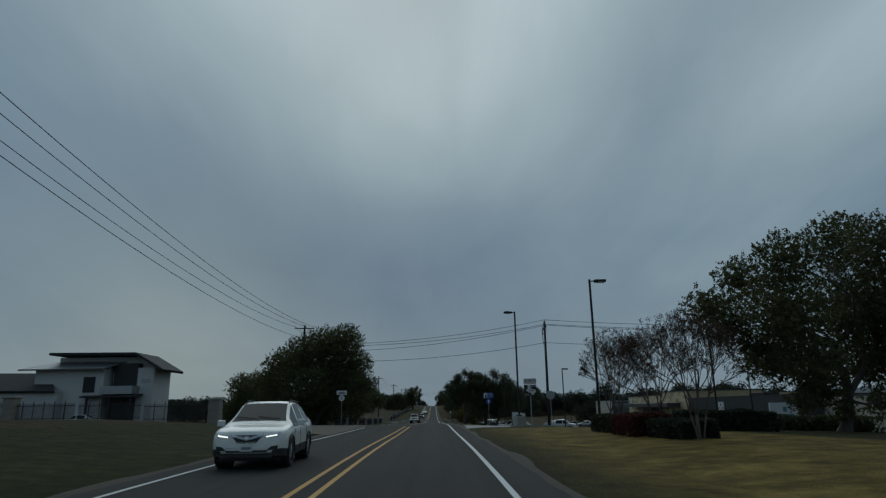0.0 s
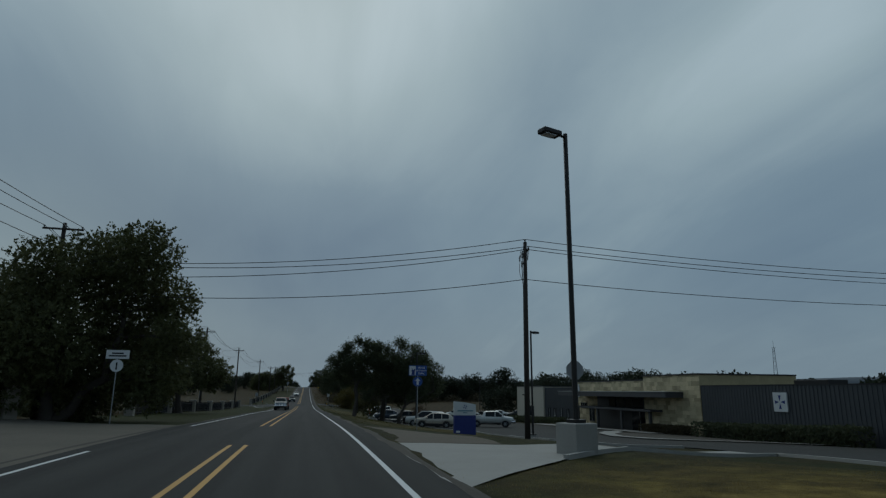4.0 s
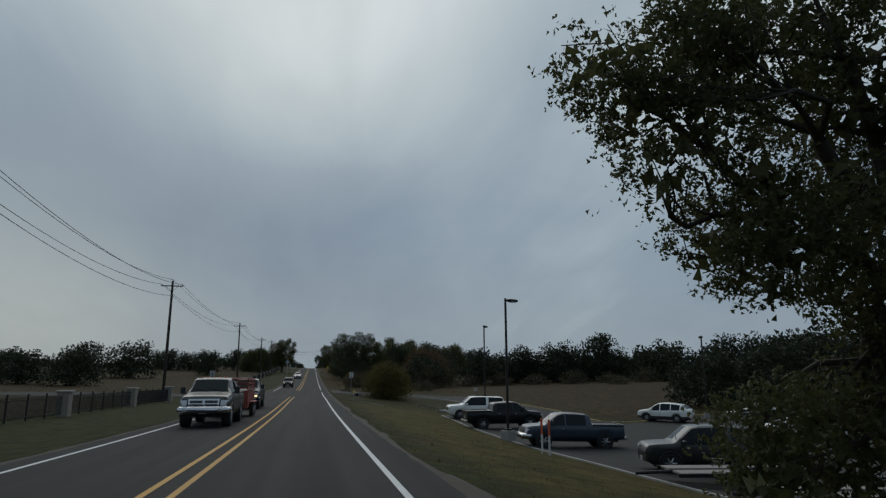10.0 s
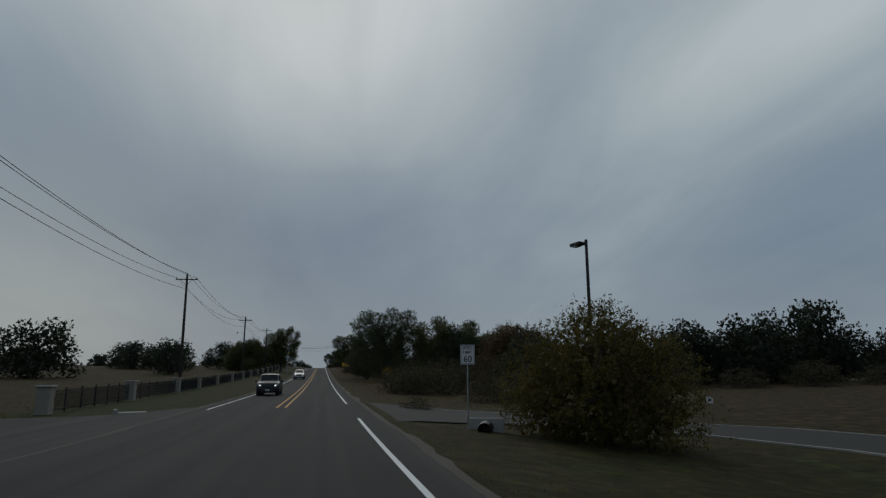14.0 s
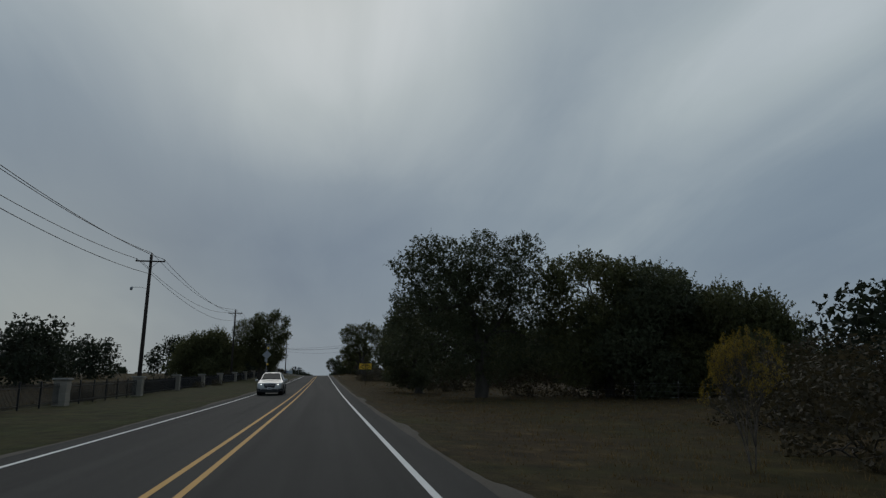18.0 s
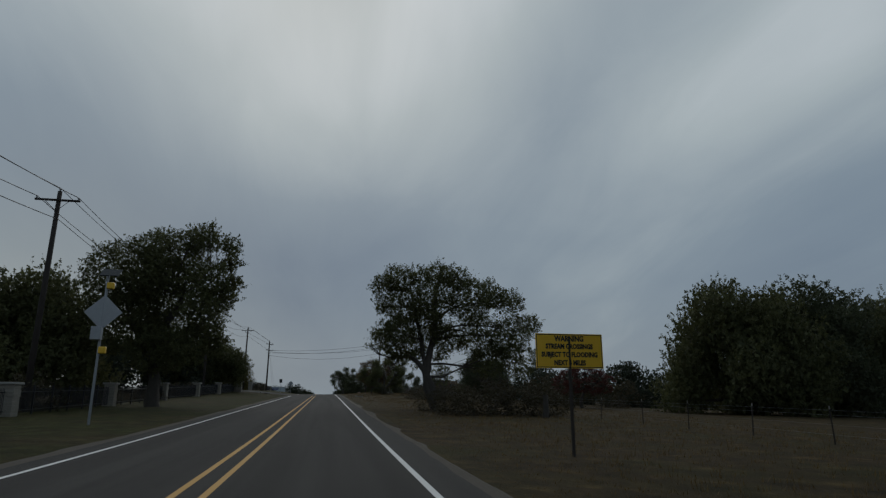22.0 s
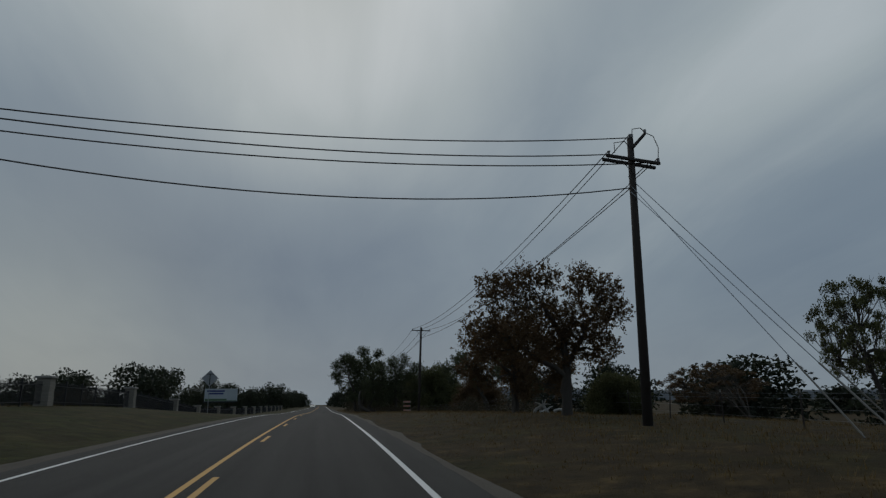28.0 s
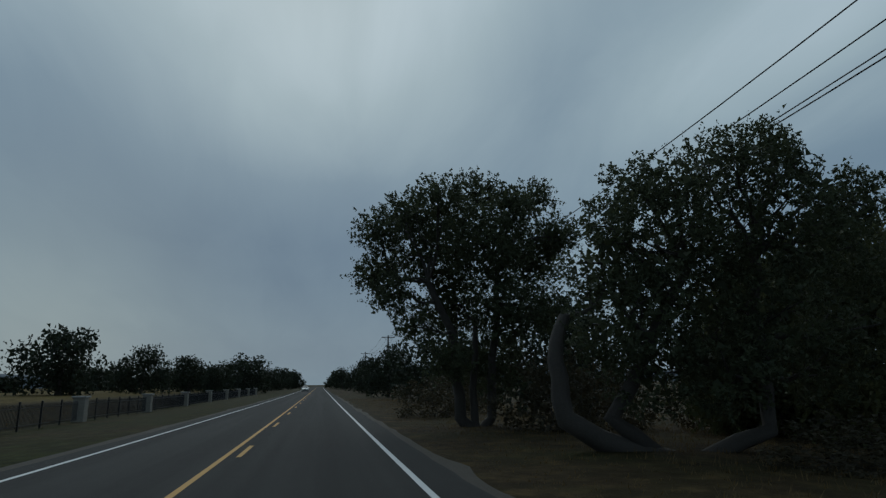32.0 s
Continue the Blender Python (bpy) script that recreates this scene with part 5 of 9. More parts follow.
grow("forked oak with a flat crown in the brush", 19.6, 547.8,
     [(14.6, 547.4, 8.7, 0.73), (16.3, 548.8, 10.0, 0.79), (16.4, 546.3, 9.9, 0.73), (19.1, 548.8, 10.4, 0.85), (19.1, 546.3, 9.9, 0.79), (21.7, 548.4, 10.0, 0.78), (21.5, 547.3, 8.9, 0.64), (16.5, 548.6, 8.6, 1.06), (17.5, 546.0, 8.5, 1.12), (21.0, 548.5, 8.5, 0.96), (15.0, 546.8, 7.3, 0.63), (18.7, 549.7, 7.4, 0.78), (19.1, 546.4, 7.2, 0.62)],
     [[(19.7, 547.8, 4.4), (18.8, 547.8, 5.7), (18.1, 547.8, 7.6)], [(18.9, 547.8, 5.7), (20.3, 547.8, 7.6)]], 0.24, 17000, 0.075, gaps=0.16)
grow("flat-crowned oak with bare leaning limbs", 23.6, 541.8,
     [(19.5, 541.1, 8.2, 0.70), (21.8, 542.9, 9.6, 0.70), (20.9, 540.1, 9.3, 0.63), (25.8, 543.5, 10.1, 0.77), (23.9, 540.1, 9.4, 0.63), (27.8, 543.0, 8.9, 0.75), (19.7, 541.2, 7.2, 0.59), (22.8, 543.0, 8.2, 1.00), (22.0, 539.6, 7.9, 0.99), (26.9, 542.8, 7.7, 0.95), (27.3, 541.5, 8.2, 0.95), (23.8, 543.2, 6.8, 0.89), (23.4, 540.4, 6.4, 0.80)],
     [[(23.6, 541.8, 4.5), (23.4, 541.8, 6.0), (23.0, 541.8, 7.5)], [(23.6, 541.8, 5.7), (25.5, 541.8, 7.3)]], 0.24, 17000, 0.075, gaps=0.16)
grow("post oak with thinning russet brown leaves", 12.7, 505.0,
     [(8.7, 504.4, 10.4, 0.90), (10.6, 505.5, 11.1, 1.05), (11.8, 504.6, 11.2, 0.73), (14.1, 505.7, 11.3, 1.06), (15.2, 504.7, 10.6, 0.91), (15.9, 505.2, 9.5, 0.92), (8.0, 504.6, 8.7, 0.79), (7.9, 505.3, 7.8, 0.81), (9.7, 504.6, 8.5, 1.37), (12.0, 505.6, 8.9, 1.66), (13.7, 504.5, 8.8, 1.37), (8.9, 505.4, 7.4, 0.84), (10.6, 504.4, 7.3, 0.93), (12.9, 505.4, 7.4, 1.08), (14.7, 504.6, 7.4, 0.94)],
     [[(12.9, 505.0, 6.2), (12.8, 505.0, 8.0), (11.7, 505.0, 9.9)], [(12.9, 505.0, 6.5), (14.3, 505.0, 8.9)], [(12.8, 505.0, 6.0), (10.6, 505.0, 7.4)]], 0.27, 30000, 0.075, BROWN, "post_oak", "post oaks", gaps=0.26, core=110)
grow("spreading post oak with russet brown leaves", 13.9, 518.0,
     [(11.2, 517.1, 9.6, 0.72), (13.4, 519.6, 10.4, 0.80), (13.1, 516.8, 9.8, 0.72), (16.0, 519.6, 10.5, 0.71), (15.2, 516.5, 9.3, 0.71), (11.2, 518.5, 8.6, 0.77), (10.3, 517.5, 7.1, 0.65), (13.2, 519.4, 8.8, 1.05), (13.5, 516.8, 8.5, 1.03), (16.7, 518.8, 8.6, 1.03), (17.1, 517.6, 7.9, 0.74), (18.1, 518.3, 7.1, 0.67), (11.2, 517.3, 7.1, 0.79), (14.0, 519.2, 7.3, 1.04), (14.5, 517.0, 7.1, 0.95), (17.2, 518.8, 6.6, 0.85), (11.5, 517.3, 5.8, 0.64), (14.5, 519.3, 5.8, 1.05), (14.3, 516.4, 5.7, 0.93), (17.7, 519.2, 5.7, 0.86), (17.3, 517.5, 5.4, 0.52), (10.6, 518.3, 6.5, 0.49)],
     [[(14.0, 518.0, 6.5), (13.9, 518.0, 7.9)], [(14.1, 518.0, 6.7), (15.9, 518.0, 8.7)], [(14.0, 518.0, 6.5), (12.1, 518.0, 7.8)]], 0.25, 30000, 0.075, BROWN, "post_oak", "post oaks", gaps=0.26, core=130)
oak(3, -29, 116, 6.8, 8.6, 10)
oak(0, 26.4, 314.5, 6.0, 10.4, 90)
oak(3, 33, 312, 5.4, 8.6, 30)
oak(3, 27.5, 279.5, 6.4, 8.2, 40, "brown-green oak thick with leaves beside the brush", BROWN)
oak(3, -23, 399, 7.0, 10.0, 240)
oak(3, 42.5, 407, 8.6, 12.4, 20)
oak(0, 52, 409, 8.6, 12.8, 120)
oak(3, 63, 411, 8.6, 12.0, 220)
oak(2, 30.5, 471, 5.6, 7.4, 45)
oak(1, -24.6, 452, 5.0, 9.0, 20)
oak(1, -18.2, 456, 5.2, 8.4, 110)
oak(3, 17.4, 508.5, 1.9, 2.7, 60, "low dark oak at the foot of a post oak")
oak(3, 18.4, 580, 5.2, 7.6, 200)
oak(3, 23.0, 587, 4.0, 5.2, 260)
oak(3, 23.2, 566, 4.3, 5.1, 100, "low russet oak beside the pole", BROWN)

# ---- iron fence and stone pillars on the west side ----
FX = -15.3


def make_pillar():
    root = thing("stone_pillar", "square pale stone fence pillar with a flat cap", "pillar", None, "fence pillars")
    bm = bmesh.new()
    rng = random.Random(5)
    z = -0.3
    k = 0
    while z < 1.5:
        h = rng.uniform(0.16, 0.24)
        w = 0.36 + rng.uniform(-0.012, 0.012)
        sp = rng.uniform(-0.15, 0.15)
        for a, b in ((-w, sp - 0.008), (sp + 0.008, w)):
            box(bm, a, b, -w, w, z, min(z + h, 1.5) - 0.012, 0.012)
        z += h
    part("shaft", bm, PILLAR_STONE, root)
    part("core", boxed(-0.34, 0.34, -0.34, 0.34, -0.3, 1.49), CONCRETE, root, "mortar joints")
    part("cap", boxed(-0.45, 0.45, -0.45, 0.45, 1.5, 1.62, bevel=0.025), CONCRETE, root, "flat concrete cap")
    return root


def make_bay(length, seed):
    """One run of black picket fence from pillar to pillar, along +y."""
    root = thing("iron_fence", "black iron picket fence panel between stone pillars", "fence", None, "iron fence panels")
    a, b = 0.36, length - 0.36
    for z in (0.22, 1.12):
        part("rail", boxed(-0.02, 0.02, a, b, z, z + 0.04), IRON, root)
    n = 6
    for i in range(1, n):
        y = a + (b - a) * i / n
        bm = boxed(-0.04, 0.04, y - 0.04, y + 0.04, -0.2, 1.42, bevel=0.006)
        box(bm, -0.05, 0.05, y - 0.05, y + 0.05, 1.42, 1.47, 0.01)
        part("post", bm, IRON, root)
    verts, faces = [], []
    y = a + 0.1
    while y < b:
        w = 0.011
        c = len(verts)
        for z in (0.1, 1.28):
            verts += [(-w, y - w, z), (w, y - w, z), (w, y + w, z), (-w, y + w, z)]
        verts.append((0, y, 1.36))
        faces += [(c + i, c + (i + 1) % 4, c + 4 + (i + 1) % 4, c + 4 + i) for i in range(4)]
        faces += [(c + 4 + i, c + 4 + (i + 1) % 4, c + 8) for i in range(4)]
        y += 0.135
    tagged(part("picket_panel", mesh_of("picket_panel", verts, faces, IRON), IRON, root), kind="stuff")
    return root


PILLAR, BAY = make_pillar(), make_bay(15.9, 1)
RUNS = [[107.6, 123.7, 139.5, 155.3, 171.0, 186.4, 201.0], [234.0, 250.3, 267.0, 279.0, 293.0, 308.8, 324.5, 338.5, 352.6, 366.8, 382.8, 397.5, 412.4, 427.9, 443.0, 459.5],
        [481.5, 496.0, 511.4, 527.4, 543.0, 555.5, 571.0, 587.8, 604.8, 621.0, 637.0, 653.0, 669.0, 685.0, 701.0, 717.0]]
first_p, first_b = True, True
for run in RUNS:
    for i, y in enumerate(run):
        z = gz(FX, y)
        m = Matrix.Translation((FX, y, z))
        if first_p:
            PILLAR.matrix_world, first_p = m, False
        else:
            copy_thing(PILLAR, m)
        if i + 1 < len(run):
            y2 = run[i + 1]
            z2 = gz(FX, y2)
            d = math.hypot(y2 - y, z2 - z)
            m = Matrix.Translation((FX, y, z)) @ Matrix.Rotation(math.atan2(z2 - z, y2 - y), 4, "X")
            ob = BAY if first_b else copy_thing(BAY, m)
            ob.matrix_world = m @ Matrix.Diagonal((1, d / 15.9, 1, 1))
            first_b = False

# ---- wire fence on the east side ----


def make_tpost():
    root = thing("fence_post", "thin weathered fence post with a pale top", "post", None, "wire fence posts")
    part("shaft", tube(bmesh.new(), [(0, 0, -0.3), (0.01, 0, 0.6), (0, 0.01, 1.25)], [0.035, 0.03, 0.028], 6), WOOD_POLE, root)
    part("tip", tube(bmesh.new(), [(0, 0.01, 1.25), (0, 0.012, 1.38)], [0.029, 0.026], 6), PLANK, root, "pale bare wood tip")
    return root


TPOST = make_tpost()
WX = lambda y: float(np.interp(y, [240, 300, 330, 400, 450, 520, 620], [24, 23, 20, 17, 15, 17, 16]))
tops = []
rng = random.Random(3)
y, first = 244.0, True
while y < 640:
    x = WX(y) + rng.uniform(-0.15, 0.15)
    m = Matrix.Translation((x, y, gz(x, y))) @ Euler((rng.uniform(-0.06, 0.06), rng.uniform(-0.08, 0.08), rng.uniform(0, 6))).to_matrix().to_4x4()
    if first:
        TPOST.matrix_world, first = m, False
    else:
        copy_thing(TPOST, m)
    tops.append((x, y, gz(x, y)))
    y += rng.uniform(4.0, 5.2)
for h in (0.35, 0.7, 1.05, 1.22):
    bm = tube(bmesh.new(), [(x, y, z + h) for x, y, z in tops], 0.004, 3)
    tagged(part("fence_wire", bm, GALV), "slack rusty wire strung between the fence posts", "wire", "fence wires")

# ---- utility poles and lines ----


def make_pole(x, y, top, seed, label, arm=1.25, two=False, can=False, turn=0.0, lamp=False, drop=False, neutral=2.0, flat=False, lean=0.0, fuses=False, drop_arm=None):
    """A wooden pole with a crossarm, braces and insulators; top: height over the ground. Returns the wire points."""
    rng = random.Random(seed)
    base = gz(x, y)
    tilt = Euler((rng.uniform(-0.012, 0.012), rng.uniform(-0.012, 0.012) + lean, 0)).to_matrix().to_4x4()
    m = Matrix.Translation((x, y, base)) @ tilt @ Matrix.Rotation(radians(turn), 4, "Z")
    root = thing("utility_pole", label, "utility pole", m, "utility poles")
    part("pole", tube(bmesh.new(), [(0, 0, -0.5), (0, 0, top * 0.5), (0, 0, top)], [0.19, 0.16, 0.125], 10), WOOD_POLE, root, "", True)
    arms = [top - (drop_arm or (0.45 if flat else 0.6))] + ([top - 1.9] if two else [])
    pts = []
    for z in arms:
        part("crossarm", boxed(-arm, arm, -0.20, -0.09, z - 0.06, z + 0.06, bevel=0.01), WOOD_POLE, root)
        for s in (-1, 1):
            part("brace", tube(bmesh.new(), [(s * arm * 0.55, -0.21, z - 0.05), (0, -0.17, z - 0.7)], 0.018, 4), WOOD_POLE, root)
            bm = bmesh.new()
            disc(bm, (s * (arm - 0.1), -0.15, z + 0.13), (0, 0, 1), 0.045, 0.14, 8)
            disc(bm, (s * (arm - 0.1), -0.15, z + 0.17), (0, 0, 1), 0.07, 0.04, 8)
            part("insulator", bm, CERAMIC, root)
            if z == arms[0]:
                pts.append(m @ Vector((s * (arm - 0.1), -0.15, z + 0.2)))
    bm = bmesh.new()
    pin = Vector((0.16, -0.15, top - 0.3)) if flat else Vector((0, 0, top + 0.1))
    disc(bm, pin, (0, 0, 1), 0.05, 0.2, 8)
    disc(bm, pin + Vector((0, 0, 0.05)), (0, 0, 1), 0.075, 0.05, 8)
    part("insulator", bm, CERAMIC, root)
    pts.insert(1, m @ (pin + Vector((0, 0, 0.1))))
    pts.append(m @ Vector((0.14, 0, top - neutral)))
    if can:
        bm = tube(bmesh.new(), [(0.0, -0.42, top - 3.0), (0, -0.42, top - 2.95), (0, -0.42, top - 2.15), (0, -0.42, top - 2.1)], [0.2, 0.24, 0.24, 0.2], 14)
        part("transformer", bm, GALV, root, "grey steel transformer can")
        bm = bmesh.new()
        for s in (-0.1, 0.1):
            disc(bm, (s, -0.42, top - 1.98), (0, 0, 1), 0.04, 0.26, 8)
        part("bushings", bm, CERAMIC, root)
        for s in (-0.3, 0.3):
            bm = tube(bmesh.new(), [(s, -0.2, top - 1.35), (s * 1.5, -0.3, top - 1.6), (s * 1.2, -0.32, top - 1.85)], 0.035, 6)
            part("cutout", bm, CERAMIC, root, "grey fuse cutout")
        part("jumper", tube(bmesh.new(), [(0.3, -0.3, top - 1.85), (0.42, -0.36, top - 2.4), (0.1, -0.42, top - 1.9)], 0.012, 4), CABLE, root)
    if fuses:
        for s, z in ((-0.42, top - 0.9), (0.42, top - 1.0), (-0.30, top - 1.55)):
            part("fuse_arm", boxed(min(0, s), max(0, s), 0.12, 0.20, z - 0.05, z + 0.05, bevel=0.01), WOOD_POLE, root)
            part("cutout", tube(bmesh.new(), [(s, 0.26, z + 0.16), (s * 1.2, 0.30, z - 0.05), (s * 1.1, 0.30, z - 0.30)], [0.05, 0.06, 0.04], 7), CERAMIC, root, "grey fuse cutout")
            part("jumper", tube(bmesh.new(), [(s, 0.26, z + 0.18), (s * 1.9, 0.2, z + 0.42), (s * 1.5, 0.15, top - 0.35)], 0.016, 5), CABLE, root, "black jumper cable")
            part("jumper", tube(bmesh.new(), [(s * 1.1, 0.30, z - 0.3), (s * 1.7, 0.3, z - 0.9), (s * 0.9, 0.25, z - 1.4), (0.1, 0.18, top - 2.75)], 0.016, 5), CABLE, root, "black jumper cable")
        part("riser", tube(bmesh.new(), [(0.17, 0.12, 2.5), (0.16, 0.12, top - 2.8)], 0.035, 6), CABLE, root, "dark cable riser")
    if lamp:
        part("lamp_bracket", tube(bmesh.new(), [(0, 0, top - 3.1), (-0.6, -0.1, top - 2.95), (-1.3, -0.2, top - 3.0)], 0.022, 5), GALV, root)
        part("lamp_head", tube(bmesh.new(), [(-1.25, -0.2, top - 2.95), (-1.35, -0.2, top - 3.05), (-1.35, -0.2, top - 3.25)], [0.06, 0.13, 0.1], 10), GALV, root)
    if drop:
        part("conduit", tube(bmesh.new(), [(-0.2, 0.05, 0.0), (-0.2, 0.05, 4.2)], 0.045, 6), GALV, root, "grey riser pipe strapped to the pole")
    return pts


def wire(a, b, sag, radius=0.024, n=22):
    a, b = Vector(a), Vector(b)
    pts = [a.lerp(b, i / n) - Vector((0, 0, sag * 4 * (i / n) * (1 - i / n))) for i in range(n + 1)]
    return tagged(part("power_line", tube(bmesh.new(), pts, radius, 4), CABLE), "sagging black overhead power cable between poles", "cable", "power lines")


WEST = [(-16.6, 25.5, 12.7), (-16.6, 90.8, 12.7), (-16.7, 154.4, 13.2), (-16.6, 204.3, 13.9), (-16.2, 272.7, 13.7), (-15.6, 325.7, 12.3), (-16.6, 387.7, 12.9), (-16.6, 439, 13.0), (-17.0, 483.5, 12.7)]
prev = None
for i, (x, y, h) in enumerate(WEST):
    pts = make_pole(x, y, h, i, "weathered wooden utility pole with a crossarm by the iron fence", can=i in (2, 7), lamp=i == 5, drop=i == 2, neutral=1.75, flat=i < 2)
    if prev:
        for a, b in zip(prev, pts):
            wire(a, b, (1.2 if i > 6 else 1.42) + random.Random(i).uniform(-0.06, 0.06))
    prev = pts
stub = make_pole(-12.95, 490, 10.6, 21, "wooden pole where the line crosses the road", two=True, turn=60)
for a, b in zip(prev, stub):
    wire(a, b, 0.05)
ea = make_pole(11.55, 494.2, 11.2, 22, "tall wooden corner pole with heavy crossarms and guy wires", turn=8, neutral=1.9, drop_arm=0.95, lean=0.03)
for k, (a, b) in enumerate(zip(stub, ea)):
    wire(a - Vector((0, 0, (2.1, 2.1, 1.8, 1.0)[k])), b - Vector((0, 0, 0.15)), 0.65 if k < 3 else 1.1)
# second beam, slanting top bracket and looped jumpers of the corner pole
top_z = gz(11.55, 494.2)
cp = thing("pole_bracket", "slanting timber bracket with looped jumper cables on the pole", "utility pole", Matrix.Translation((11.55, 494.2, top_z)) @ Matrix.Rotation(0.03, 4, "Y") @ Matrix.Rotation(radians(8), 4, "Z"), "utility poles")
part("beam", boxed(-1.25, 1.25, 0.13, 0.24, 10.19, 10.31, bevel=0.01), WOOD_POLE, cp)
part("bracket", tube(bmesh.new(), [(-0.12, -0.2, 10.75), (0.55, -0.2, 11.5)], [0.075, 0.065], 6), WOOD_POLE, cp)
for pts in (((-0.9, -0.15, 10.45), (-0.95, -0.2, 10.85), (-0.45, -0.2, 11.0), (-0.1, -0.15, 10.7)), ((-0.1, -0.2, 11.25), (-0.05, -0.2, 11.6), (0.35, -0.2, 11.72), (0.55, -0.2, 11.55)), ((0.55, -0.2, 11.55), (0.95, -0.2, 11.45), (1.18, -0.18, 11.0), (1.15, -0.15, 10.4))):
    part("jumper", tube(bmesh.new(), pts, 0.018, 5), CABLE, cp, "black jumper cable")
for q in ((0.55, -0.2, 11.6), (-0.1, -0.2, 11.3), (1.15, -0.15, 10.45)):
    bm = bmesh.new()
    disc(bm, q, (0, 0, 1), 0.06, 0.14, 8)
    part("insulator", bm, CERAMIC, cp)
part_prev = ea
for i, (x, y, h) in enumerate(((12.3, 555.5, 11.25), (12.6, 618, 11.3), (12.6, 680, 11.3), (12.6, 745, 11.3))):
    pts = make_pole(x, y, h, 30 + i, "weathered wooden utility pole behind the wire fence", neutral=1.35, flat=True, lean=0.035 if i == 0 else 0.0)
    for k, (a, b) in enumerate(zip(part_prev, pts)):
        wire(a, b, 1.3 if k < 3 else 0.97)
    part_prev = pts
for dx, dy, dz in ((2.0, -4.9, 9.3), (4.6, -3.4, 9.6), (1.6, -6.2, 9.0)):
    e = (11.55 + dx * 1.35, 494.2 + dy * 1.35)
    bm = tube(bmesh.new(), [(11.6, 494.15, gz(11.55, 494.2) + dz), (e[0], e[1], gz(*e))], 0.014, 4)
    g = tagged(part("guy_wire", bm, GALV), "steel guy wire anchoring the corner pole", "cable", "guy wires")
    a, b = Vector((11.6, 494.15, gz(11.55, 494.2) + dz)), Vector((e[0], e[1], gz(*e)))
    part("guard", tube(bmesh.new(), [b.lerp(a, 0.01), b.lerp(a, 0.22)], 0.03, 5), PLANK, g, "pale guard sleeve")
for dx, dy, dz in ((1.4, 6.5, 9.2), (0.8, 8.0, 9.0)):
    e = (-12.95 + dx, 490 + dy)
    bm = tube(bmesh.new(), [(-12.95, 490, gz(-12.95, 490) + dz), (e[0], e[1], gz(*e))], 0.014, 4)
    tagged(part("guy_wire", bm, GALV), "steel guy wire anchoring the crossing pole", "cable", "guy wires")
# line crossing the road near the clinic
cr = make_pole(14.05, 86.3, 13.15, 40, "tall dark wooden pole with fuse cutouts beside the drive", arm=0.55, can=False, turn=80, neutral=2.6, flat=False, fuses=True)
crr = make_pole(62, 84, 12.5, 41, "wooden utility pole behind the clinic", turn=80, flat=False)
w1 = [Vector((-16.6, 90.8, gz(-16.6, 90.8) + h)) for h in (10.0, 10.2, 9.2, 8.1)]
for a, b, c in zip(w1, cr, crr):
    wire(a, b, 0.85)
    wire(b, c, 0.7)

# ---- distant trees and hills ----
rng = random.Random(77)
far_used = set()


def far(k, x, y, r, h, mat=None):
    if k not in far_used:
        far_used.add(k)
        return set_down(FAR_OAKS[k], x, y, r, h, rng.uniform(0, 360))
    return again(FAR_OAKS[k], x, y, r, h, rng.uniform(0, 360))


FAR_ROWS = [
    # x, y, radius, height: west field
    (-52, 208, 6, 7.5), (-62, 216, 6, 7.0), (-74, 222, 7, 8.0), (-88, 236, 7, 8.5), (-104, 238, 7, 8.5), (-46, 262, 5.5, 7.0), (-58, 268, 6, 7.5), (-70, 282, 6, 7.5),
    (-86, 296, 7, 8.5), (-50, 318, 7.5, 10.6), (-35, 350, 6.5, 8.2), (-64, 322, 7, 9.5), (-42, 392, 6, 8), (-50, 400, 6, 8), (-58, 408, 7, 8.5), (-66, 420, 6, 8), (-34, 420, 6, 9), (-30, 446, 6.5, 8.2), (-23, 452, 5.5, 8.4), (-36, 460, 6, 8),
    (-43, 634, 9, 12), (-62, 640, 8, 11), (-75, 652, 8, 9.5), (-56, 710, 11, 14.5), (-84, 705, 12, 13), (-45.4, 735, 7.5, 12), (-41.7, 777, 10, 12), (-20.8, 741, 8, 10.5), (-33, 790, 9, 11), (-30, 752, 5, 8), (-55, 762, 8, 9.5), (-19, 800, 6, 9), (-17, 840, 6, 9), (-26, 860, 8, 9), (-30, 900, 9, 10), (-15, 930, 7, 9), (-48, 830, 8, 10), (-60, 860, 9, 10), (-40, 940, 9, 10), (-84, 800, 10, 11),
    # east side
    (24, 262, 5, 7), (40, 272, 6, 8.5), (50, 276, 6.5, 9), (60, 272, 7, 9.5), (72, 276, 7.5, 11.5), (86, 268, 7, 10.5), (98, 262, 7.5, 11), (112, 255, 8, 11), (128, 246, 8, 11), (30, 285, 6, 8.5), (36, 300, 6, 8),
    (45, 192, 5.0, 7.0), (53, 191, 6.5, 7.8), (60, 194, 7, 8.2), (70, 198, 7.5, 8.8), (82, 202, 8, 9.4), (94, 210, 8, 9.5),
    (92, 240, 7, 10), (104, 228, 8, 11), (74, 414, 8, 11), (86, 418, 8, 10), (58, 440, 7, 8), (48, 446, 6, 7), (38, 450, 6, 6.5), (70, 452, 7, 8), (44, 478, 5, 7.5), (52, 470, 5, 7), (60, 460, 6, 8),
    (40, 528, 6.5, 6.5), (44, 536, 5, 6), (52, 520, 6, 7), (16, 600, 5, 8), (32, 560, 5, 6.5), (40, 556, 6, 7), (33, 540, 5, 6), (12, 625, 5, 8), (10, 655, 5, 8), (11, 700, 5, 8), (12, 760, 6, 9), (9, 820, 6, 9), (20, 640, 5, 8),
]
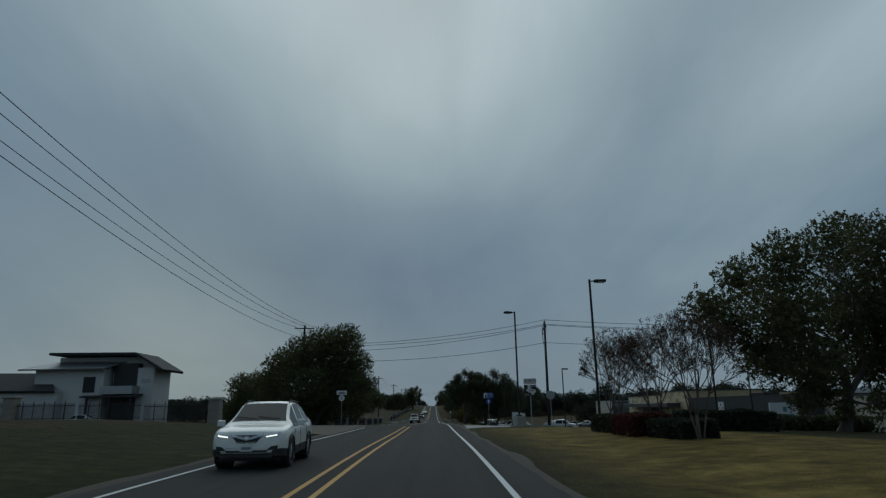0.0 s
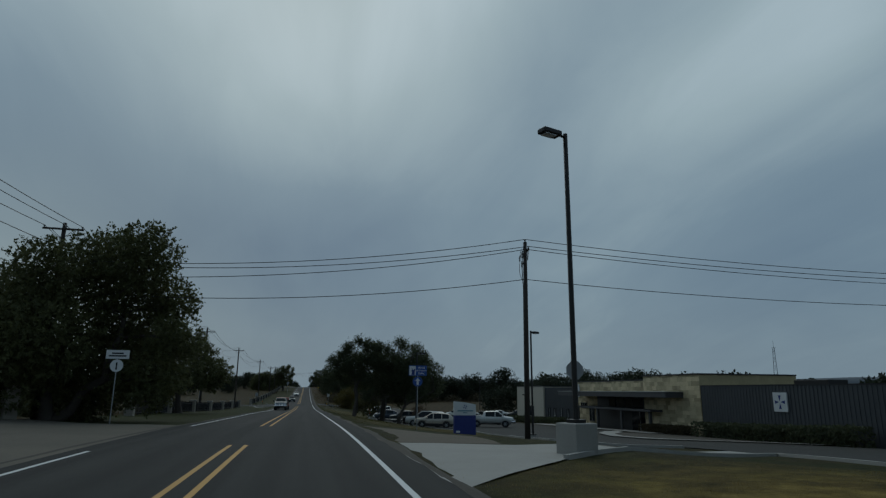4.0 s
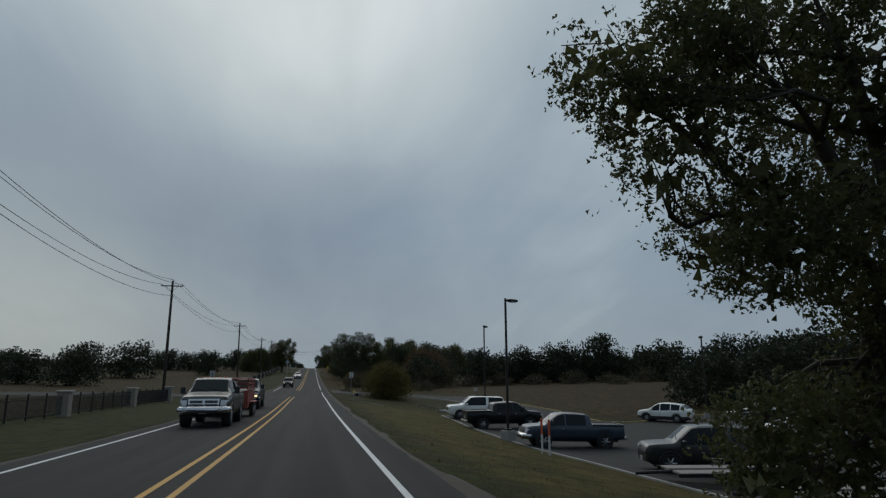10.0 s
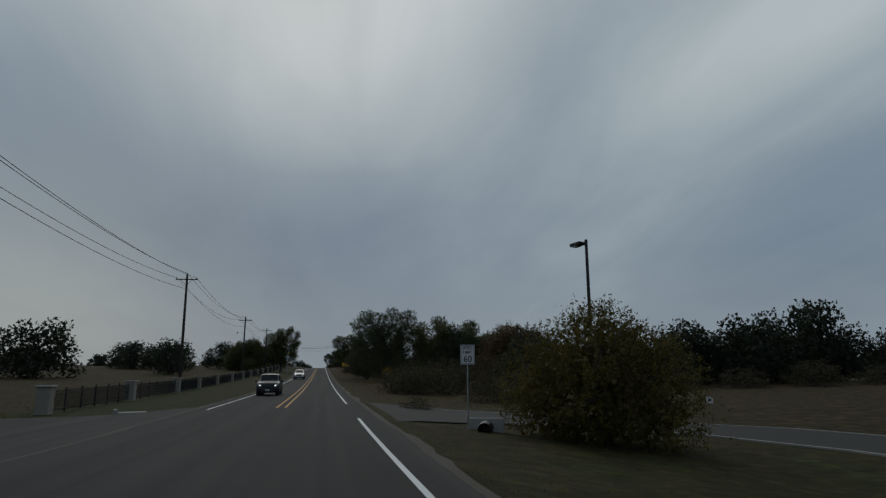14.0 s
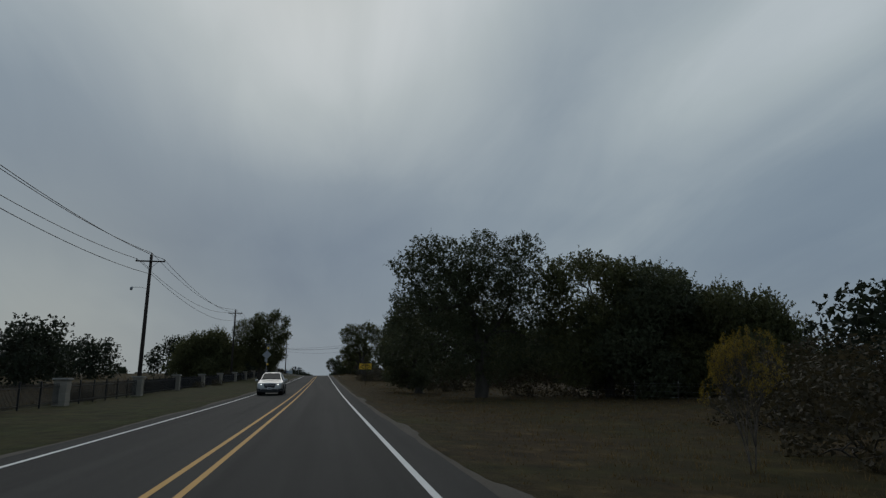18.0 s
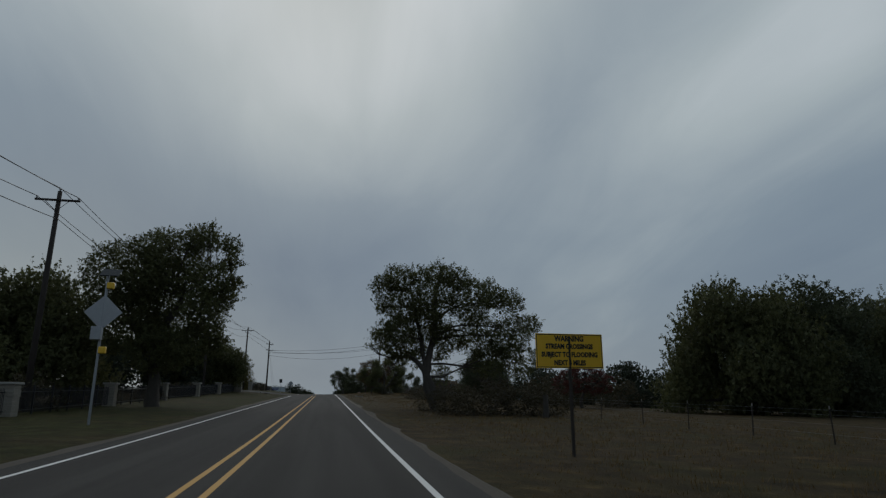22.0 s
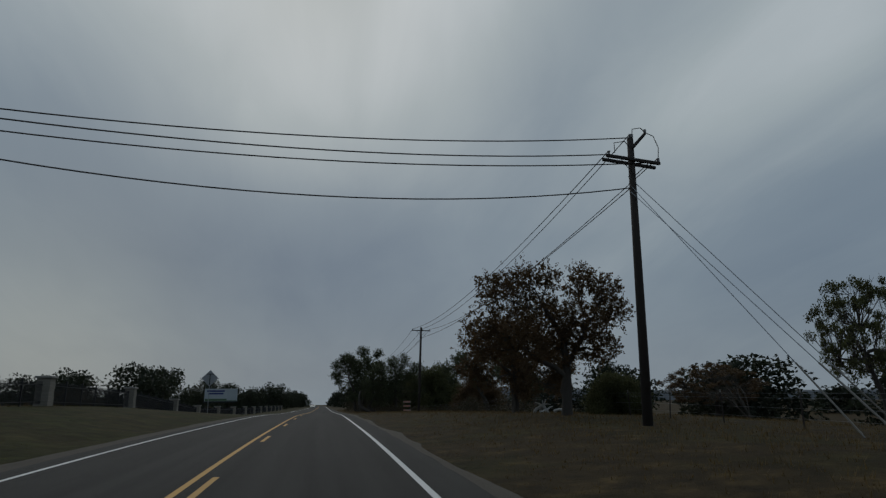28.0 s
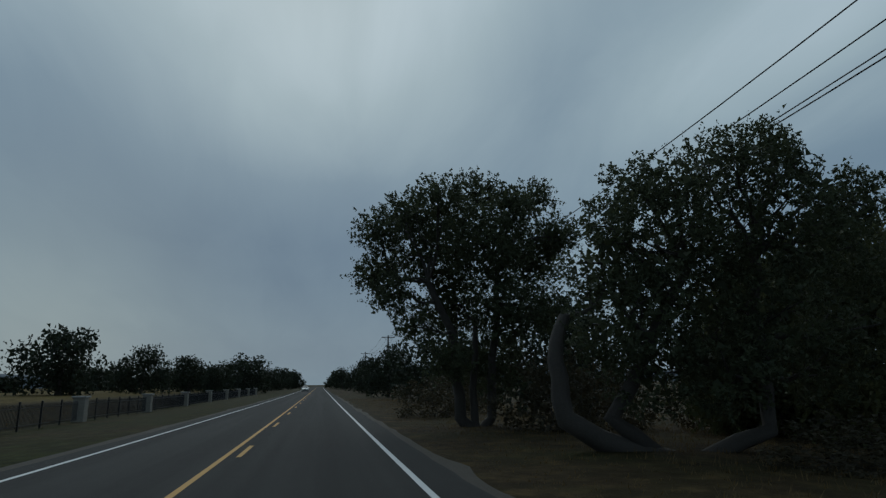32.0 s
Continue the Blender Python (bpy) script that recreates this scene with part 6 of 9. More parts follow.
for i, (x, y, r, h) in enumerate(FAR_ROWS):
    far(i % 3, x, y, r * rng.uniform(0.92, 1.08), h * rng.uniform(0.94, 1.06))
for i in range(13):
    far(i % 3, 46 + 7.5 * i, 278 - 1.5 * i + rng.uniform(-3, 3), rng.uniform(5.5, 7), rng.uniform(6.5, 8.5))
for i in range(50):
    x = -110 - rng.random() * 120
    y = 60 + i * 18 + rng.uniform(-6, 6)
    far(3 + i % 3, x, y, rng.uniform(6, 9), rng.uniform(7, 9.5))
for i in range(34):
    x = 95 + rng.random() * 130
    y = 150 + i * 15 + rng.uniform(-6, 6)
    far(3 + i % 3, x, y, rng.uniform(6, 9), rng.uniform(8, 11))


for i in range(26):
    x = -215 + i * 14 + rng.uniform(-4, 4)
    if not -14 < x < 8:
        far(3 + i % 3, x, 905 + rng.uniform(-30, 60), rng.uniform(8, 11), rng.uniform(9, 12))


def ridge(name, label, pts, y_back, base):
    """A low wooded hill on the horizon, as a long rounded bank."""
    bm = bmesh.new()
    rows = []
    for x, y, h in pts:
        n = [bm.verts.new((x, y, base - 20)), bm.verts.new((x, y + 40, base + h * 0.7)), bm.verts.new((x, y + 120, base + h)), bm.verts.new((x, y + y_back, base - 20))]
        rows.append(n)
    for a, b in zip(rows, rows[1:]):
        for k in range(3):
            bm.faces.new((a[k], b[k], b[k + 1], a[k + 1]))
    bmesh.ops.recalc_face_normals(bm, faces=bm.faces[:])
    tagged(part(name, bm, HILL, None, "", True), label, "hill", kind="structure")


# distance haze is mixed into the base colour: paler and bluer than woods
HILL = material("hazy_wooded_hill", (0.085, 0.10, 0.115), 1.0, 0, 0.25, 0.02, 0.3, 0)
rh = random.Random(4)
ridge("hill", "low wooded hills on the horizon with blue-grey haze in their colour", [(-1800 + i * 90, 1900 + 200 * math.sin(i * 0.4), 26 + 10 * math.sin(i * 0.7) + rh.uniform(-3, 3)) for i in range(18)], 500, 6)
ridge("hill", "low wooded hills on the horizon with blue-grey haze in their colour", [(120 + i * 90, 1500 - i * 45 + 120 * math.sin(i * 0.5), 24 + 9 * math.sin(i * 0.6 + 1) + rh.uniform(-3, 3)) for i in range(24)], 500, 4)

# ---- vehicles ----


def quad_pane(pts, off, thick=0.012):
    """A thin pane through four points, set off along its normal."""
    bm = bmesh.new()
    p = [Vector(q) for q in pts]
    nrm = (p[1] - p[0]).cross(p[-1] - p[0]).normalized()
    a = [bm.verts.new(q + nrm * (off + thick)) for q in p]
    b = [bm.verts.new(q + nrm * (off - thick)) for q in p]
    bm.faces.new(a)
    bm.faces.new(b[::-1])
    for i in range(len(p)):
        j = (i + 1) % len(p)
        bm.faces.new((a[i], b[i], b[j], a[j]))
    return bm


def make_wheel(r, w):
    tyre = bmesh.new()
    prof = [(r * 0.62, -w / 2 * 0.9), (r * 0.9, -w / 2), (r, -w / 2 * 0.7), (r, w / 2 * 0.7), (r * 0.9, w / 2), (r * 0.62, w / 2 * 0.9)]
    n = 22
    rings = [[tyre.verts.new((z, math.cos(2 * math.pi * k / n) * q, math.sin(2 * math.pi * k / n) * q)) for q, z in prof] for k in range(n)]
    for k in range(n):
        a, b = rings[k], rings[(k + 1) % n]
        for i in range(len(prof) - 1):
            tyre.faces.new((a[i], a[i + 1], b[i + 1], b[i]))
    bmesh.ops.recalc_face_normals(tyre, faces=tyre.faces[:])
    rim = bmesh.new()
    disc(rim, (w * 0.20, 0, 0), (1, 0, 0), r * 0.16, w * 0.5, 12)
    disc(rim, (0, 0, 0), (1, 0, 0), r * 0.60, w * 0.3, 20)
    for k in range(6):
        a = 2 * math.pi * k / 6
        tube(rim, [(w * 0.36, math.cos(a) * r * 0.1, math.sin(a) * r * 0.1), (w * 0.30, math.cos(a) * r * 0.62, math.sin(a) * r * 0.62)], [r * 0.11, r * 0.08], 5)
    return tyre, rim


WHEELS = {}


def wheel_meshes(r, w):
    if (r, w) not in WHEELS:
        out = []
        for bm, mat, name in zip(make_wheel(r, w), (RUBBER, RIM), ("tyre", "rim")):
            me = bpy.data.meshes.new(name)
            bm.to_mesh(me)
            bm.free()
            me.materials.append(mat)
            out.append(me)
        WHEELS[r, w] = out
    return WHEELS[r, w]


GLOW = bpy.data.materials.new("lit_headlamp")
GLOW.use_nodes = True
GLOW.node_tree.nodes["Principled BSDF"].inputs["Base Color"].default_value = (0.8, 0.8, 0.75, 1)
GLOW.node_tree.nodes["Principled BSDF"].inputs["Emission Color"].default_value = (1.0, 0.97, 0.85, 1)
GLOW.node_tree.nodes["Principled BSDF"].inputs["Emission Strength"].default_value = 1.1
WARM_GLOW = GLOW.copy()
WARM_GLOW.name = "lit_halogen_lamp"
WARM_GLOW.node_tree.nodes["Principled BSDF"].inputs["Emission Color"].default_value = (1.0, 0.80, 0.35, 1)


# outlines along each kind of vehicle, from tail to nose: (y, value)
SHAPES = {
    "crossover": dict(F=2.33, low=0.30, wb=2.70, r=0.36, axle=1.42,
        top=[(-2.33, 0.72), (-2.30, 0.98), (-2.22, 1.12), (-2.12, 1.18), (-1.72, 1.50), (-1.5, 1.57), (-0.7, 1.65), (0.0, 1.655), (0.38, 1.61), (1.18, 1.13), (1.32, 1.07), (1.85, 1.00), (2.10, 0.95), (2.24, 0.89), (2.31, 0.78), (2.33, 0.62)],
        belt=[(-2.33, 0.70), (-2.28, 0.95), (-2.1, 1.06), (-1.2, 1.05), (0.5, 0.98), (1.3, 0.985), (1.85, 0.93), (2.10, 0.88), (2.24, 0.81), (2.31, 0.71), (2.33, 0.58)],
        wide=[(-2.33, 0.66), (-2.28, 0.80), (-2.1, 0.89), (-1.5, 0.935), (1.55, 0.935), (1.9, 0.92), (2.16, 0.86), (2.28, 0.76), (2.33, 0.62)],
        roof=[(-2.12, 0.70), (-1.72, 0.63), (-1.4, 0.62), (0.3, 0.65), (1.18, 0.78), (1.32, 0.83)], screen=(0.40, 1.16), rear=(-2.10, -1.74), glass=[(0.22, 0.98), (-0.72, 0.14), (-1.55, -0.80)], clad=True),
    "suv": dict(F=2.42, low=0.34, wb=2.85, r=0.39, axle=1.50,
        top=[(-2.42, 0.78), (-2.40, 1.05), (-2.34, 1.18), (-2.10, 1.72), (-1.9, 1.78), (-0.5, 1.82), (0.35, 1.80), (0.60, 1.75), (1.22, 1.22), (1.34, 1.17), (2.0, 1.13), (2.28, 1.09), (2.39, 1.00), (2.42, 0.80)],
        belt=[(-2.42, 0.76), (-2.38, 1.06), (-2.2, 1.12), (1.2, 1.09), (1.4, 1.09), (2.0, 1.06), (2.28, 1.02), (2.39, 0.94), (2.42, 0.75)],
        wide=[(-2.42, 0.80), (-2.36, 0.91), (-2.2, 0.95), (1.8, 0.955), (2.15, 0.94), (2.35, 0.90), (2.42, 0.82)],
        roof=[(-2.34, 0.80), (-2.10, 0.74), (0.5, 0.74), (1.22, 0.82), (1.34, 0.86)], screen=(0.62, 1.20), rear=(-2.32, -2.12), glass=[(-0.66, 1.06), (-2.08, -0.88)], clad=False),
    "sedan": dict(F=2.42, low=0.24, wb=2.80, r=0.33, axle=1.42,
        top=[(-2.42, 0.62), (-2.38, 0.86), (-2.25, 0.98), (-1.75, 1.03), (-0.95, 1.38), (-0.5, 1.44), (0.15, 1.44), (0.45, 1.39), (1.12, 0.99), (1.28, 0.94), (1.95, 0.84), (2.25, 0.74), (2.37, 0.64), (2.42, 0.52)],
        belt=[(-2.42, 0.60), (-2.36, 0.82), (-2.2, 0.92), (-1.5, 0.95), (1.2, 0.88), (1.95, 0.78), (2.25, 0.68), (2.37, 0.59), (2.42, 0.48)],
        wide=[(-2.42, 0.66), (-2.34, 0.80), (-2.1, 0.88), (1.6, 0.91), (2.05, 0.87), (2.3, 0.74), (2.42, 0.54)],
        roof=[(-1.75, 0.70), (-0.95, 0.60), (0.4, 0.61), (1.12, 0.74), (1.28, 0.80)], screen=(0.47, 1.10), rear=(-1.70, -0.97), glass=[(0.18, 0.95), (-0.95, 0.10)], clad=False),
    "pickup": dict(F=2.90, low=0.50, wb=3.60, r=0.42, axle=1.86,
        top=[(-2.90, 0.95), (-2.88, 1.30), (-1.00, 1.32), (-0.98, 1.40), (-0.88, 1.82), (-0.70, 1.92), (0.2, 1.98), (0.75, 1.97), (1.0, 1.90), (1.70, 1.38), (1.82, 1.32), (2.45, 1.27), (2.70, 1.22), (2.84, 1.10), (2.90, 0.92)],
        belt=[(-2.90, 0.95), (-2.88, 1.28), (-1.00, 1.30), (-0.98, 1.30), (1.7, 1.28), (1.85, 1.25), (2.45, 1.17), (2.72, 1.11), (2.86, 1.02), (2.90, 0.88)],
        wide=[(-2.90, 0.94), (-2.82, 0.99), (2.2, 1.0), (2.6, 0.975), (2.80, 0.92), (2.90, 0.82)],
        roof=[(-0.98, 0.84), (-0.70, 0.74), (0.9, 0.75), (1.70, 0.84), (1.82, 0.90)], screen=(1.02, 1.68), rear=(-0.97, -0.89), glass=[(0.62, 1.45), (-0.62, 0.54)], clad=False),
}


def make_car(name, label, category, x, y, heading, paint, kind="suv", lights=False, group="parked vehicles", lift=None, scale=1.0, grille="bars", rails=False, pitch=None, tall=1.0):
    """A vehicle that faces +y before it is turned: one skin lofted along it, split into body, glass and lower trim, with patches laid on its nose and tail."""
    z = (road_z(y) if -6.3 < x < 2.4 else gz(x, y) + 0.05) if lift is None else lift
    h = radians(heading)
    if pitch is None:
        ahead = (x - math.sin(h), y + math.cos(h))
        surf = (lambda a, b: road_z(b)) if -6.3 < x < 2.4 else gz
        pitch = math.atan2(surf(*ahead) - surf(x, y), 1.0)
    root = thing(name, label, category, Matrix.Translation((x, y, z)) @ Matrix.Rotation(h, 4, "Z") @ Matrix.Rotation(pitch, 4, "X") @ Matrix.Diagonal((scale, scale, scale * tall, 1)), group)
    S = SHAPES[kind]
    F, low, r, fr = S["F"], S["low"], S["r"], S["axle"]
    ra, arch = fr - S["wb"], r * 1.13

    def curve(key, yy):
        a, b = zip(*S[key])
        return float(np.interp(yy, a, b))

    def sill(yy):
        base = low + 0.10 * max(0.0, (abs(yy) - F + 0.35) / 0.35)
        for c in (fr, ra):
            d = abs(yy - c)
            if d < arch:
                base = max(base, r + math.sqrt(arch * arch - d * d))
        return base

    ys = {round(v, 3) for key in ("top", "belt", "wide", "roof") for v, _ in S[key]}
    ys |= {v for pair in S["glass"] + [S["screen"], S["rear"]] for v in pair}
    ys |= {c + arch * math.cos(math.pi * k / 12) for c in (fr, ra) for k in range(13)}
    ys |= {-F + 2 * F * k / 28 for k in range(29)}
    ys = sorted(v for v in ys if -F <= v <= F)
    ys = [v for i, v in enumerate(ys) if i == 0 or v - ys[i - 1] > 0.004]

    def half(yy):
        w, zb, zt, zl = curve("wide", yy), curve("belt", yy), curve("top", yy), sill(yy)
        lo = min(zl, zb - 0.06)
        cab = min(1.0, max(0.0, (zt - zb - 0.05) / 0.25))
        wt = w * 0.90 * (1 - cab) + curve("roof", yy) * cab
        side = zt - 0.025 - 0.045 * cab
        return [(0.0, lo if lo < low + 0.15 else low + 0.05), (w * 0.72, lo if lo < low + 0.15 else low + 0.05), (w * 0.975, lo), (w, lo + (zb - lo) * 0.30), (w * 1.005, lo + (zb - lo) * 0.62), (w * 0.985, zb - 0.07), (w * 0.955, zb),
                (wt, max(side, zb + 0.005)), (wt * 0.88, max(zt - 0.012, zb + 0.008)), (wt * 0.5, zt + 0.004), (0.0, zt + 0.008)]

    rings = [half(v) for v in ys]
    m = len(rings[0])
    meshes = {}

    def piece(key):
        if key not in meshes:
            meshes[key] = (bmesh.new(), {})
        return meshes[key]

    for i in range(len(ys) - 1):
        mid = (ys[i] + ys[i + 1]) / 2
        for k in range(m - 1):
            for s in (1, -1):
                key = "body"
                if k == 6:
                    for g, (a, b) in enumerate(S["glass"]):
                        if a < mid < b:
                            key = ("side_window", g, s)
                if k >= 7 and S["screen"][0] < mid < S["screen"][1]:
                    key = "windscreen" if k >= 8 else "body"
                if k >= 8 and S["rear"][0] < mid < S["rear"][1]:
                    key = "rear_window"
                if key == "body" and S["clad"] and k == 2 and sill(mid) < low + 0.2:
                    key = ("lower_cladding", (mid > ra) + (mid > fr), s)
                bm, seen = piece(key)
                quad = []
                for a, b in ((i, k), (i, k + 1), (i + 1, k + 1), (i + 1, k)):
                    tag = (a, b, s if rings[a][b][0] > 0 else 1)
                    if tag not in seen:
                        seen[tag] = bm.verts.new((rings[a][b][0] * s, ys[a], rings[a][b][1]))
                    quad.append(seen[tag])
                if len(set(quad)) == 4:
                    bm.faces.new(quad if s > 0 else quad[::-1])
    bm, seen = meshes["body"]
    for i in (0, len(ys) - 1):
        for k in range(m - 1):
            cap = [seen[(i, b, q)] for b, q in ((k, 1), (k + 1, 1), (k + 1, -1), (k, -1)) if (i, b, q) in seen]
            if len(cap) >= 3:
                bm.faces.new(cap)
    for key, (bm, _) in meshes.items():
        bmesh.ops.recalc_face_normals(bm, faces=bm.faces[:])
        if key == "body":
            part("body", bm, paint, root, "", True)
        elif key[0] == "lower_cladding":
            part("lower_cladding", bm, TRIM, root, "black lower cladding", True)
        elif key == "windscreen":
            part("windscreen", bm, SCREEN_GLASS, root, "dark windscreen", True)
        elif key == "rear_window":
            part("rear_window", bm, GLASS, root, "dark rear glass", True)
        else:
            part("side_window", bm, GLASS, root, "dark side glass", True)

    def skin(px, pz, end=1):
        """Where the nose, or the tail, lies behind a point seen from the front."""
        for k in range(160):
            yy = F - 0.008 * k
            hx, hz = zip(*half(end * yy)[:4:-1])
            if abs(px) <= curve("wide", end * yy) * 0.99 and pz <= float(np.interp(abs(px), hx, hz)):
                return end * yy
        return end * (F - 1.2)

    def patch(pname, corners, mat, note="", off=0.012, end=1, n=6, parent=None, deep=0.05):
        """A plate over the nose or tail between four (x, z) corners, bent to follow it."""
        bm = bmesh.new()
        c = [Vector((q[0], 0, q[1])) for q in corners]
        front, back = [], []
        for i in range(n + 1):
            for j in range(4):
                q = c[0].lerp(c[1], i / n).lerp(c[3].lerp(c[2], i / n), j / 3)
                yy = skin(q.x, q.z, end)
                front.append(bm.verts.new((q.x, yy + end * off, q.z)))
                back.append(bm.verts.new((q.x, yy - end * deep, q.z)))
        for i in range(n):
            for j in range(3):
                a = i * 4 + j
                bm.faces.new((front[a], front[a + 4], front[a + 5], front[a + 1]))
            bm.faces.new((front[i * 4], back[i * 4], back[i * 4 + 4], front[i * 4 + 4]))
            bm.faces.new((front[i * 4 + 3], front[i * 4 + 7], back[i * 4 + 7], back[i * 4 + 3]))
        bmesh.ops.recalc_face_normals(bm, faces=bm.faces[:])
        return part(pname, bm, mat, parent or root, note)

    def span(a, b, z0, z1):
        return [(a, z0), (b, z0), (b, z1), (a, z1)]

    W, nose, hood = curve("wide", 0), curve("belt", F - 0.12), curve("belt", F - 0.5)
    big = kind == "pickup"
    # wheels in dark wells
    tyre, rim = wheel_meshes(r, 0.27 if big else 0.25)
    for yy in (fr, ra):
        for s in (-1, 1):
            bm = bmesh.new()
            disc(bm, (s * (W - 0.20), yy, r + 0.03), (1, 0, 0), arch * 0.99, 0.30, 24)
            part("wheel_well", bm, TRIM, root, "dark wheel well")
            wh = new("wheel")
            wh.parent = root
            wh.matrix_local = Matrix.Translation((s * (W - 0.115), yy, r)) @ (Matrix.Identity(4) if s > 0 else Matrix.Rotation(math.pi, 4, "Z"))
            part("tyre", tyre, RUBBER, wh, "", True)
            part("rim", rim, RIM, wh, "silver alloy rim")
            lip = bmesh.new()
            tube(lip, [(s * (W + 0.004), yy + (arch + 0.012) * math.cos(math.pi * k / 14), r + (arch + 0.012) * math.sin(math.pi * k / 14)) for k in range(15)], 0.022, 5)
            part("arch_lip", lip, TRIM if S["clad"] else paint, root)
    part("underbody", boxed(-W * 0.80, W * 0.80, -F + 0.35, F - 0.35, low - 0.10, low + 0.10), TRIM, root)
    # nose
    if grille == "wing":
        patch("grille", [(-0.24, 0.66), (0.24, 0.66), (0.40, 0.83), (-0.40, 0.83)], TRIM, "black grille")
        for s in (-1, 1):
            patch("grille_bar", [(0.0, 0.70), (s * 0.38, 0.80), (s * 0.40, 0.85), (0.0, 0.77)], CHROME, "chrome grille wing", 0.03)
            patch("grille_bar", [(s * 0.02, 0.63), (s * 0.25, 0.65), (s * 0.27, 0.68), (s * 0.02, 0.66)], CHROME, "chrome lower trim", 0.025)
        patch("badge", span(-0.055, 0.055, 0.70, 0.80), CHROME, "chrome badge", 0.05)
        patch("lower_intake", [(-0.48, 0.42), (0.48, 0.42), (0.52, 0.47), (-0.52, 0.47)], TRIM, "black lower intake")
        for s in (-1, 1):
            patch("fog_recess", [(s * 0.48, 0.46), (s * 0.80, 0.49), (s * 0.78, 0.58), (s * 0.60, 0.56)], TRIM, "black fog lamp recess")
        patch("valance", [(-0.60, 0.30), (0.60, 0.30), (0.70, 0.37), (-0.70, 0.37)], TRIM, "black lower valance", 0.02)
    elif grille == "shield":
        patch("grille", [(-0.42, 0.78), (0.42, 0.78), (0.44, 0.86), (-0.44, 0.86)], TRIM, "black upper grille")
        patch("grille", [(-0.34, 0.58), (0.34, 0.58), (0.42, 0.74), (-0.42, 0.74)], TRIM, "black lower grille")
        patch("grille_surround", [(-0.44, 0.745), (0.44, 0.745), (0.44, 0.775), (-0.44, 0.775)], CHROME, "chrome grille bar", 0.02)
        patch("grille_surround", [(-0.36, 0.55), (0.36, 0.55), (0.36, 0.575), (-0.36, 0.575)], CHROME, "chrome grille trim", 0.02)
        patch("badge", span(-0.10, 0.10, 0.735, 0.785), CHROME, "chrome badge", 0.04)
        # the shadow near the road is put in as a black patch
        patch("valance", [(-0.74, 0.28), (0.74, 0.28), (0.80, 0.46), (-0.80, 0.46)], TRIM, "lower bumper with road shadow in its black colour", 0.015)
        for s in (-1, 1):
            patch("fog_lamp", [(s * 0.58, 0.50), (s * 0.78, 0.52), (s * 0.77, 0.57), (s * 0.60, 0.55)], LAMP_GLASS, "clear fog lamp")
    elif grille == "cross":
        patch("grille_surround", [(-0.58, 0.78), (0.58, 0.78), (0.62, 1.12), (-0.62, 1.12)], CHROME, "chrome grille surround", 0.03)
        for s in (-1, 1):
            for a, b in ((0.82, 0.92), (0.96, 1.06)):
                pane = patch("grille_mesh", [(s * 0.05, a), (s * 0.53, a), (s * 0.555, b), (s * 0.05, b)], TRIM, "black grille mesh", 0.045)
                for k in range(3):
                    zz = a + 0.02 + 0.028 * k
                    patch("grille_bar", [(s * 0.06, zz), (s * 0.53, zz), (s * 0.53, zz + 0.008), (s * 0.06, zz + 0.008)], GALV, "", 0.052, parent=pane)
        patch("badge", span(-0.045, 0.045, 0.93, 1.05), CHROME, "chrome badge", 0.06)
    elif big:
        patch("grille", [(-0.60, 0.72), (0.60, 0.72), (0.62, 1.12), (-0.62, 1.12)], TRIM, "black grille", 0.03)
        for zz in (0.80, 0.93, 1.04):
            patch("grille_bar", span(-0.58, 0.58, zz, zz + 0.035), DARK_STEEL, "dark grille bar", 0.05)
        patch("badge", span(-0.13, 0.13, 0.88, 0.99), DARK_STEEL, "dark oval badge", 0.07)
        patch("hood_lip", span(-0.62, 0.62, 1.12, 1.15), TRIM, "black hood deflector", 0.05)
    else:
        z1 = nose - 0.06
        patch("grille", span(-W * 0.52, W * 0.52, z1 - 0.24, z1), TRIM, "black grille", 0.02)
        for k in range(7 if grille == "slots" else 3):
            if grille == "slots":
                c = (k - 3) * W * 0.14
                patch("grille_bar", span(c - 0.02, c + 0.02, z1 - 0.24, z1), paint, "", 0.03)
            else:
                zz = z1 - 0.20 + 0.07 * k
                patch("grille_bar", span(-W * 0.50, W * 0.50, zz, zz + 0.025), CHROME, "chrome grille bar", 0.03)
        patch("lower_intake", span(-W * 0.55, W * 0.55, low + 0.06, low + 0.18), TRIM, "black lower intake")
    if big:
        c = low + 0.06
        bright = grille == "cross" or "silver" in label or "slate" in label
        bm = bmesh.new()
        tube(bm, [(-0.98, F - 0.30, c + 0.13), (-0.88, F + 0.0, c + 0.13), (-0.5, F + 0.10, c + 0.13), (0.5, F + 0.10, c + 0.13), (0.88, F + 0.0, c + 0.13), (0.98, F - 0.30, c + 0.13)], [0.12, 0.14, 0.15, 0.15, 0.14, 0.12], 10)
        part("front_bumper", bm, CHROME if bright else paint, root, "chrome front bumper" if bright else "", True)
        part("lower_intake", boxed(-0.45, 0.45, F + 0.10, F + 0.26, c + 0.02, c + 0.12, bevel=0.01), TRIM, root, "black lower intake")
        for s in (-1, 1):
            part("fog_lamp", boxed(s * 0.70 - 0.07, s * 0.70 + 0.07, F + 0.05, F + 0.215, c + 0.09, c + 0.19, bevel=0.02), LAMP_GLASS, root, "small fog lamp")
            part("tow_hook", boxed(s * 0.48 - 0.03, s * 0.48 + 0.03, F - 0.1, F + 0.22, c - 0.06, c - 0.01, bevel=0.01), TRIM, root)
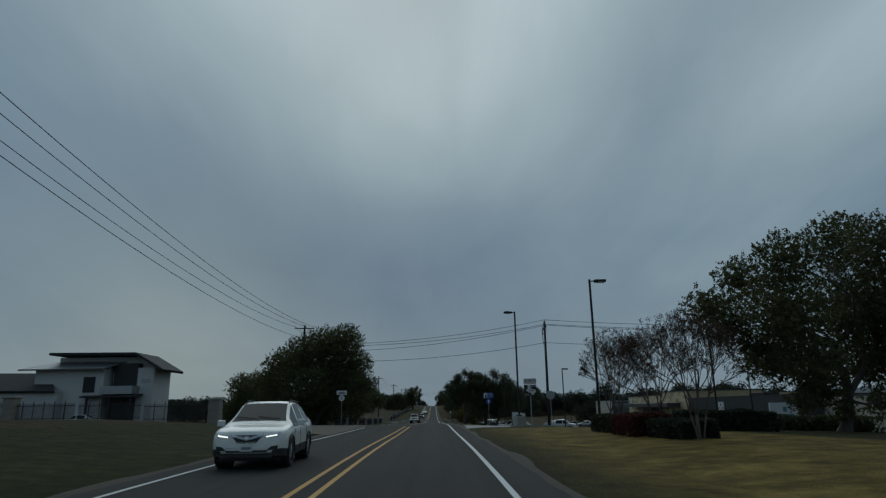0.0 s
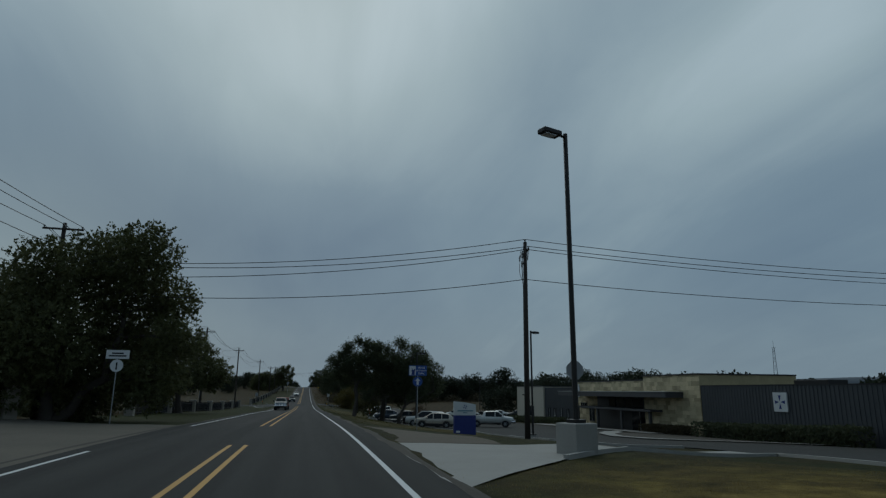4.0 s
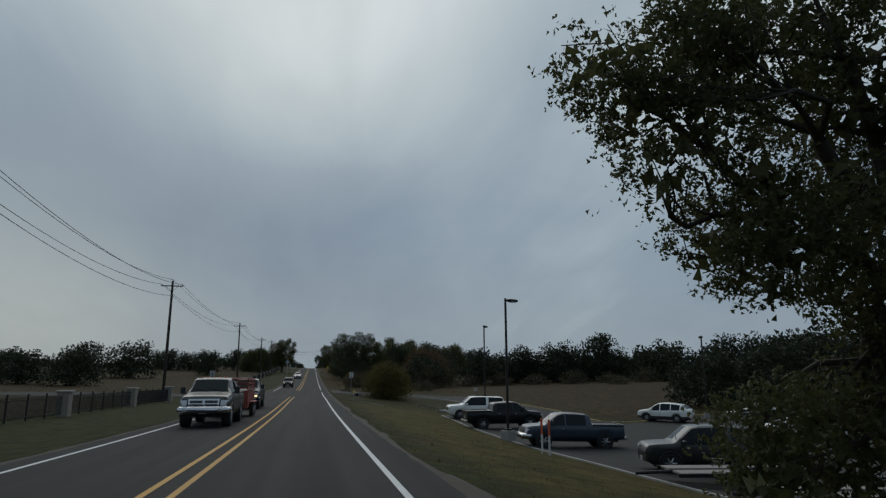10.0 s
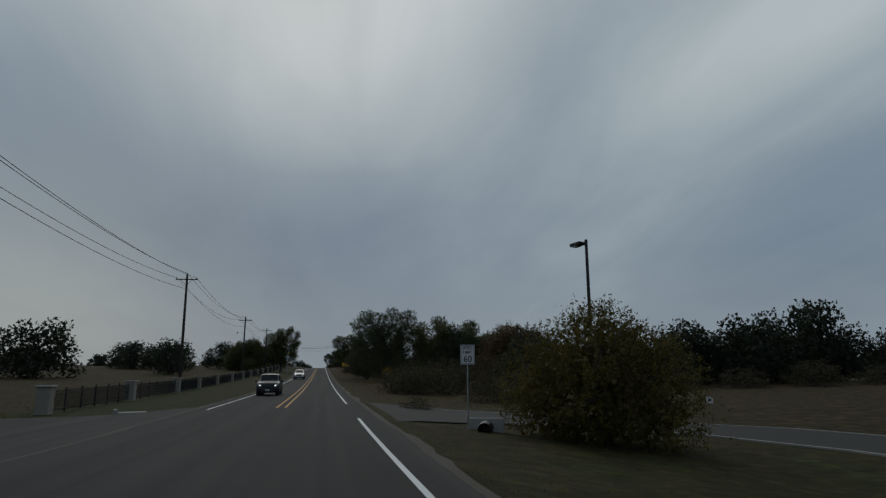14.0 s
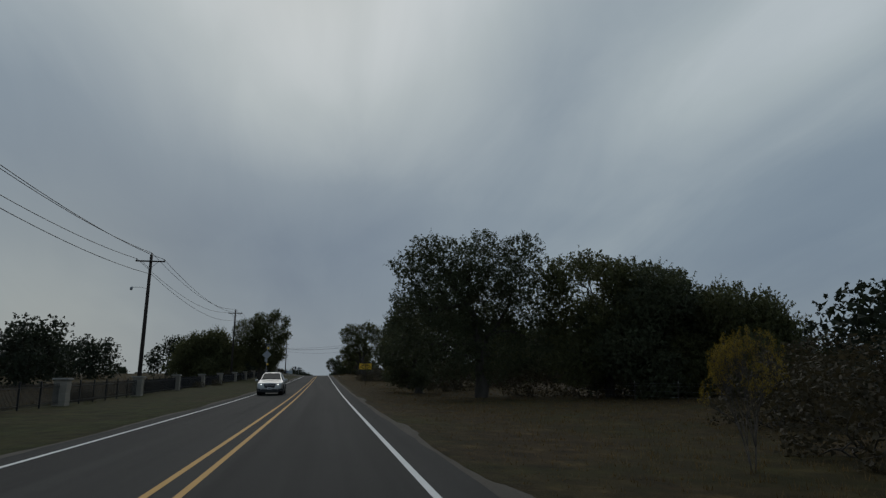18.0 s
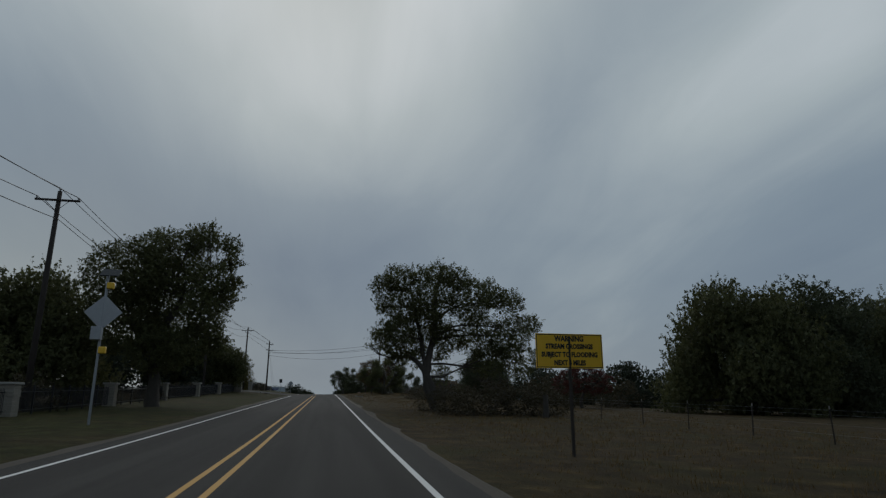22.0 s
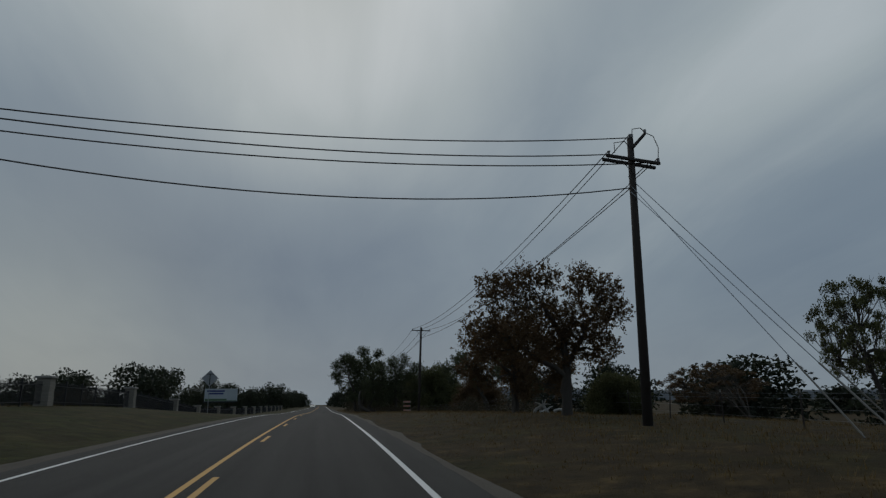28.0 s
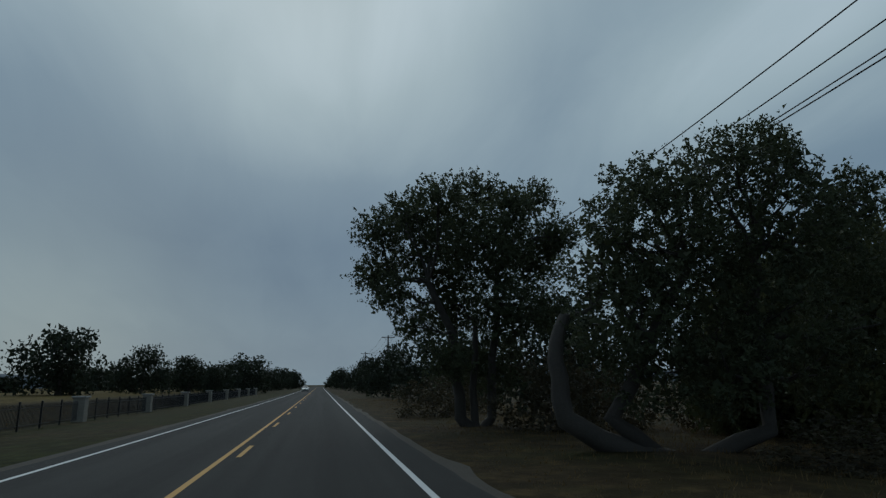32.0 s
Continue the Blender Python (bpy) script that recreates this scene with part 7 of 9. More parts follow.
    for s in (-1, 1):
        if grille == "wing":
            p, lamp = [(s * 0.42, 0.76), (s * 0.74, 0.80), (s * 0.80, 0.89), (s * 0.44, 0.83)], [(s * 0.46, 0.775), (s * 0.72, 0.81), (s * 0.73, 0.84), (s * 0.47, 0.80)]
        elif grille == "shield":
            p, lamp = [(s * 0.47, 0.74), (s * 0.70, 0.75), (s * 0.80, 0.93), (s * 0.50, 0.85)], [(s * 0.55, 0.78), (s * 0.63, 0.78), (s * 0.64, 0.84), (s * 0.56, 0.83)]
        elif big:
            p = [(s * 0.66, 0.80), (s * 0.93, 0.80), (s * 0.94, 1.06), (s * 0.66, 1.08)]
            lamp = [(s * 0.69, 0.82), (s * 0.87, 0.82), (s * 0.88, 0.91), (s * 0.69, 0.91)]
        else:
            p = [(s * W * 0.55, nose - 0.22), (s * W * 0.80, nose - 0.20), (s * W * 0.86, nose - 0.03), (s * W * 0.56, nose - 0.07)]
            lamp = [(s * W * 0.60, nose - 0.19), (s * W * 0.70, nose - 0.18), (s * W * 0.70, nose - 0.10), (s * W * 0.60, nose - 0.11)]
        hl = patch("headlight", p, LAMP_GLASS, "clear headlight lens", 0.02)
        if lights:
            patch("lit_lamp", lamp, GLOW if not (big and grille == "bars") else WARM_GLOW, "lit headlamp", 0.034, parent=hl)
            if big and grille == "bars":
                patch("turn_lamp", [(s * 0.69, 0.95), (s * 0.87, 0.95), (s * 0.88, 1.02), (s * 0.69, 1.03)], ORANGE, "amber turn lamp", 0.034, parent=hl)
        mz = curve("belt", S["screen"][1]) + 0.02
        my = S["glass"][0][1] - 0.10
        mh = 0.30 if big else 0.17
        bm = boxed(s * (W + 0.13) - 0.10, s * (W + 0.13) + 0.10, my - 0.06, my + 0.07, mz, mz + mh, bevel=0.035)
        box(bm, min(s * W * 0.93, s * (W + 0.06)), max(s * W * 0.93, s * (W + 0.06)), my - 0.03, my + 0.03, mz + 0.01, mz + 0.05)
        part("mirror", bm, TRIM if big else paint, root, "", False)
        tz = curve("belt", -F + 0.15)
        patch("tail_light", [(s * W * 0.66, tz - 0.28), (s * W * 0.86, tz - 0.28), (s * W * 0.85, tz - 0.04), (s * W * 0.68, tz - 0.06)], TAIL_RED, "red tail light", 0.02, -1)
        doors = sorted({v for pair in S["glass"][:2] for v in pair})
        for yy in (doors[-1] + 0.05, (doors[1] + doors[2]) / 2, doors[0] - 0.10):
            bm = bmesh.new()
            zs = [sill(yy) + 0.06 + (curve("belt", yy) - 0.05 - sill(yy) - 0.06) * k / 4 for k in range(5)]
            tube(bm, [(s * W * 1.004, yy, zz) for zz in zs], 0.006, 4)
            part("door_seam", bm, TRIM, root)
        for a, b in S["glass"][:2]:
            part("door_handle", boxed(s * W - 0.015, s * W + 0.03, a + 0.04, a + 0.22, curve("belt", a) - 0.17, curve("belt", a) - 0.14, bevel=0.008), CHROME if big else paint, root)
        if rails:
            q = curve("roof", -0.5) * 0.93
            part("roof_rail", tube(bmesh.new(), [(s * q, 0.20, curve("top", 0.2) - 0.02), (s * q, 0.05, curve("top", 0) + 0.03), (s * q, -1.2, curve("top", -1.2) + 0.04), (s * q, -1.4, curve("top", -1.4) - 0.02)], 0.018, 6), TRIM, root, "dark roof rail")
    wy = S["screen"][1] - 0.05
    for a, b in ((-0.55, 0.05), (0.02, 0.62)):
        part("wiper", tube(bmesh.new(), [(a, wy + 0.03, curve("top", wy) + 0.02), (b, wy - 0.10, curve("top", wy - 0.10) + 0.03)], 0.010, 4), TRIM, root)
    if big:
        # the bed is closed; a black plate imitates its shaded hollow
        part("bed_opening", boxed(-0.84, 0.84, -F + 0.10, -1.06, 1.28, 1.335), TRIM, root, "black plate for the shaded open bed")
        for s in (-1, 1):
            part("bed_rail", boxed(s * 0.92 - 0.055, s * 0.92 + 0.055, -F + 0.04, -1.02, 1.28, 1.38, bevel=0.02), paint, root)
        part("tailgate", boxed(-0.86, 0.86, -F - 0.02, -F + 0.06, low + 0.24, 1.38, bevel=0.02), paint, root)
        part("rear_bumper", boxed(-0.93, 0.93, -F - 0.14, -F + 0.06, low + 0.02, low + 0.20, bevel=0.03), CHROME, root, "chrome rear bumper")
        for k in range(5):
            if grille == "cross":
                part("roof_lamp", boxed(-0.5 + 0.25 * k - 0.04, -0.5 + 0.25 * k + 0.04, 0.55, 0.68, curve("top", 0.6), curve("top", 0.6) + 0.05, bevel=0.015), ORANGE, root, "amber roof marker lamp")
    for end in (1, -1):
        zc = (0.52 if grille in ("wing", "shield") else low + 0.14) if end > 0 else low + 0.42
        out = 0.24 if big and end > 0 else 0.03
        pl = patch("number_plate", span(-0.155, 0.155, zc - 0.075, zc + 0.075), SIGN_WHITE, "white plate", out, end, 2)
        patch("plate_bar", span(-0.11, 0.11, zc - 0.03, zc + 0.03), SIGN_GREY, "grey bar", out + 0.006, end, 2, pl, -0.004 - out)
    return root


make_car("suv", "white crossover with lit headlamps driving on the road", "car", -4.43, 28.2, 180 + 2, WHITE_PAINT, "crossover", True, "vehicles on the road", grille="wing", rails=True)
make_car("pickup", "grey pickup truck with chrome grille towing a trailer", "pickup truck", -4.15, 156.7, 180, GREY_PAINT, "pickup", False, "vehicles on the road", grille="cross", tall=1.03)
make_car("pickup", "black pickup truck with lit headlamps on the road", "pickup truck", -4.4, 174.9, 180, BLACK_PAINT, "pickup", True, "vehicles on the road", grille="bars", tall=1.06)
make_car("suv", "matt dark grey off-road wagon on the road", "car", -4.35, 251.8, 180, GREY_PAINT, "suv", True, "vehicles on the road", grille="slots")
make_car("suv", "pale silver crossover with lit headlamps on the road", "car", -4.25, 323.4, 180, SILVER_PAINT, "crossover", True, "vehicles on the road", grille="shield", rails=True, scale=1.12)
make_car("sedan", "white sedan far down the road", "car", -4.2, 742, 180, WHITE_PAINT, "sedan", True, "vehicles on the road")


def make_trailer(x, y, heading):
    """Red enclosed stock trailer with slatted upper sides."""
    z = road_z(y)
    root = thing("stock_trailer", "red steel stock trailer with slatted sides", "trailer", Matrix.Translation((x, y, z)) @ Matrix.Rotation(radians(heading), 4, "Z"), "vehicles on the road")
    part("floor", boxed(-0.92, 0.92, -1.9, 1.9, 0.50, 0.60, bevel=0.01), RED_PAINT, root)
    for s in (-1, 1):
        part("side_panel", boxed(s * 0.92 - 0.02, s * 0.92 + 0.02, -1.9, 1.9, 0.60, 1.30, bevel=0.008), RED_PAINT, root)
        for k, zz in enumerate((1.40, 1.58, 1.76, 1.94)):
            part("slat", boxed(s * 0.92 - 0.02, s * 0.92 + 0.02, -1.9, 1.9, zz, zz + 0.09, bevel=0.006), RED_PAINT, root)
        for yy in (-1.86, -0.65, 0.65, 1.86):
            part("stake", boxed(s * 0.93 - 0.03, s * 0.93 + 0.03, yy - 0.03, yy + 0.03, 0.55, 2.05, bevel=0.006), RED_PAINT, root)
        for yy in (-0.45, 0.40):
            wh = new("wheel")
            wh.parent = root
            wh.matrix_local = Matrix.Translation((s * 1.06, yy, 0.36)) @ (Matrix.Identity(4) if s > 0 else Matrix.Rotation(math.pi, 4, "Z"))
            a, b = wheel_meshes(0.36, 0.22)
            part("tyre", a, RUBBER, wh)
            part("rim", b, RIM, wh)
        part("fender", boxed(s * 1.06 - 0.15, s * 1.06 + 0.15, -0.95, 0.92, 0.76, 0.82, bevel=0.02), RED_PAINT, root)
    part("front_panel", boxed(-0.92, 0.92, 1.86, 1.92, 0.60, 1.45, bevel=0.01), RED_PAINT, root)
    for zz in (1.55, 1.75, 1.94):
        part("front_slat", boxed(-0.92, 0.92, 1.87, 1.91, zz, zz + 0.09, bevel=0.006), RED_PAINT, root)
    part("roof", boxed(-0.98, 0.98, -0.2, 1.98, 2.05, 2.10, bevel=0.015), RED_PAINT, root)
    part("drawbar", tube(bmesh.new(), [(0, 1.8, 0.5), (0, 3.0, 0.55)], 0.06, 6), RED_PAINT, root)


make_trailer(-4.15, 163.9, 180)
# parked at the clinic: name, label, x, y, heading, paint, kind
for nm, lb, ct, x, y, hd, pt, kd in (
    ("suv", "tan crossover parked in the lot", "car", 14.2, 117.4, 78, TAN_PAINT, "crossover"),
    ("suv", "silver off-road wagon parked in the lot", "car", 14.0, 121.8, 80, SILVER_PAINT, "suv"),
    ("pickup", "silver pickup truck parked by the clinic", "pickup truck", 22.9, 124.5, 250, SILVER_PAINT, "pickup"),
    ("suv", "silver crossover parked by the clinic", "car", 25.8, 143.4, 255, SILVER_PAINT, "crossover"),
    ("sedan", "white sedan parked by the clinic", "car", 31.0, 161.6, 255, WHITE_PAINT, "sedan"),
    ("sedan", "silver sedan at the far end of the lot", "car", 40.3, 178.0, 78, SILVER_PAINT, "sedan"),
    ("sedan", "grey sedan behind the utility cabinet", "car", 44.2, 176.6, 82, GREY_PAINT, "sedan"),
    ("suv", "white crossover at the far edge of the lot", "car", 31.3, 178.2, 38, WHITE_PAINT, "crossover"),
    ("sedan", "dark sedan parked by the clinic", "car", 26.3, 137.2, 255, BLACK_PAINT, "sedan"),
    ("pickup", "slate blue pickup truck parked in the lot", "pickup truck", 14.7, 160.6, 84, BLUE_PAINT, "pickup"),
    ("pickup", "black pickup truck parked facing the drive", "pickup truck", 15.1, 175.0, 268, BLACK_PAINT, "pickup"),
    ("suv", "long white wagon parked at the lot's end", "car", 15.4, 184.4, 86, WHITE_PAINT, "suv"),
    ("suv", "dark grey wagon parked nose-out in the lot", "car", 15.8, 149.8, 72, GREY_PAINT, "suv"),
    ("sedan", "silver sedan beside the house", "car", -47, 96, 90, WHITE_PAINT, "sedan"),
    ("pickup", "dark pickup truck beside the house", "pickup truck", -58, 92, 90, BLACK_PAINT, "pickup"),
):
    make_car(nm, lb, ct, x, y, hd, pt, kd, grille="bars", rails="long white" in lb, scale=1.14 if "long white" in lb else 0.97 if "slate" in lb else 1.05 if "facing the drive" in lb else 1.0)


def make_flatbed(x, y, heading):
    """Low tilting flatbed trailer with a steel deck."""
    z = gz(x, y) + 0.05
    root = thing("flatbed_trailer", "low steel flatbed trailer parked in the lot", "trailer", Matrix.Translation((x, y, z)) @ Matrix.Rotation(radians(heading), 4, "Z"), "parked vehicles")
    for s in (-1, 1):
        part("deck", boxed(s * 0.55 - 0.35, s * 0.55 + 0.35, -2.4, 2.2, 0.50, 0.57, bevel=0.01), PLANK, root, "worn timber deck")
        part("side_rail", boxed(s * 0.95 - 0.04, s * 0.95 + 0.04, -2.5, 2.3, 0.44, 0.56, bevel=0.01), IRON, root)
        for yy in (-0.9, -0.05):
            wh = new("wheel")
            wh.parent = root
            wh.matrix_local = Matrix.Translation((s * 1.10, yy, 0.33)) @ (Matrix.Identity(4) if s > 0 else Matrix.Rotation(math.pi, 4, "Z"))
            a, b = wheel_meshes(0.33, 0.22)
            part("tyre", a, RUBBER, wh)
            part("rim", b, RIM, wh)
        part("fender", boxed(s * 1.10 - 0.14, s * 1.10 + 0.14, -1.35, 0.40, 0.70, 0.76, bevel=0.02), IRON, root)
        part("ramp", boxed(s * 0.55 - 0.25, s * 0.55 + 0.25, -3.3, -2.5, 0.42, 0.48, bevel=0.01), IRON, root)
    part("drawbar", tube(bmesh.new(), [(0, 2.2, 0.5), (0, 3.4, 0.45)], 0.06, 6), IRON, root)


make_flatbed(14.6, 141.0, 75)
make_flatbed(14.4, 146.0, 80)

# ---- clinic on the east side ----
CX = 39.0


def window(parent, x, y0, y1, z0, z1, bars=1):
    """A framed window in a wall that faces -x."""
    w = part("window", boxed(x - 0.03, x + 0.02, y0, y1, z0, z1), GLASS, parent, "dark glazing")
    for a, b in ((y0 - 0.06, y0), (y1, y1 + 0.06)):
        part("frame", boxed(x - 0.06, x + 0.02, a, b, z0 - 0.06, z1 + 0.06), BLACK_FRAME, w)
    for a, b in ((z0 - 0.06, z0), (z1, z1 + 0.06)):
        part("frame", boxed(x - 0.06, x + 0.02, y0, y1, a, b), BLACK_FRAME, w)
    for i in range(bars):
        c = y0 + (y1 - y0) * (i + 1) / (bars + 1)
        part("mullion", boxed(x - 0.05, x + 0.0, c - 0.025, c + 0.025, z0, z1), SIGN_WHITE, w, "pale mullion")
    return w


def coursed_wall(parent, x0, x1, y0, y1, z0, z1, seed, course=0.42):
    """A wall clad on its -x face with uneven ashlar blocks."""
    part("wall", boxed(x0 + 0.06, x1, y0, y1, z0, z1), LIMESTONE, parent)
    rng = random.Random(seed)
    bm = bmesh.new()
    z = z0
    while z < z1 - 0.1:
        h = min(rng.uniform(course * 0.7, course * 1.2), z1 - z)
        y = y0
        while y < y1 - 0.05:
            w = min(rng.uniform(0.5, 1.3), y1 - y)
            d = rng.uniform(0, 0.035)
            box(bm, x0 - d + 0.02, x0 + 0.08, y + 0.008, y + w - 0.008, z + 0.008, z + h - 0.008)
            y += w
        z += h
    ob = part("stone_cladding", bm, STONE_ISLAND, parent, "uneven cream limestone blocks")
    tagged(ob, kind="stuff")


STONE_ISLAND = material("limestone_blocks", (0.30, 0.235, 0.13), 0.92, 0, 0.5, 0.8, 10, 0.5, "island", (0.54, 0.45, 0.28))


def build_clinic():
    base = -3.4
    root = thing("clinic", "low clinic of limestone, cream stucco and grey metal with a canopy", "building")
    part("cream_block", boxed(CX, 58, 147.6, 161.2, base, 2.72, bevel=0.03), STUCCO, root, "cream stucco wing")
    part("parapet", boxed(CX - 0.06, 58, 147.5, 161.3, 2.72, 2.84, bevel=0.01), BLACK_FRAME, root)
    window(root, CX, 152.3, 154.2, -2.2, -0.6, 1)
    bm = boxed(CX - 0.25, CX, 157.2, 157.6, 1.2, 1.4, bevel=0.03)
    part("wall_light", bm, DARK_STEEL, root)
    part("grey_block", boxed(CX + 0.25, 58, 135.6, 147.6, base, 2.45), GREY_PANEL, root, "grey metal siding")
    for i in range(40):
        y = 135.7 + i * 0.3
        part("rib", boxed(CX + 0.22, CX + 0.26, y, y + 0.03, base + 0.5, 2.42), GREY_PANEL, root)
    part("coping", boxed(CX + 0.2, 58, 135.6, 147.6, 2.45, 2.53), BLACK_FRAME, root)
    for y in (137.6, 140.2, 142.8, 145.2):
        window(root, CX + 0.24, y, y + 0.9, -2.3, -0.7, 1)
    coursed_wall(root, CX, 56, 104, 135.6, base, 3.25, 4)
    part("coping", boxed(CX - 0.1, 56, 104, 135.7, 3.25, 3.36), BLACK_FRAME, root)
    window(root, CX - 0.05, 130.6, 132.6, -0.3, 0.35, 2)
    window(root, CX - 0.05, 128.4, 129.8, -2.0, -0.4, 1)
    # entrance behind the canopies: a dark panel slightly proud of the limestone
    part("entrance_wall", boxed(CX - 0.12, CX + 0.1, 112.4, 127.2, base, 1.35), BLACK_FRAME, root, "dark flat entrance wall")
    for y in (113.2, 115.4, 117.6, 119.8, 122.0):
        window(root, CX - 0.14, y, y + 1.7, -0.0, 1.15, 0)
    for y in (114.0, 116.0):
        d = part("entrance_door", boxed(CX - 0.2, CX - 0.1, y, y + 1.8, -2.9, -0.5, bevel=0.01), GLASS, root, "glazed entrance door")
        part("door_frame", boxed(CX - 0.22, CX - 0.08, y - 0.07, y, -2.9, -0.4), SIGN_WHITE, d, "pale metal frame")
    part("upper_canopy", boxed(35.0, CX, 104.0, 131.6, 1.36, 1.92, bevel=0.03), CANOPY, root, "deep grey canopy fascia")
    part("canopy_edge", boxed(34.95, CX, 103.9, 131.7, 1.92, 1.98, bevel=0.01), GALV, root)
    part("lower_canopy", boxed(35.6, CX, 108.0, 127.0, -0.16, 0.08, bevel=0.02), CANOPY, root, "thin grey entrance canopy")
    for y in (108.4, 114.6, 120.8, 126.6):
        part("column", boxed(35.7, 36.0, y, y + 0.3, base, -0.16, bevel=0.02), CANOPY, root, "grey canopy column")
    coursed_wall(root, 37.0, 48, 101.2, 111.6, base, 3.62, 9)
    part("coping", boxed(36.9, 48, 101.1, 111.7, 3.62, 3.74), BLACK_FRAME, root)
    part("grey_wing", boxed(37.1, 58, 75.0, 101.2, base, 2.50), GREY_PANEL, root, "dark grey siding")
    for i in range(66):
        y = 75.2 + i * 0.39
        part("rib", boxed(37.07, 37.1, y, y + 0.03, base + 0.4, 2.48), GREY_PANEL, root)
    part("coping", boxed(37.05, 58, 74.9, 101.1, 2.50, 2.59), BLACK_FRAME, root)
    part("cream_wing", boxed(40.5, 58, 60, 75.0, base + 1, 2.2), STUCCO, root, "cream stucco wing")
    part("roof_unit", boxed(45, 48, 140, 142, 2.45, 3.2, bevel=0.04), GALV, root, "grey rooftop air unit")
    part("roof_unit", boxed(44, 46, 93, 97, 2.62, 3.1, bevel=0.04), DARK_STEEL, root, "dark rooftop air unit")
    part("rear_roof", boxed(50, 62, 84, 92, 2.6, 3.3, bevel=0.03), WHITE_WALL, root, "white metal rear roof")
    # wall signs with a plain pinwheel mark
    for y, z0, z1, xs in ((133.6, 1.2, 3.0, CX - 0.2), (90.7, 0.45, 1.95, 36.96)):
        s = part("wall_sign", boxed(xs, xs + 0.12, y - 0.75, y + 0.75, z0, z1, bevel=0.02), SIGN_WHITE, root, "white panel with a blue mark")
        c = (z0 + z1) / 2
        for k in range(4):
            a = math.pi / 2 * k
            p = [Vector((xs - 0.012, y + math.cos(a + q) * rr, c + math.sin(a + q) * rr)) for q, rr in ((0, 0.08), (0.25, 0.55), (-0.25, 0.55))]
            part("mark", quad_pane(p, 0, 0.008), SIGN_NAVY, s, "navy blade")
    return root


build_clinic()


def hedge(label, x0, x1, y0, y1, h, mat, seed, n, leaf=0.07):
    """A clipped hedge: a skin of small leaves over an uneven box, dense twiggy leaves inside, and short stems."""
    rng = np.random.default_rng(seed)
    root = thing("hedge", label, "hedge", None, "hedges")
    dx, dy = x1 - x0, y1 - y0
    face = rng.choice(5, n, p=np.array((dx * dy, dx * h, dx * h, dy * h, dy * h)) / (dx * dy + 2 * h * (dx + dy)))
    u = rng.random((n, 3))
    u[face == 0, 2] = 1.0
    u[face == 1, 1], u[face == 2, 1], u[face == 3, 0], u[face == 4, 0] = 0.0, 1.0, 0.0, 1.0
    inner = rng.random((n // 2, 3)) * 0.86 + 0.07
    u = np.concatenate([u, inner])
    p = np.empty_like(u)
    for k, (a, b, c) in enumerate(u):
        x, y = x0 + dx * a, y0 + dy * b
        lump = noise.noise((x * 0.9, y * 0.9, seed)) * 0.13 + noise.noise((x * 2.6, y * 2.6, c * 3 + seed)) * 0.09
        x += (a - 0.5) * lump * 1.6
        y += (b - 0.5) * lump * 1.6
        p[k] = (x, y, gz(x, y) + h * c * (1 + lump))
    p += rng.normal(size=p.shape) * 0.035
    a = rng.normal(size=p.shape)
    a /= np.linalg.norm(a, axis=1, keepdims=True)
    b = np.cross(a, rng.normal(size=p.shape))
    b /= np.linalg.norm(b, axis=1, keepdims=True)
    size = leaf * (0.6 + 0.8 * rng.random((len(p), 1)))
    size[n:] *= 1.9
    a, b = a * size, b * size * 0.6
    v = np.stack([p - a, p + a * 0.5 + b, p + a * 0.5 - b], 1).reshape(-1, 3)
    part("foliage", leaves_mesh("foliage", v, mat), mat, root)
    bm = bmesh.new()
    for k in range(0, len(inner), max(1, len(inner) // 24)):
        q = p[n + k]
        tube(bm, [(q[0], q[1], gz(q[0], q[1]) - 0.05), tuple(q)], [0.02, 0.008], 4)
    part("stems", bm, BARK, root)
    return root


hedge("dark clipped hedge below the clinic wall", 35.0, 36.6, 82, 100, 1.3, OAK2, 5, 5000, 0.12)
hedge("low dark hedge below the clinic windows", 36.8, 38.4, 136, 160, 1.0, OAK2, 6, 4200, 0.12)
hedge("low shrubs below the limestone wall", 35.2, 36.6, 101.5, 110, 0.9, GREY_LEAF, 7, 2400, 0.10)
hedge("dark clipped hedge beside the lawn's bed", 9.1, 10.6, 41.4, 45.8, 0.80, FIELD_LEAF, 8, 10000)
hedge("deep red leaved shrubs in the flower bed", 8.9, 10.7, 37.5, 40.7, 0.85, RED_LEAF, 9, 9000)
hedge("dark clipped hedge round the flower bed", 9.4, 10.7, 33.4, 36.9, 0.62, FIELD_LEAF, 10, 9000)
hedge("dark hedge behind the flower bed", 14.0, 19.0, 44.5, 46.5, 1.0, FIELD_LEAF, 12, 9000, 0.09)
hedge("dark hedge along the clinic drive", 25, 33, 56, 58, 1.1, OAK2, 11, 3600, 0.11)

# ---- house on the west side ----


def slab(pts, thick):
    """A roof slab through four points, with thickness."""
    return quad_pane(pts, 0, thick / 2)


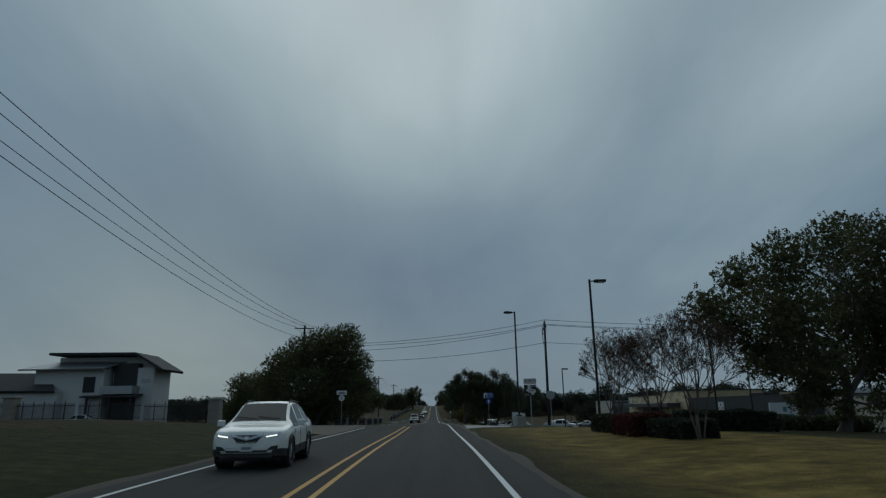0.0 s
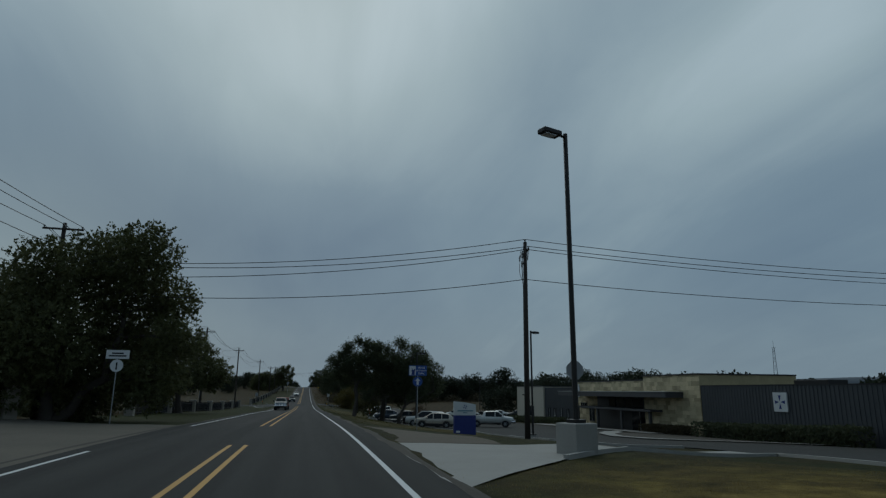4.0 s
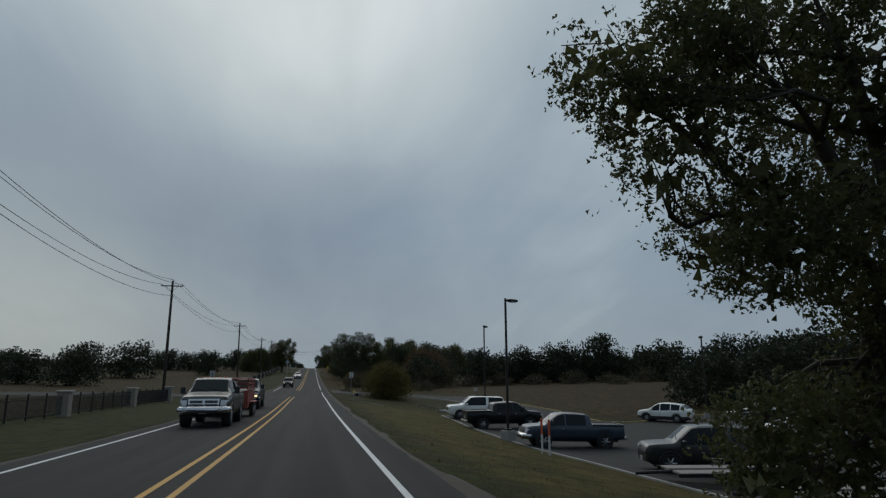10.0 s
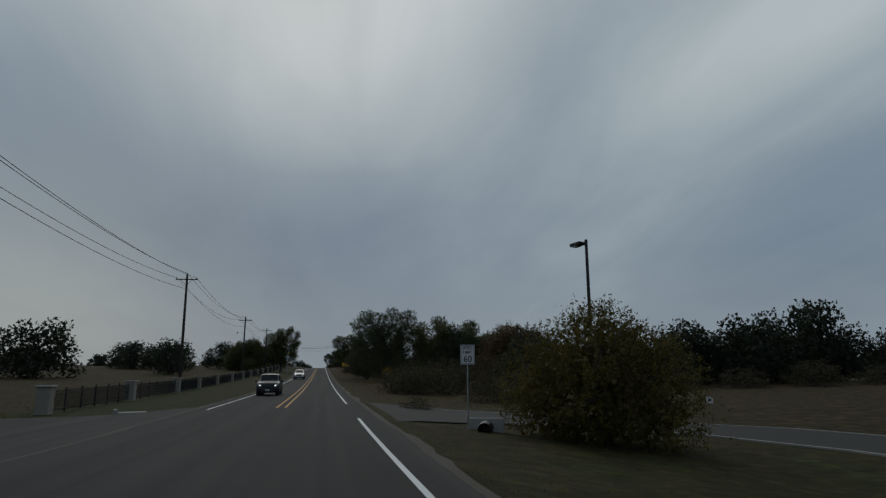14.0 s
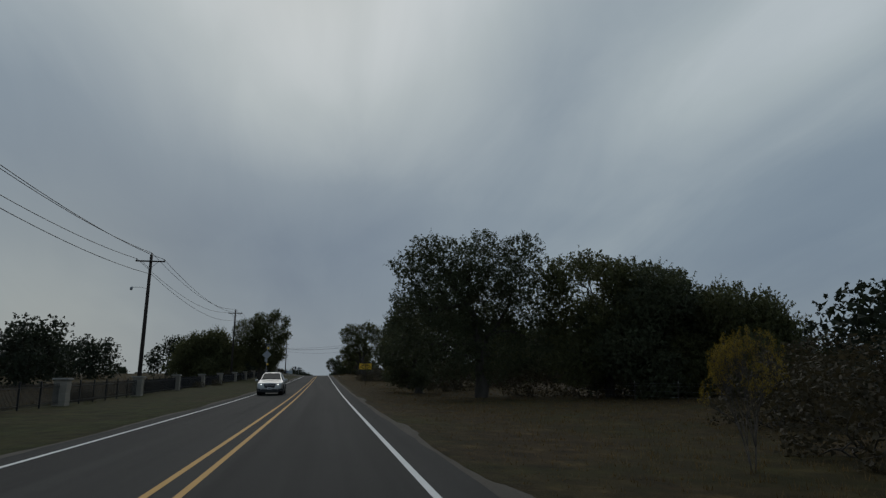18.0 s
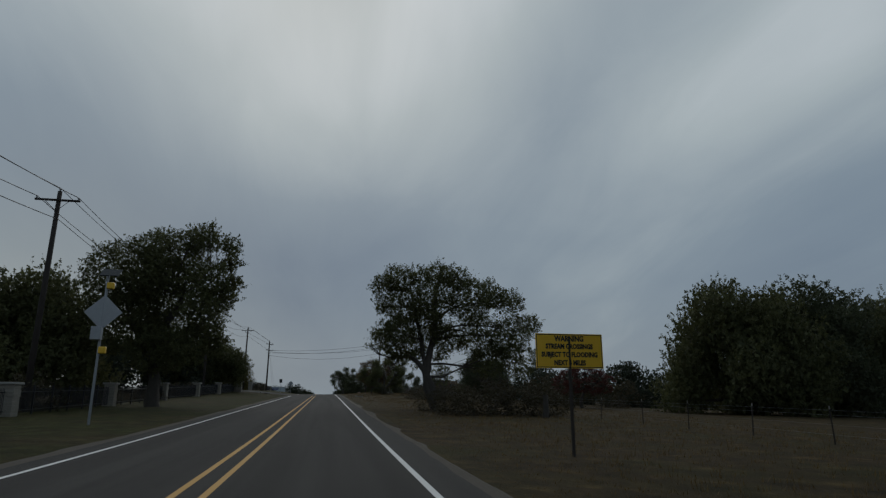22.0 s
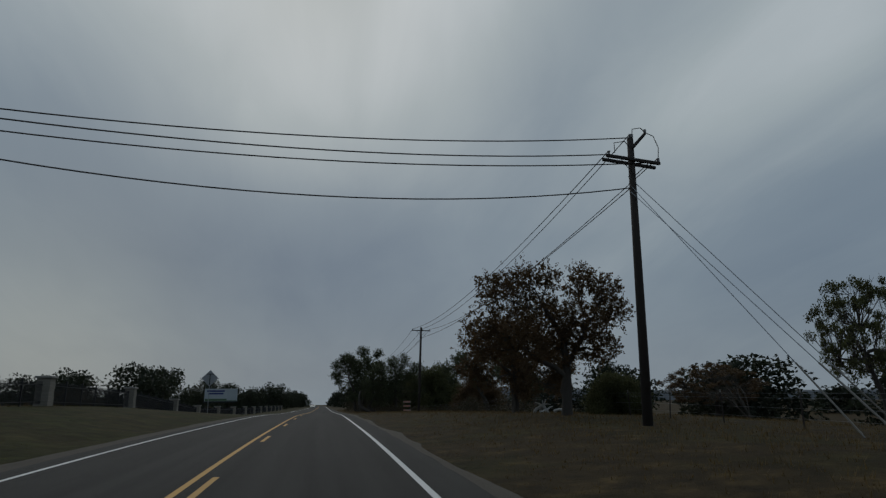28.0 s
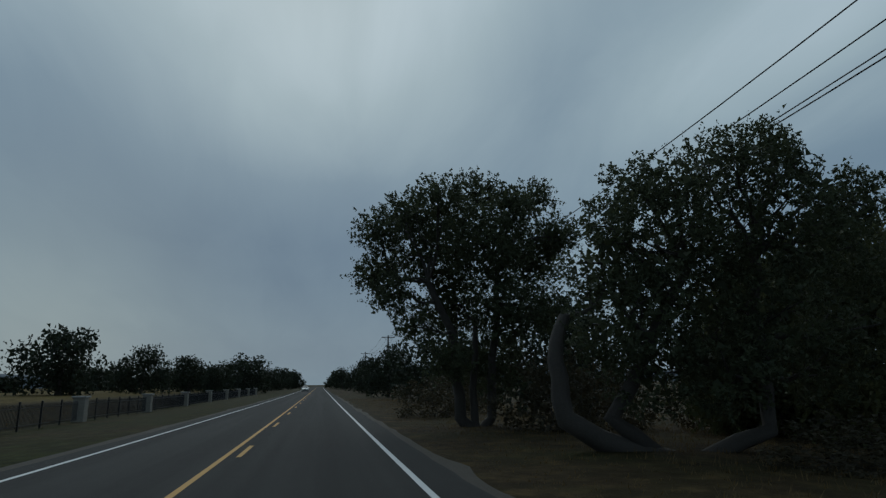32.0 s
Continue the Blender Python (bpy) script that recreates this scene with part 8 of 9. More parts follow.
def build_house():
    y = 100.0
    g = gz(-48, y) - 0.3
    root = thing("house", "modern white house with dark mono-pitched metal roofs", "house")
    part("tower_wall", boxed(-53.0, -41.4, y, y + 4.2, g, 9.58), WHITE_WALL, root)
    part("tower_flank", boxed(-41.4, -38.9, y, y + 4.2, g, 8.0), WHITE_WALL, root)
    part("gable", quad_pane([(-41.4, y + 0.1, 7.9), (-38.9, y + 0.1, 7.9), (-38.9, y + 0.1, 8.1), (-41.4, y + 0.1, 9.55)], 0, 0.1), WHITE_WALL, root)
    # black box stands in for the shade of the recess beside the pier
    part("tower_side", boxed(-44.5, -41.2, y - 1.2, y, g, 8.6), BLACK_FRAME, root, "black panel for the shaded tower recess")
    part("tower_pier", boxed(-41.2, -38.9, y - 1.3, y, g, 7.95, bevel=0.02), WHITE_WALL, root)
    part("pier_plaque", boxed(-40.6, -39.4, y - 1.36, y - 1.3, 5.9, 6.4), GALV, root, "small metal plaque")
    part("main_roof", slab([(-53.4, y - 2.2, 9.95), (-41.4, y - 2.2, 9.85), (-41.4, y + 5, 9.85), (-53.4, y + 5, 9.95)], 0.35), ROOF_DARK, root)
    part("sloped_roof", slab([(-41.4, y - 2.2, 9.85), (-37.4, y - 2.2, 7.5), (-37.4, y + 5, 7.5), (-41.4, y + 5, 9.85)], 0.35), ROOF_DARK, root)
    part("front_roof", slab([(-56.5, y - 3.6, 7.7), (-45.0, y - 3.6, 7.7), (-43.6, y, 8.9), (-53.5, y, 8.9)], 0.2), GALV, root, "pale standing-seam roof")
    part("front_wall", boxed(-54.6, -45.2, y - 2.6, y, g, 7.82), WHITE_WALL, root)
    part("clerestory", boxed(-53.6, -45.2, y - 1.3, y, 7.82, 8.25), WHITE_WALL, root)
    w = part("window", boxed(-47.9, -46.3, y - 2.66, y - 2.55, 4.6, 6.7), GLASS, root, "tall dark window")
    part("frame", boxed(-47.15, -47.05, y - 2.7, y - 2.6, 4.6, 6.7), BLACK_FRAME, w)
    part("balcony", boxed(-45.2, -40.8, y - 3.4, y - 1.2, 4.3, 5.4, bevel=0.03), GALV, root, "grey balcony parapet")
    part("porch_roof", slab([(-47.6, y - 3.8, 3.95), (-40.2, y - 3.8, 3.95), (-40.2, y - 1.0, 4.3), (-47.6, y - 1.0, 4.3)], 0.22), ROOF_DARK, root)
    for x in (-46.8, -43.8, -41.0):
        part("porch_post", boxed(x - 0.12, x + 0.12, y - 3.4, y - 3.15, g, 3.9), BLACK_FRAME, root)
    part("porch_wall", boxed(-45.0, -41.2, y - 1.35, y - 1.2, g, 3.9), BLACK_FRAME, root)
    part("wing_wall", boxed(-66, -54.6, y - 1.5, y + 8, g, 5.3), WHITE_WALL, root)
    part("wing_roof", slab([(-70, y - 4.6, 5.1), (-50.5, y - 4.6, 4.7), (-54.6, y + 1, 7.4), (-70, y + 1, 7.6)], 0.22), ROOF_DARK, root)
    part("garage_wall", boxed(-60, -50.5, y - 4.0, y - 1.5, g, 4.6), WHITE_WALL, root)
    part("carport_roof", slab([(-76, y - 9, 5.6), (-60, y - 9, 4.6), (-60, y - 3, 5.4), (-76, y - 3, 6.4)], 0.2), ROOF_DARK, root)
    for x in (-74, -67, -61):
        part("carport_post", boxed(x - 0.1, x + 0.1, y - 8.6, y - 8.4, g, 5.0), BLACK_FRAME, root)


build_house()


def build_gatewall(x0, x1, y, h, label):
    root = thing("stone_wall", label, "wall")
    z = gz((x0 + x1) / 2, y)
    bm = bmesh.new()
    rng = random.Random(8)
    zz = z - 0.2
    while zz < z + h:
        hh = rng.uniform(0.18, 0.28)
        x = x0
        while x < x1 - 0.05:
            w = min(rng.uniform(0.3, 0.7), x1 - x)
            d = rng.uniform(0, 0.03)
            box(bm, x + 0.008, x + w - 0.008, y - d, y + 0.4 + d, zz + 0.008, zz + hh - 0.008)
            x += w
        zz += hh
    tagged(part("stonework", bm, PILLAR_STONE, root), kind="stuff")
    part("core", boxed(x0 + 0.02, x1 - 0.02, y + 0.03, y + 0.37, z - 0.2, z + h), CONCRETE, root, "mortar core")
    part("coping", boxed(x0 - 0.08, x1 + 0.08, y - 0.08, y + 0.48, z + h + 0.02, z + h + 0.14, bevel=0.02), CONCRETE, root, "flat stone coping")
    for x in (x0, x1):
        part("end_pier", boxed(x - 0.4, x + 0.4, y - 0.15, y + 0.55, z - 0.2, z + h + 0.35, bevel=0.02), PILLAR_STONE, root)
    return root


gw = build_gatewall(-32.8, -17.1, 88, 1.5, "low pale stone entrance wall with piers")
gw.matrix_world = Matrix.Translation((-17.1, 88, 0)) @ Matrix.Rotation(radians(-51), 4, "Z") @ Matrix.Translation((17.1, -88, 0))
for x, y in ((-17.5, 62.0), (-34.0, 62.0), (-16.0, 97.5)):
    copy_thing(PILLAR, Matrix.Translation((x, y, gz(x, y))) @ Matrix.Scale(1.25, 4))
for i in range(3):
    a = -34.0 + i * 5.3
    ob = copy_thing(BAY, Matrix.Identity(4))
    ob.matrix_world = Matrix.Translation((a + 5.3, 62.0, gz(a + 2.6, 62.0))) @ Matrix.Rotation(radians(90), 4, "Z") @ Matrix.Diagonal((1, 5.3 / 15.9, 1.1, 1))
for i in range(3):
    a = -34.0 - (i + 1) * 11
    ob = copy_thing(BAY, Matrix.Identity(4))
    ob.matrix_world = Matrix.Translation((a + 11, 62.0, gz(a + 5, 62.0))) @ Matrix.Rotation(radians(90), 4, "Z") @ Matrix.Diagonal((1, 11 / 15.9, 1.1, 1))
# gate pier at the ranch entrance
gp = copy_thing(PILLAR, Matrix.Translation((-14.9, 460.6, gz(-14.9, 460.6))))
gp.matrix_world = Matrix.Translation((-14.9, 460.6, gz(-14.9, 460.6))) @ Matrix.Diagonal((1.7, 2.0, 1.12, 1))
tagged(gp, "wide pale stone gate pier with recessed panels", "pillar")

# ---- street lamps ----


def make_lamp(x, y, top, label, base=0.0, heads=1, turn=0.0, foot=0.35):
    """A square-section lamp post with a flat shoe-box head; top: height over the ground."""
    root = thing("street_lamp", label, "street lamp", Matrix.Translation((x, y, gz(x, y) + 0.02)) @ Matrix.Rotation(radians(turn), 4, "Z"), "street lamps")
    f = base or 0.22
    bm = tube(bmesh.new(), [(0, 0, -0.2), (0, 0, f)], [foot, foot], 14)
    if base:
        bm.free()
        bm = boxed(-foot, foot, -foot, foot, -0.3, base, bevel=0.03)
    part("footing", bm, CONCRETE, root, "concrete footing")
    part("base_plate", boxed(-0.2, 0.2, -0.2, 0.2, f, f + 0.10, bevel=0.01), DARK_STEEL, root)
    part("post", tube(bmesh.new(), [(0, 0, f), (0, 0, top)], [0.085, 0.07], 8), DARK_STEEL, root)
    for k in range(heads):
        s = 1 if k == 0 else -1
        part("arm", tube(bmesh.new(), [(0, 0, top - 0.12), (s * 0.35, 0, top - 0.10)], 0.04, 6), DARK_STEEL, root)
        bm = boxed(s * 0.65 - 0.36, s * 0.65 + 0.36, -0.19, 0.19, top - 0.19, top - 0.02, bevel=0.04)
        hd = part("lamp_head", bm, DARK_STEEL, root)
        part("lens", boxed(s * 0.70 - 0.22, s * 0.70 + 0.22, -0.14, 0.14, top - 0.215, top - 0.188), LAMP_GLASS, hd, "flat glass lens")
    return root


for x, y, z, b, tn, ft in ((10.1, 47.6, 9.1, 0.12, 0, 0.3), (7.5, 63.9, 9.65, 0.85, 200, 0.42), (18.0, 96.0, 7.07, 0, 35, 0.3), (12.5, 120.0, 7.0, 0, 0, 0.3), (12.0, 163.8, 6.98, 0.62, 30, 0.32), (11.9, 220.6, 7.87, 0, 105, 0.3), (17.7, 189.5, 7.5, 0, 62, 0.3), (37.0, 180.4, 6.0, 0.5, 60, 0.3), (23.6, 62, 8.5, 0, 180, 0.3), (33.6, 76, 4.95, 0, 180, 0.3)):
    make_lamp(x, y, road_z(y) + z - gz(x, y), "dark bronze parking lot lamp post with a flat head", b, 1, tn, ft)

# ---- signs ----


def sign_post(name, label, x, y, top, turn=0.0, category="road sign", mat=GALV, radius=0.03, group="road signs"):
    root = thing(name, label, category, Matrix.Translation((x, y, gz(x, y))) @ Matrix.Rotation(radians(turn), 4, "Z"), group)
    part("post", tube(bmesh.new(), [(0, 0.03, -0.3), (0, 0.03, top)], radius, 8), mat, root)
    return root


def plate(root, x0, x1, z0, z1, mat, label="", border=None, round_=0.04, y=0.0):
    p = part("plate", boxed(x0, x1, y - 0.008, y + 0.008, z0, z1), mat, root, label)
    if border:
        w = 0.018
        for a, b, c, d in ((x0 + w, x1 - w, z0 + w, z0 + 2 * w), (x0 + w, x1 - w, z1 - 2 * w, z1 - w), (x0 + w, x0 + 2 * w, z0 + 2 * w, z1 - 2 * w), (x1 - 2 * w, x1 - w, z0 + 2 * w, z1 - 2 * w)):
            part("border", boxed(a, b, y - 0.012, y - 0.009, c, d), border, p)
    return p


def words(parent, body, size, x, z, mat, y=-0.012, squeeze=1.0, bold=None):
    ob = part("lettering", text_mesh(body, size, mat, 0.002, size * 0.010 if bold is None else bold), mat, parent)
    ob.matrix_local = Matrix.Translation((x, y, z)) @ Matrix.Diagonal((squeeze, 1, 1, 1))
    return ob


def polygon(pts, y0, y1):
    bm = bmesh.new()
    a = [bm.verts.new((x, y0, z)) for x, z in pts]
    b = [bm.verts.new((x, y1, z)) for x, z in pts]
    bm.faces.new(a)
    bm.faces.new(b[::-1])
    for i in range(len(pts)):
        j = (i + 1) % len(pts)
        bm.faces.new((a[i], b[i], b[j], a[j]))
    bmesh.ops.recalc_face_normals(bm, faces=bm.faces[:])
    return bm


def over(x, y, h):
    """Height over the ground of a point h over the road."""
    return road_z(y) + h - gz(x, y)


# route marker
x, y = 6.42, 50.0
o = over(x, y, 0)
s = sign_post("route_marker", "white and black ranch road marker on a slim post", x, y, o + 3.2)
p = plate(s, -0.40, 0.40, o + 2.88, o + 3.22, SIGN_WHITE, "white plate", SIGN_BLACK)
words(p, "NORTH", 0.25, 0, o + 3.05, SIGN_BLACK, squeeze=0.92)
p = plate(s, -0.40, 0.40, o + 2.14, o + 2.84, SIGN_BLACK, "black plate")
shape = [(-0.16, 0.32), (0.02, 0.32), (0.02, 0.10), (0.30, 0.04), (0.36, -0.10), (0.28, -0.17), (0.16, -0.31), (0.09, -0.31), (-0.02, -0.12), (-0.10, -0.16), (-0.30, 0.03), (-0.16, 0.06)]
part("state_outline", polygon([(a, o + 2.50 + b) for a, b in shape], -0.013, -0.009), SIGN_WHITE, p, "white outline shape")
words(p, "2342", 0.17, 0.08, o + 2.48, SIGN_BLACK, -0.016)
words(p, "RANCH", 0.10, 0.20, o + 2.75, SIGN_WHITE)
words(p, "ROAD", 0.10, -0.22, o + 2.22, SIGN_WHITE)
# sign at the west entrance
x, y = -10.55, 84.7
o = over(x, y, 0)
s = sign_post("guide_sign", "white guide sign above a round white sign", x, y, o + 3.9)
p = plate(s, -0.6, 0.6, o + 3.50, o + 3.98, SIGN_WHITE, "white plate")
for a, b in ((-0.45, 0.45), (-0.3, 0.3)):
    part("writing_bar", boxed(a, b, -0.012, -0.009, o + 3.62 + 0.14 * (a > -0.4), o + 3.70 + 0.14 * (a > -0.4)), SIGN_BLACK, p)
bm = bmesh.new()
disc(bm, (0, 0, o + 3.12), (0, 1, 0), 0.34, 0.016, 28)
p = part("plate", bm, SIGN_WHITE, s, "round white plate")
part("symbol", boxed(-0.04, 0.04, -0.013, -0.009, o + 2.90, o + 3.30), SIGN_BLACK, p)
# trail sign
x, y = 7.0, 87.7
o = over(x, y, 0)
s = sign_post("trail_sign", "blue scenic trail sign over a round arrow sign", x, y, o + 3.5)
p = plate(s, -0.6, 0.6, o + 2.92, o + 3.58, SIGN_BLUE, "blue plate")
part("picture_panel", boxed(-0.56, -0.14, -0.012, -0.009, o + 2.96, o + 3.54), SIGN_WHITE, p, "pale panel")
part("silhouette", polygon([(-0.50 + a * 0.34, o + 2.97 + b * 0.5) for a, b in ((0.2, 0), (0.9, 0), (0.85, 0.5), (1.0, 0.75), (0.75, 0.8), (0.7, 0.65), (0.45, 0.65), (0.3, 0.95), (0.3, 0.6), (0.1, 0.5), (0.35, 0.4))], -0.016, -0.012), SIGN_NAVY, p, "dark blue silhouette")
words(p, "TEXAS", 0.17, 0.23, o + 3.43, SIGN_WHITE)
words(p, "HILL COUNTRY", 0.12, 0.23, o + 3.25, SIGN_WHITE, squeeze=0.85)
words(p, "TRAIL", 0.17, 0.23, o + 3.06, SIGN_WHITE)
bm = bmesh.new()
disc(bm, (0, 0, o + 2.54), (0, 1, 0), 0.32, 0.016, 28)
p = part("plate", bm, SIGN_BLUE, s, "round blue plate")
part("arrow", polygon([(0, o + 2.78), (0.17, o + 2.58), (0.07, o + 2.58), (0.07, o + 2.32), (-0.07, o + 2.32), (-0.07, o + 2.58), (-0.17, o + 2.58)], -0.013, -0.009), SIGN_WHITE, p, "white arrow")
# clinic monument sign
x, y = 11.1, 91.3
o = over(x, y, 0)
s = thing("monument_sign", "white and blue clinic monument sign on the verge", "sign", Matrix.Translation((x, y, gz(x, y))), "road signs")
part("panel", boxed(-0.80, 0.80, -0.16, 0.16, -0.15, o + 0.33, bevel=0.02), SIGN_NAVY, s, "blue lower panel")
arch = [(-0.80, o + 0.33), (0.80, o + 0.33)] + [(0.80 - 1.6 * i / 10, o + 1.08 + 0.20 * math.sin(math.pi * (0.5 + 0.5 * (1 - i / 10)) ) * 1.0) for i in range(11)]
part("panel", polygon(arch, -0.16, 0.16), SIGN_WHITE, s, "white arched upper panel")
for k in range(4):
    a = math.pi / 2 * k + 0.4
    part("mark", quad_pane([Vector((math.cos(a + q) * rr, -0.17, o + 0.92 + math.sin(a + q) * rr)) for q, rr in ((0, 0.03), (0.35, 0.15), (-0.35, 0.15))], 0, 0.006), SIGN_NAVY, s, "navy blade")
part("writing_bar", boxed(-0.58, 0.58, -0.172, -0.162, o + 0.60, o + 0.68), SIGN_TEAL, s)
part("writing_bar", boxed(-0.15, 0.15, -0.172, -0.162, o + 0.48, o + 0.53), SIGN_TEAL, s)
part("writing_bar", boxed(-0.66, -0.38, -0.172, -0.162, 0.12, 0.26), SIGN_WHITE, s)
# second clinic sign beyond the flower bed
x, y = 30.1, 63.7
o = over(x, y, 0)
s = thing("clinic_sign", "white clinic sign panel with a green mark", "sign", Matrix.Translation((x, y, gz(x, y))), "road signs")
part("panel", boxed(-1.25, 1.25, -0.1, 0.1, o - 0.24, o + 1.5, bevel=0.02), SIGN_WHITE, s)
part("mark", boxed(-0.16, 0.16, -0.12, -0.102, o + 0.75, o + 1.15), SIGN_TEAL, s, "small green mark")
part("writing_bar", boxed(-0.75, 0.75, -0.12, -0.102, o + 0.42, o + 0.55), SIGN_TEAL, s)
for a in (-0.9, 0.9):
    part("leg", boxed(a - 0.08, a + 0.08, -0.08, 0.08, -0.3, o - 0.2), DARK_STEEL, s)
# octagonal sign seen from behind
x, y = 12.2, 74.4
o = over(x, y, 0)
s = sign_post("stop_sign", "octagonal stop sign seen from its grey back", x, y, o + 3.1)
part("plate", polygon([(0.46 * math.cos(math.pi / 8 + math.pi / 4 * k), o + 2.72 + 0.46 * math.sin(math.pi / 8 + math.pi / 4 * k)) for k in range(8)], -0.008, 0.008), GALV, s, "bare grey back")
# speed limit
x, y = 5.7, 218.5
o = over(x, y, 0)
s = sign_post("speed_limit_sign", "white speed limit sign on a slim post", x, y, o + 2.9)
p = plate(s, -0.29, 0.29, o + 2.16, o + 2.93, SIGN_WHITE, "white plate", SIGN_BLACK)
words(p, "SPEED", 0.155, 0, o + 2.80, SIGN_BLACK)
words(p, "LIMIT", 0.155, 0, o + 2.63, SIGN_BLACK)
words(p, "60", 0.36, 0, o + 2.36, SIGN_BLACK)
# yellow warning panel
x, y = 6.37, 364.7
o = over(x, y, 0)
s = sign_post("warning_sign", "wide yellow stream crossing warning sign", x, y, o + 3.0, mat=WOOD_POLE, radius=0.05)
p = plate(s, -0.96, 0.96, o + 2.14, o + 3.07, SIGN_YELLOW, "yellow plate", SIGN_BLACK)
for body, z, size in (("WARNING", 2.93, 0.21), ("STREAM CROSSINGS", 2.72, 0.18), ("SUBJECT TO FLOODING", 2.50, 0.18), ("NEXT 4 MILES", 2.28, 0.18)):
    words(p, body, size, 0, o + z, SIGN_BLACK, squeeze=0.82, bold=0.009)
# diamond sign with solar flasher, from behind
x, y = -9.45, 376.5
o = over(x, y, 0)
s = sign_post("flashing_sign", "grey backed diamond sign with solar flasher on a pale pole", x, y, o + 6.2, radius=0.055)
part("plate", polygon([(0, o + 5.35), (0.75, o + 4.62), (0, o + 3.88), (-0.75, o + 4.62)], -0.01, 0.01), GALV, s, "bare grey back")
part("battery_box", boxed(-0.30, 0.10, -0.28, -0.02, o + 3.45, o + 4.0, bevel=0.02), GALV, s, "grey battery box")
for z in (5.75, 3.05):
    part("flasher", boxed(0.02, 0.30, -0.12, 0.10, o + z - 0.14, o + z + 0.14, bevel=0.04), SIGN_YELLOW, s, "yellow flasher housing")
pan = part("solar_panel", boxed(-0.38, 0.38, -0.02, 0.02, -0.28, 0.28, bevel=0.008), GLASS, s, "dark solar panel")
pan.matrix_local = Matrix.Translation((0.1, 0.0, o + 6.32)) @ Matrix.Rotation(radians(-50), 4, "X")
# second diamond, from behind
x, y = -10.1, 532.0
o = over(x, y, 0)
s = sign_post("diamond_sign", "diamond road sign seen from its pale grey back", x, y, o + 3.9)
part("plate", polygon([(0, o + 4.05), (0.72, o + 3.33), (0, o + 2.60), (-0.72, o + 3.33)], -0.01, 0.01), GALV, s, "bare grey back")
part("stiffener", boxed(-0.32, 0.32, -0.03, -0.011, o + 3.66, o + 3.72), DARK_STEEL, s)
part("stiffener", boxed(-0.035, 0.035, -0.03, -0.011, o + 2.75, o + 3.66), DARK_STEEL, s)
x, y = -9.0, 476.5
o = over(x, y, 0)
s = sign_post("small_sign", "small dark sign on a thin post", x, y, o + 3.0)
plate(s, -0.28, 0.28, o + 2.3, o + 3.0, SIGN_BLACK, "dark back")
# billboard
x, y = -18.2, 592.5
o = over(x, y, 0)
s = thing("billboard", "pale blue roadside billboard on posts behind the fence", "billboard", Matrix.Translation((x, y, gz(x, y))) @ Matrix.Rotation(radians(6), 4, "Z"), "road signs")
part("panel", boxed(-2.8, 2.8, -0.06, 0.06, o + 2.05, o + 4.25, bevel=0.01), SIGN_PALE := material("billboard_print", (0.42, 0.46, 0.48), 0.6, 0, 0.25, 0.7, 6, 0), s)
part("frame", boxed(-3.0, 2.6, -0.14, 0.1, o + 1.80, o + 2.05, bevel=0.01), BLACK_FRAME, s)
part("picture", boxed(1.0, 2.7, -0.075, -0.062, o + 2.2, o + 4.1), SIGN_PALE, s, "pale printed picture")
part("picture", boxed(-2.7, 2.7, -0.074, -0.062, o + 2.08, o + 2.5), material("printed_green", (0.10, 0.16, 0.09), 0.6, 0, 0.3, 1, 8, 0), s, "green printed band")
for a, b, z in ((-2.4, 0.6, 3.7), (-2.2, 0.4, 3.25)):
    part("writing_bar", boxed(a, b, -0.074, -0.062, o + z, o + z + 0.28), SIGN_NAVY, s)
for a in (-1.9, 1.9):
    part("leg", boxed(a - 0.08, a + 0.08, 0.06, 0.22, -0.3, o + 2.1), WOOD_POLE, s)
# striped barricade
x, y = 9.9, 549.0
o = over(x, y, 0)
s = thing("barricade", "striped road barricade with three boards", "barricade", Matrix.Translation((x, y, gz(x, y))) @ Matrix.Rotation(radians(-72), 4, "Z"), "road signs")
for z in (1.12, 0.62, 0.12):
    bd = part("board", boxed(-1.0, 1.0, -0.02, 0.02, z, z + 0.21, bevel=0.004), PLANK, s, "pale board")
    for k in range(7):
        a = -0.92 + k * 0.28
        part("stripe", polygon([(a, z + 0.02), (a + 0.11, z + 0.02), (a + 0.19, z + 0.19), (a + 0.08, z + 0.19)], -0.026, -0.021), ORANGE, bd, "faded orange stripe")
for a in (-0.62, 0.62):
    part("upright", boxed(a - 0.025, a + 0.025, 0.02, 0.07, -0.1, 1.30), DARK_STEEL, s)
# delineator
s = sign_post("delineator", "thin post with three small diamond reflectors", 4.7, 196.3, 1.15, category="marker post", radius=0.02)
for z, m in ((1.08, SIGN_YELLOW), (0.87, SIGN_YELLOW), (0.66, SIGN_WHITE)):
    part("reflector", polygon([(0, z + 0.095), (0.085, z), (0, z - 0.095), (-0.085, z)], -0.035, -0.024), m, s, "small diamond reflector")
for x, y in ((10.25, 153.3), (10.4, 152.8)):
    s = sign_post("utility_marker", "white marker post with a red top", x, y, 0.82, category="marker post", mat=SIGN_WHITE, radius=0.05)
    part("cap", tube(bmesh.new(), [(0, 0.03, 0.82), (0, 0.03, 1.5)], 0.052, 8), ORANGE, s, "red cap")
s = sign_post("marker_sign", "small white square marker in the dry field", 29.5, 238.5, over(29.5, 238.5, -0.3), category="marker post")
plate(s, -0.28, 0.28, over(29.5, 238.5, -0.5), over(29.5, 238.5, 0.0), SIGN_WHITE, "white plate")
part("symbol", boxed(-0.13, 0.13, -0.014, -0.009, over(29.5, 238.5, -0.36), over(29.5, 238.5, -0.16)), SIGN_BLACK, s)
x, y = -12.0, 208.8
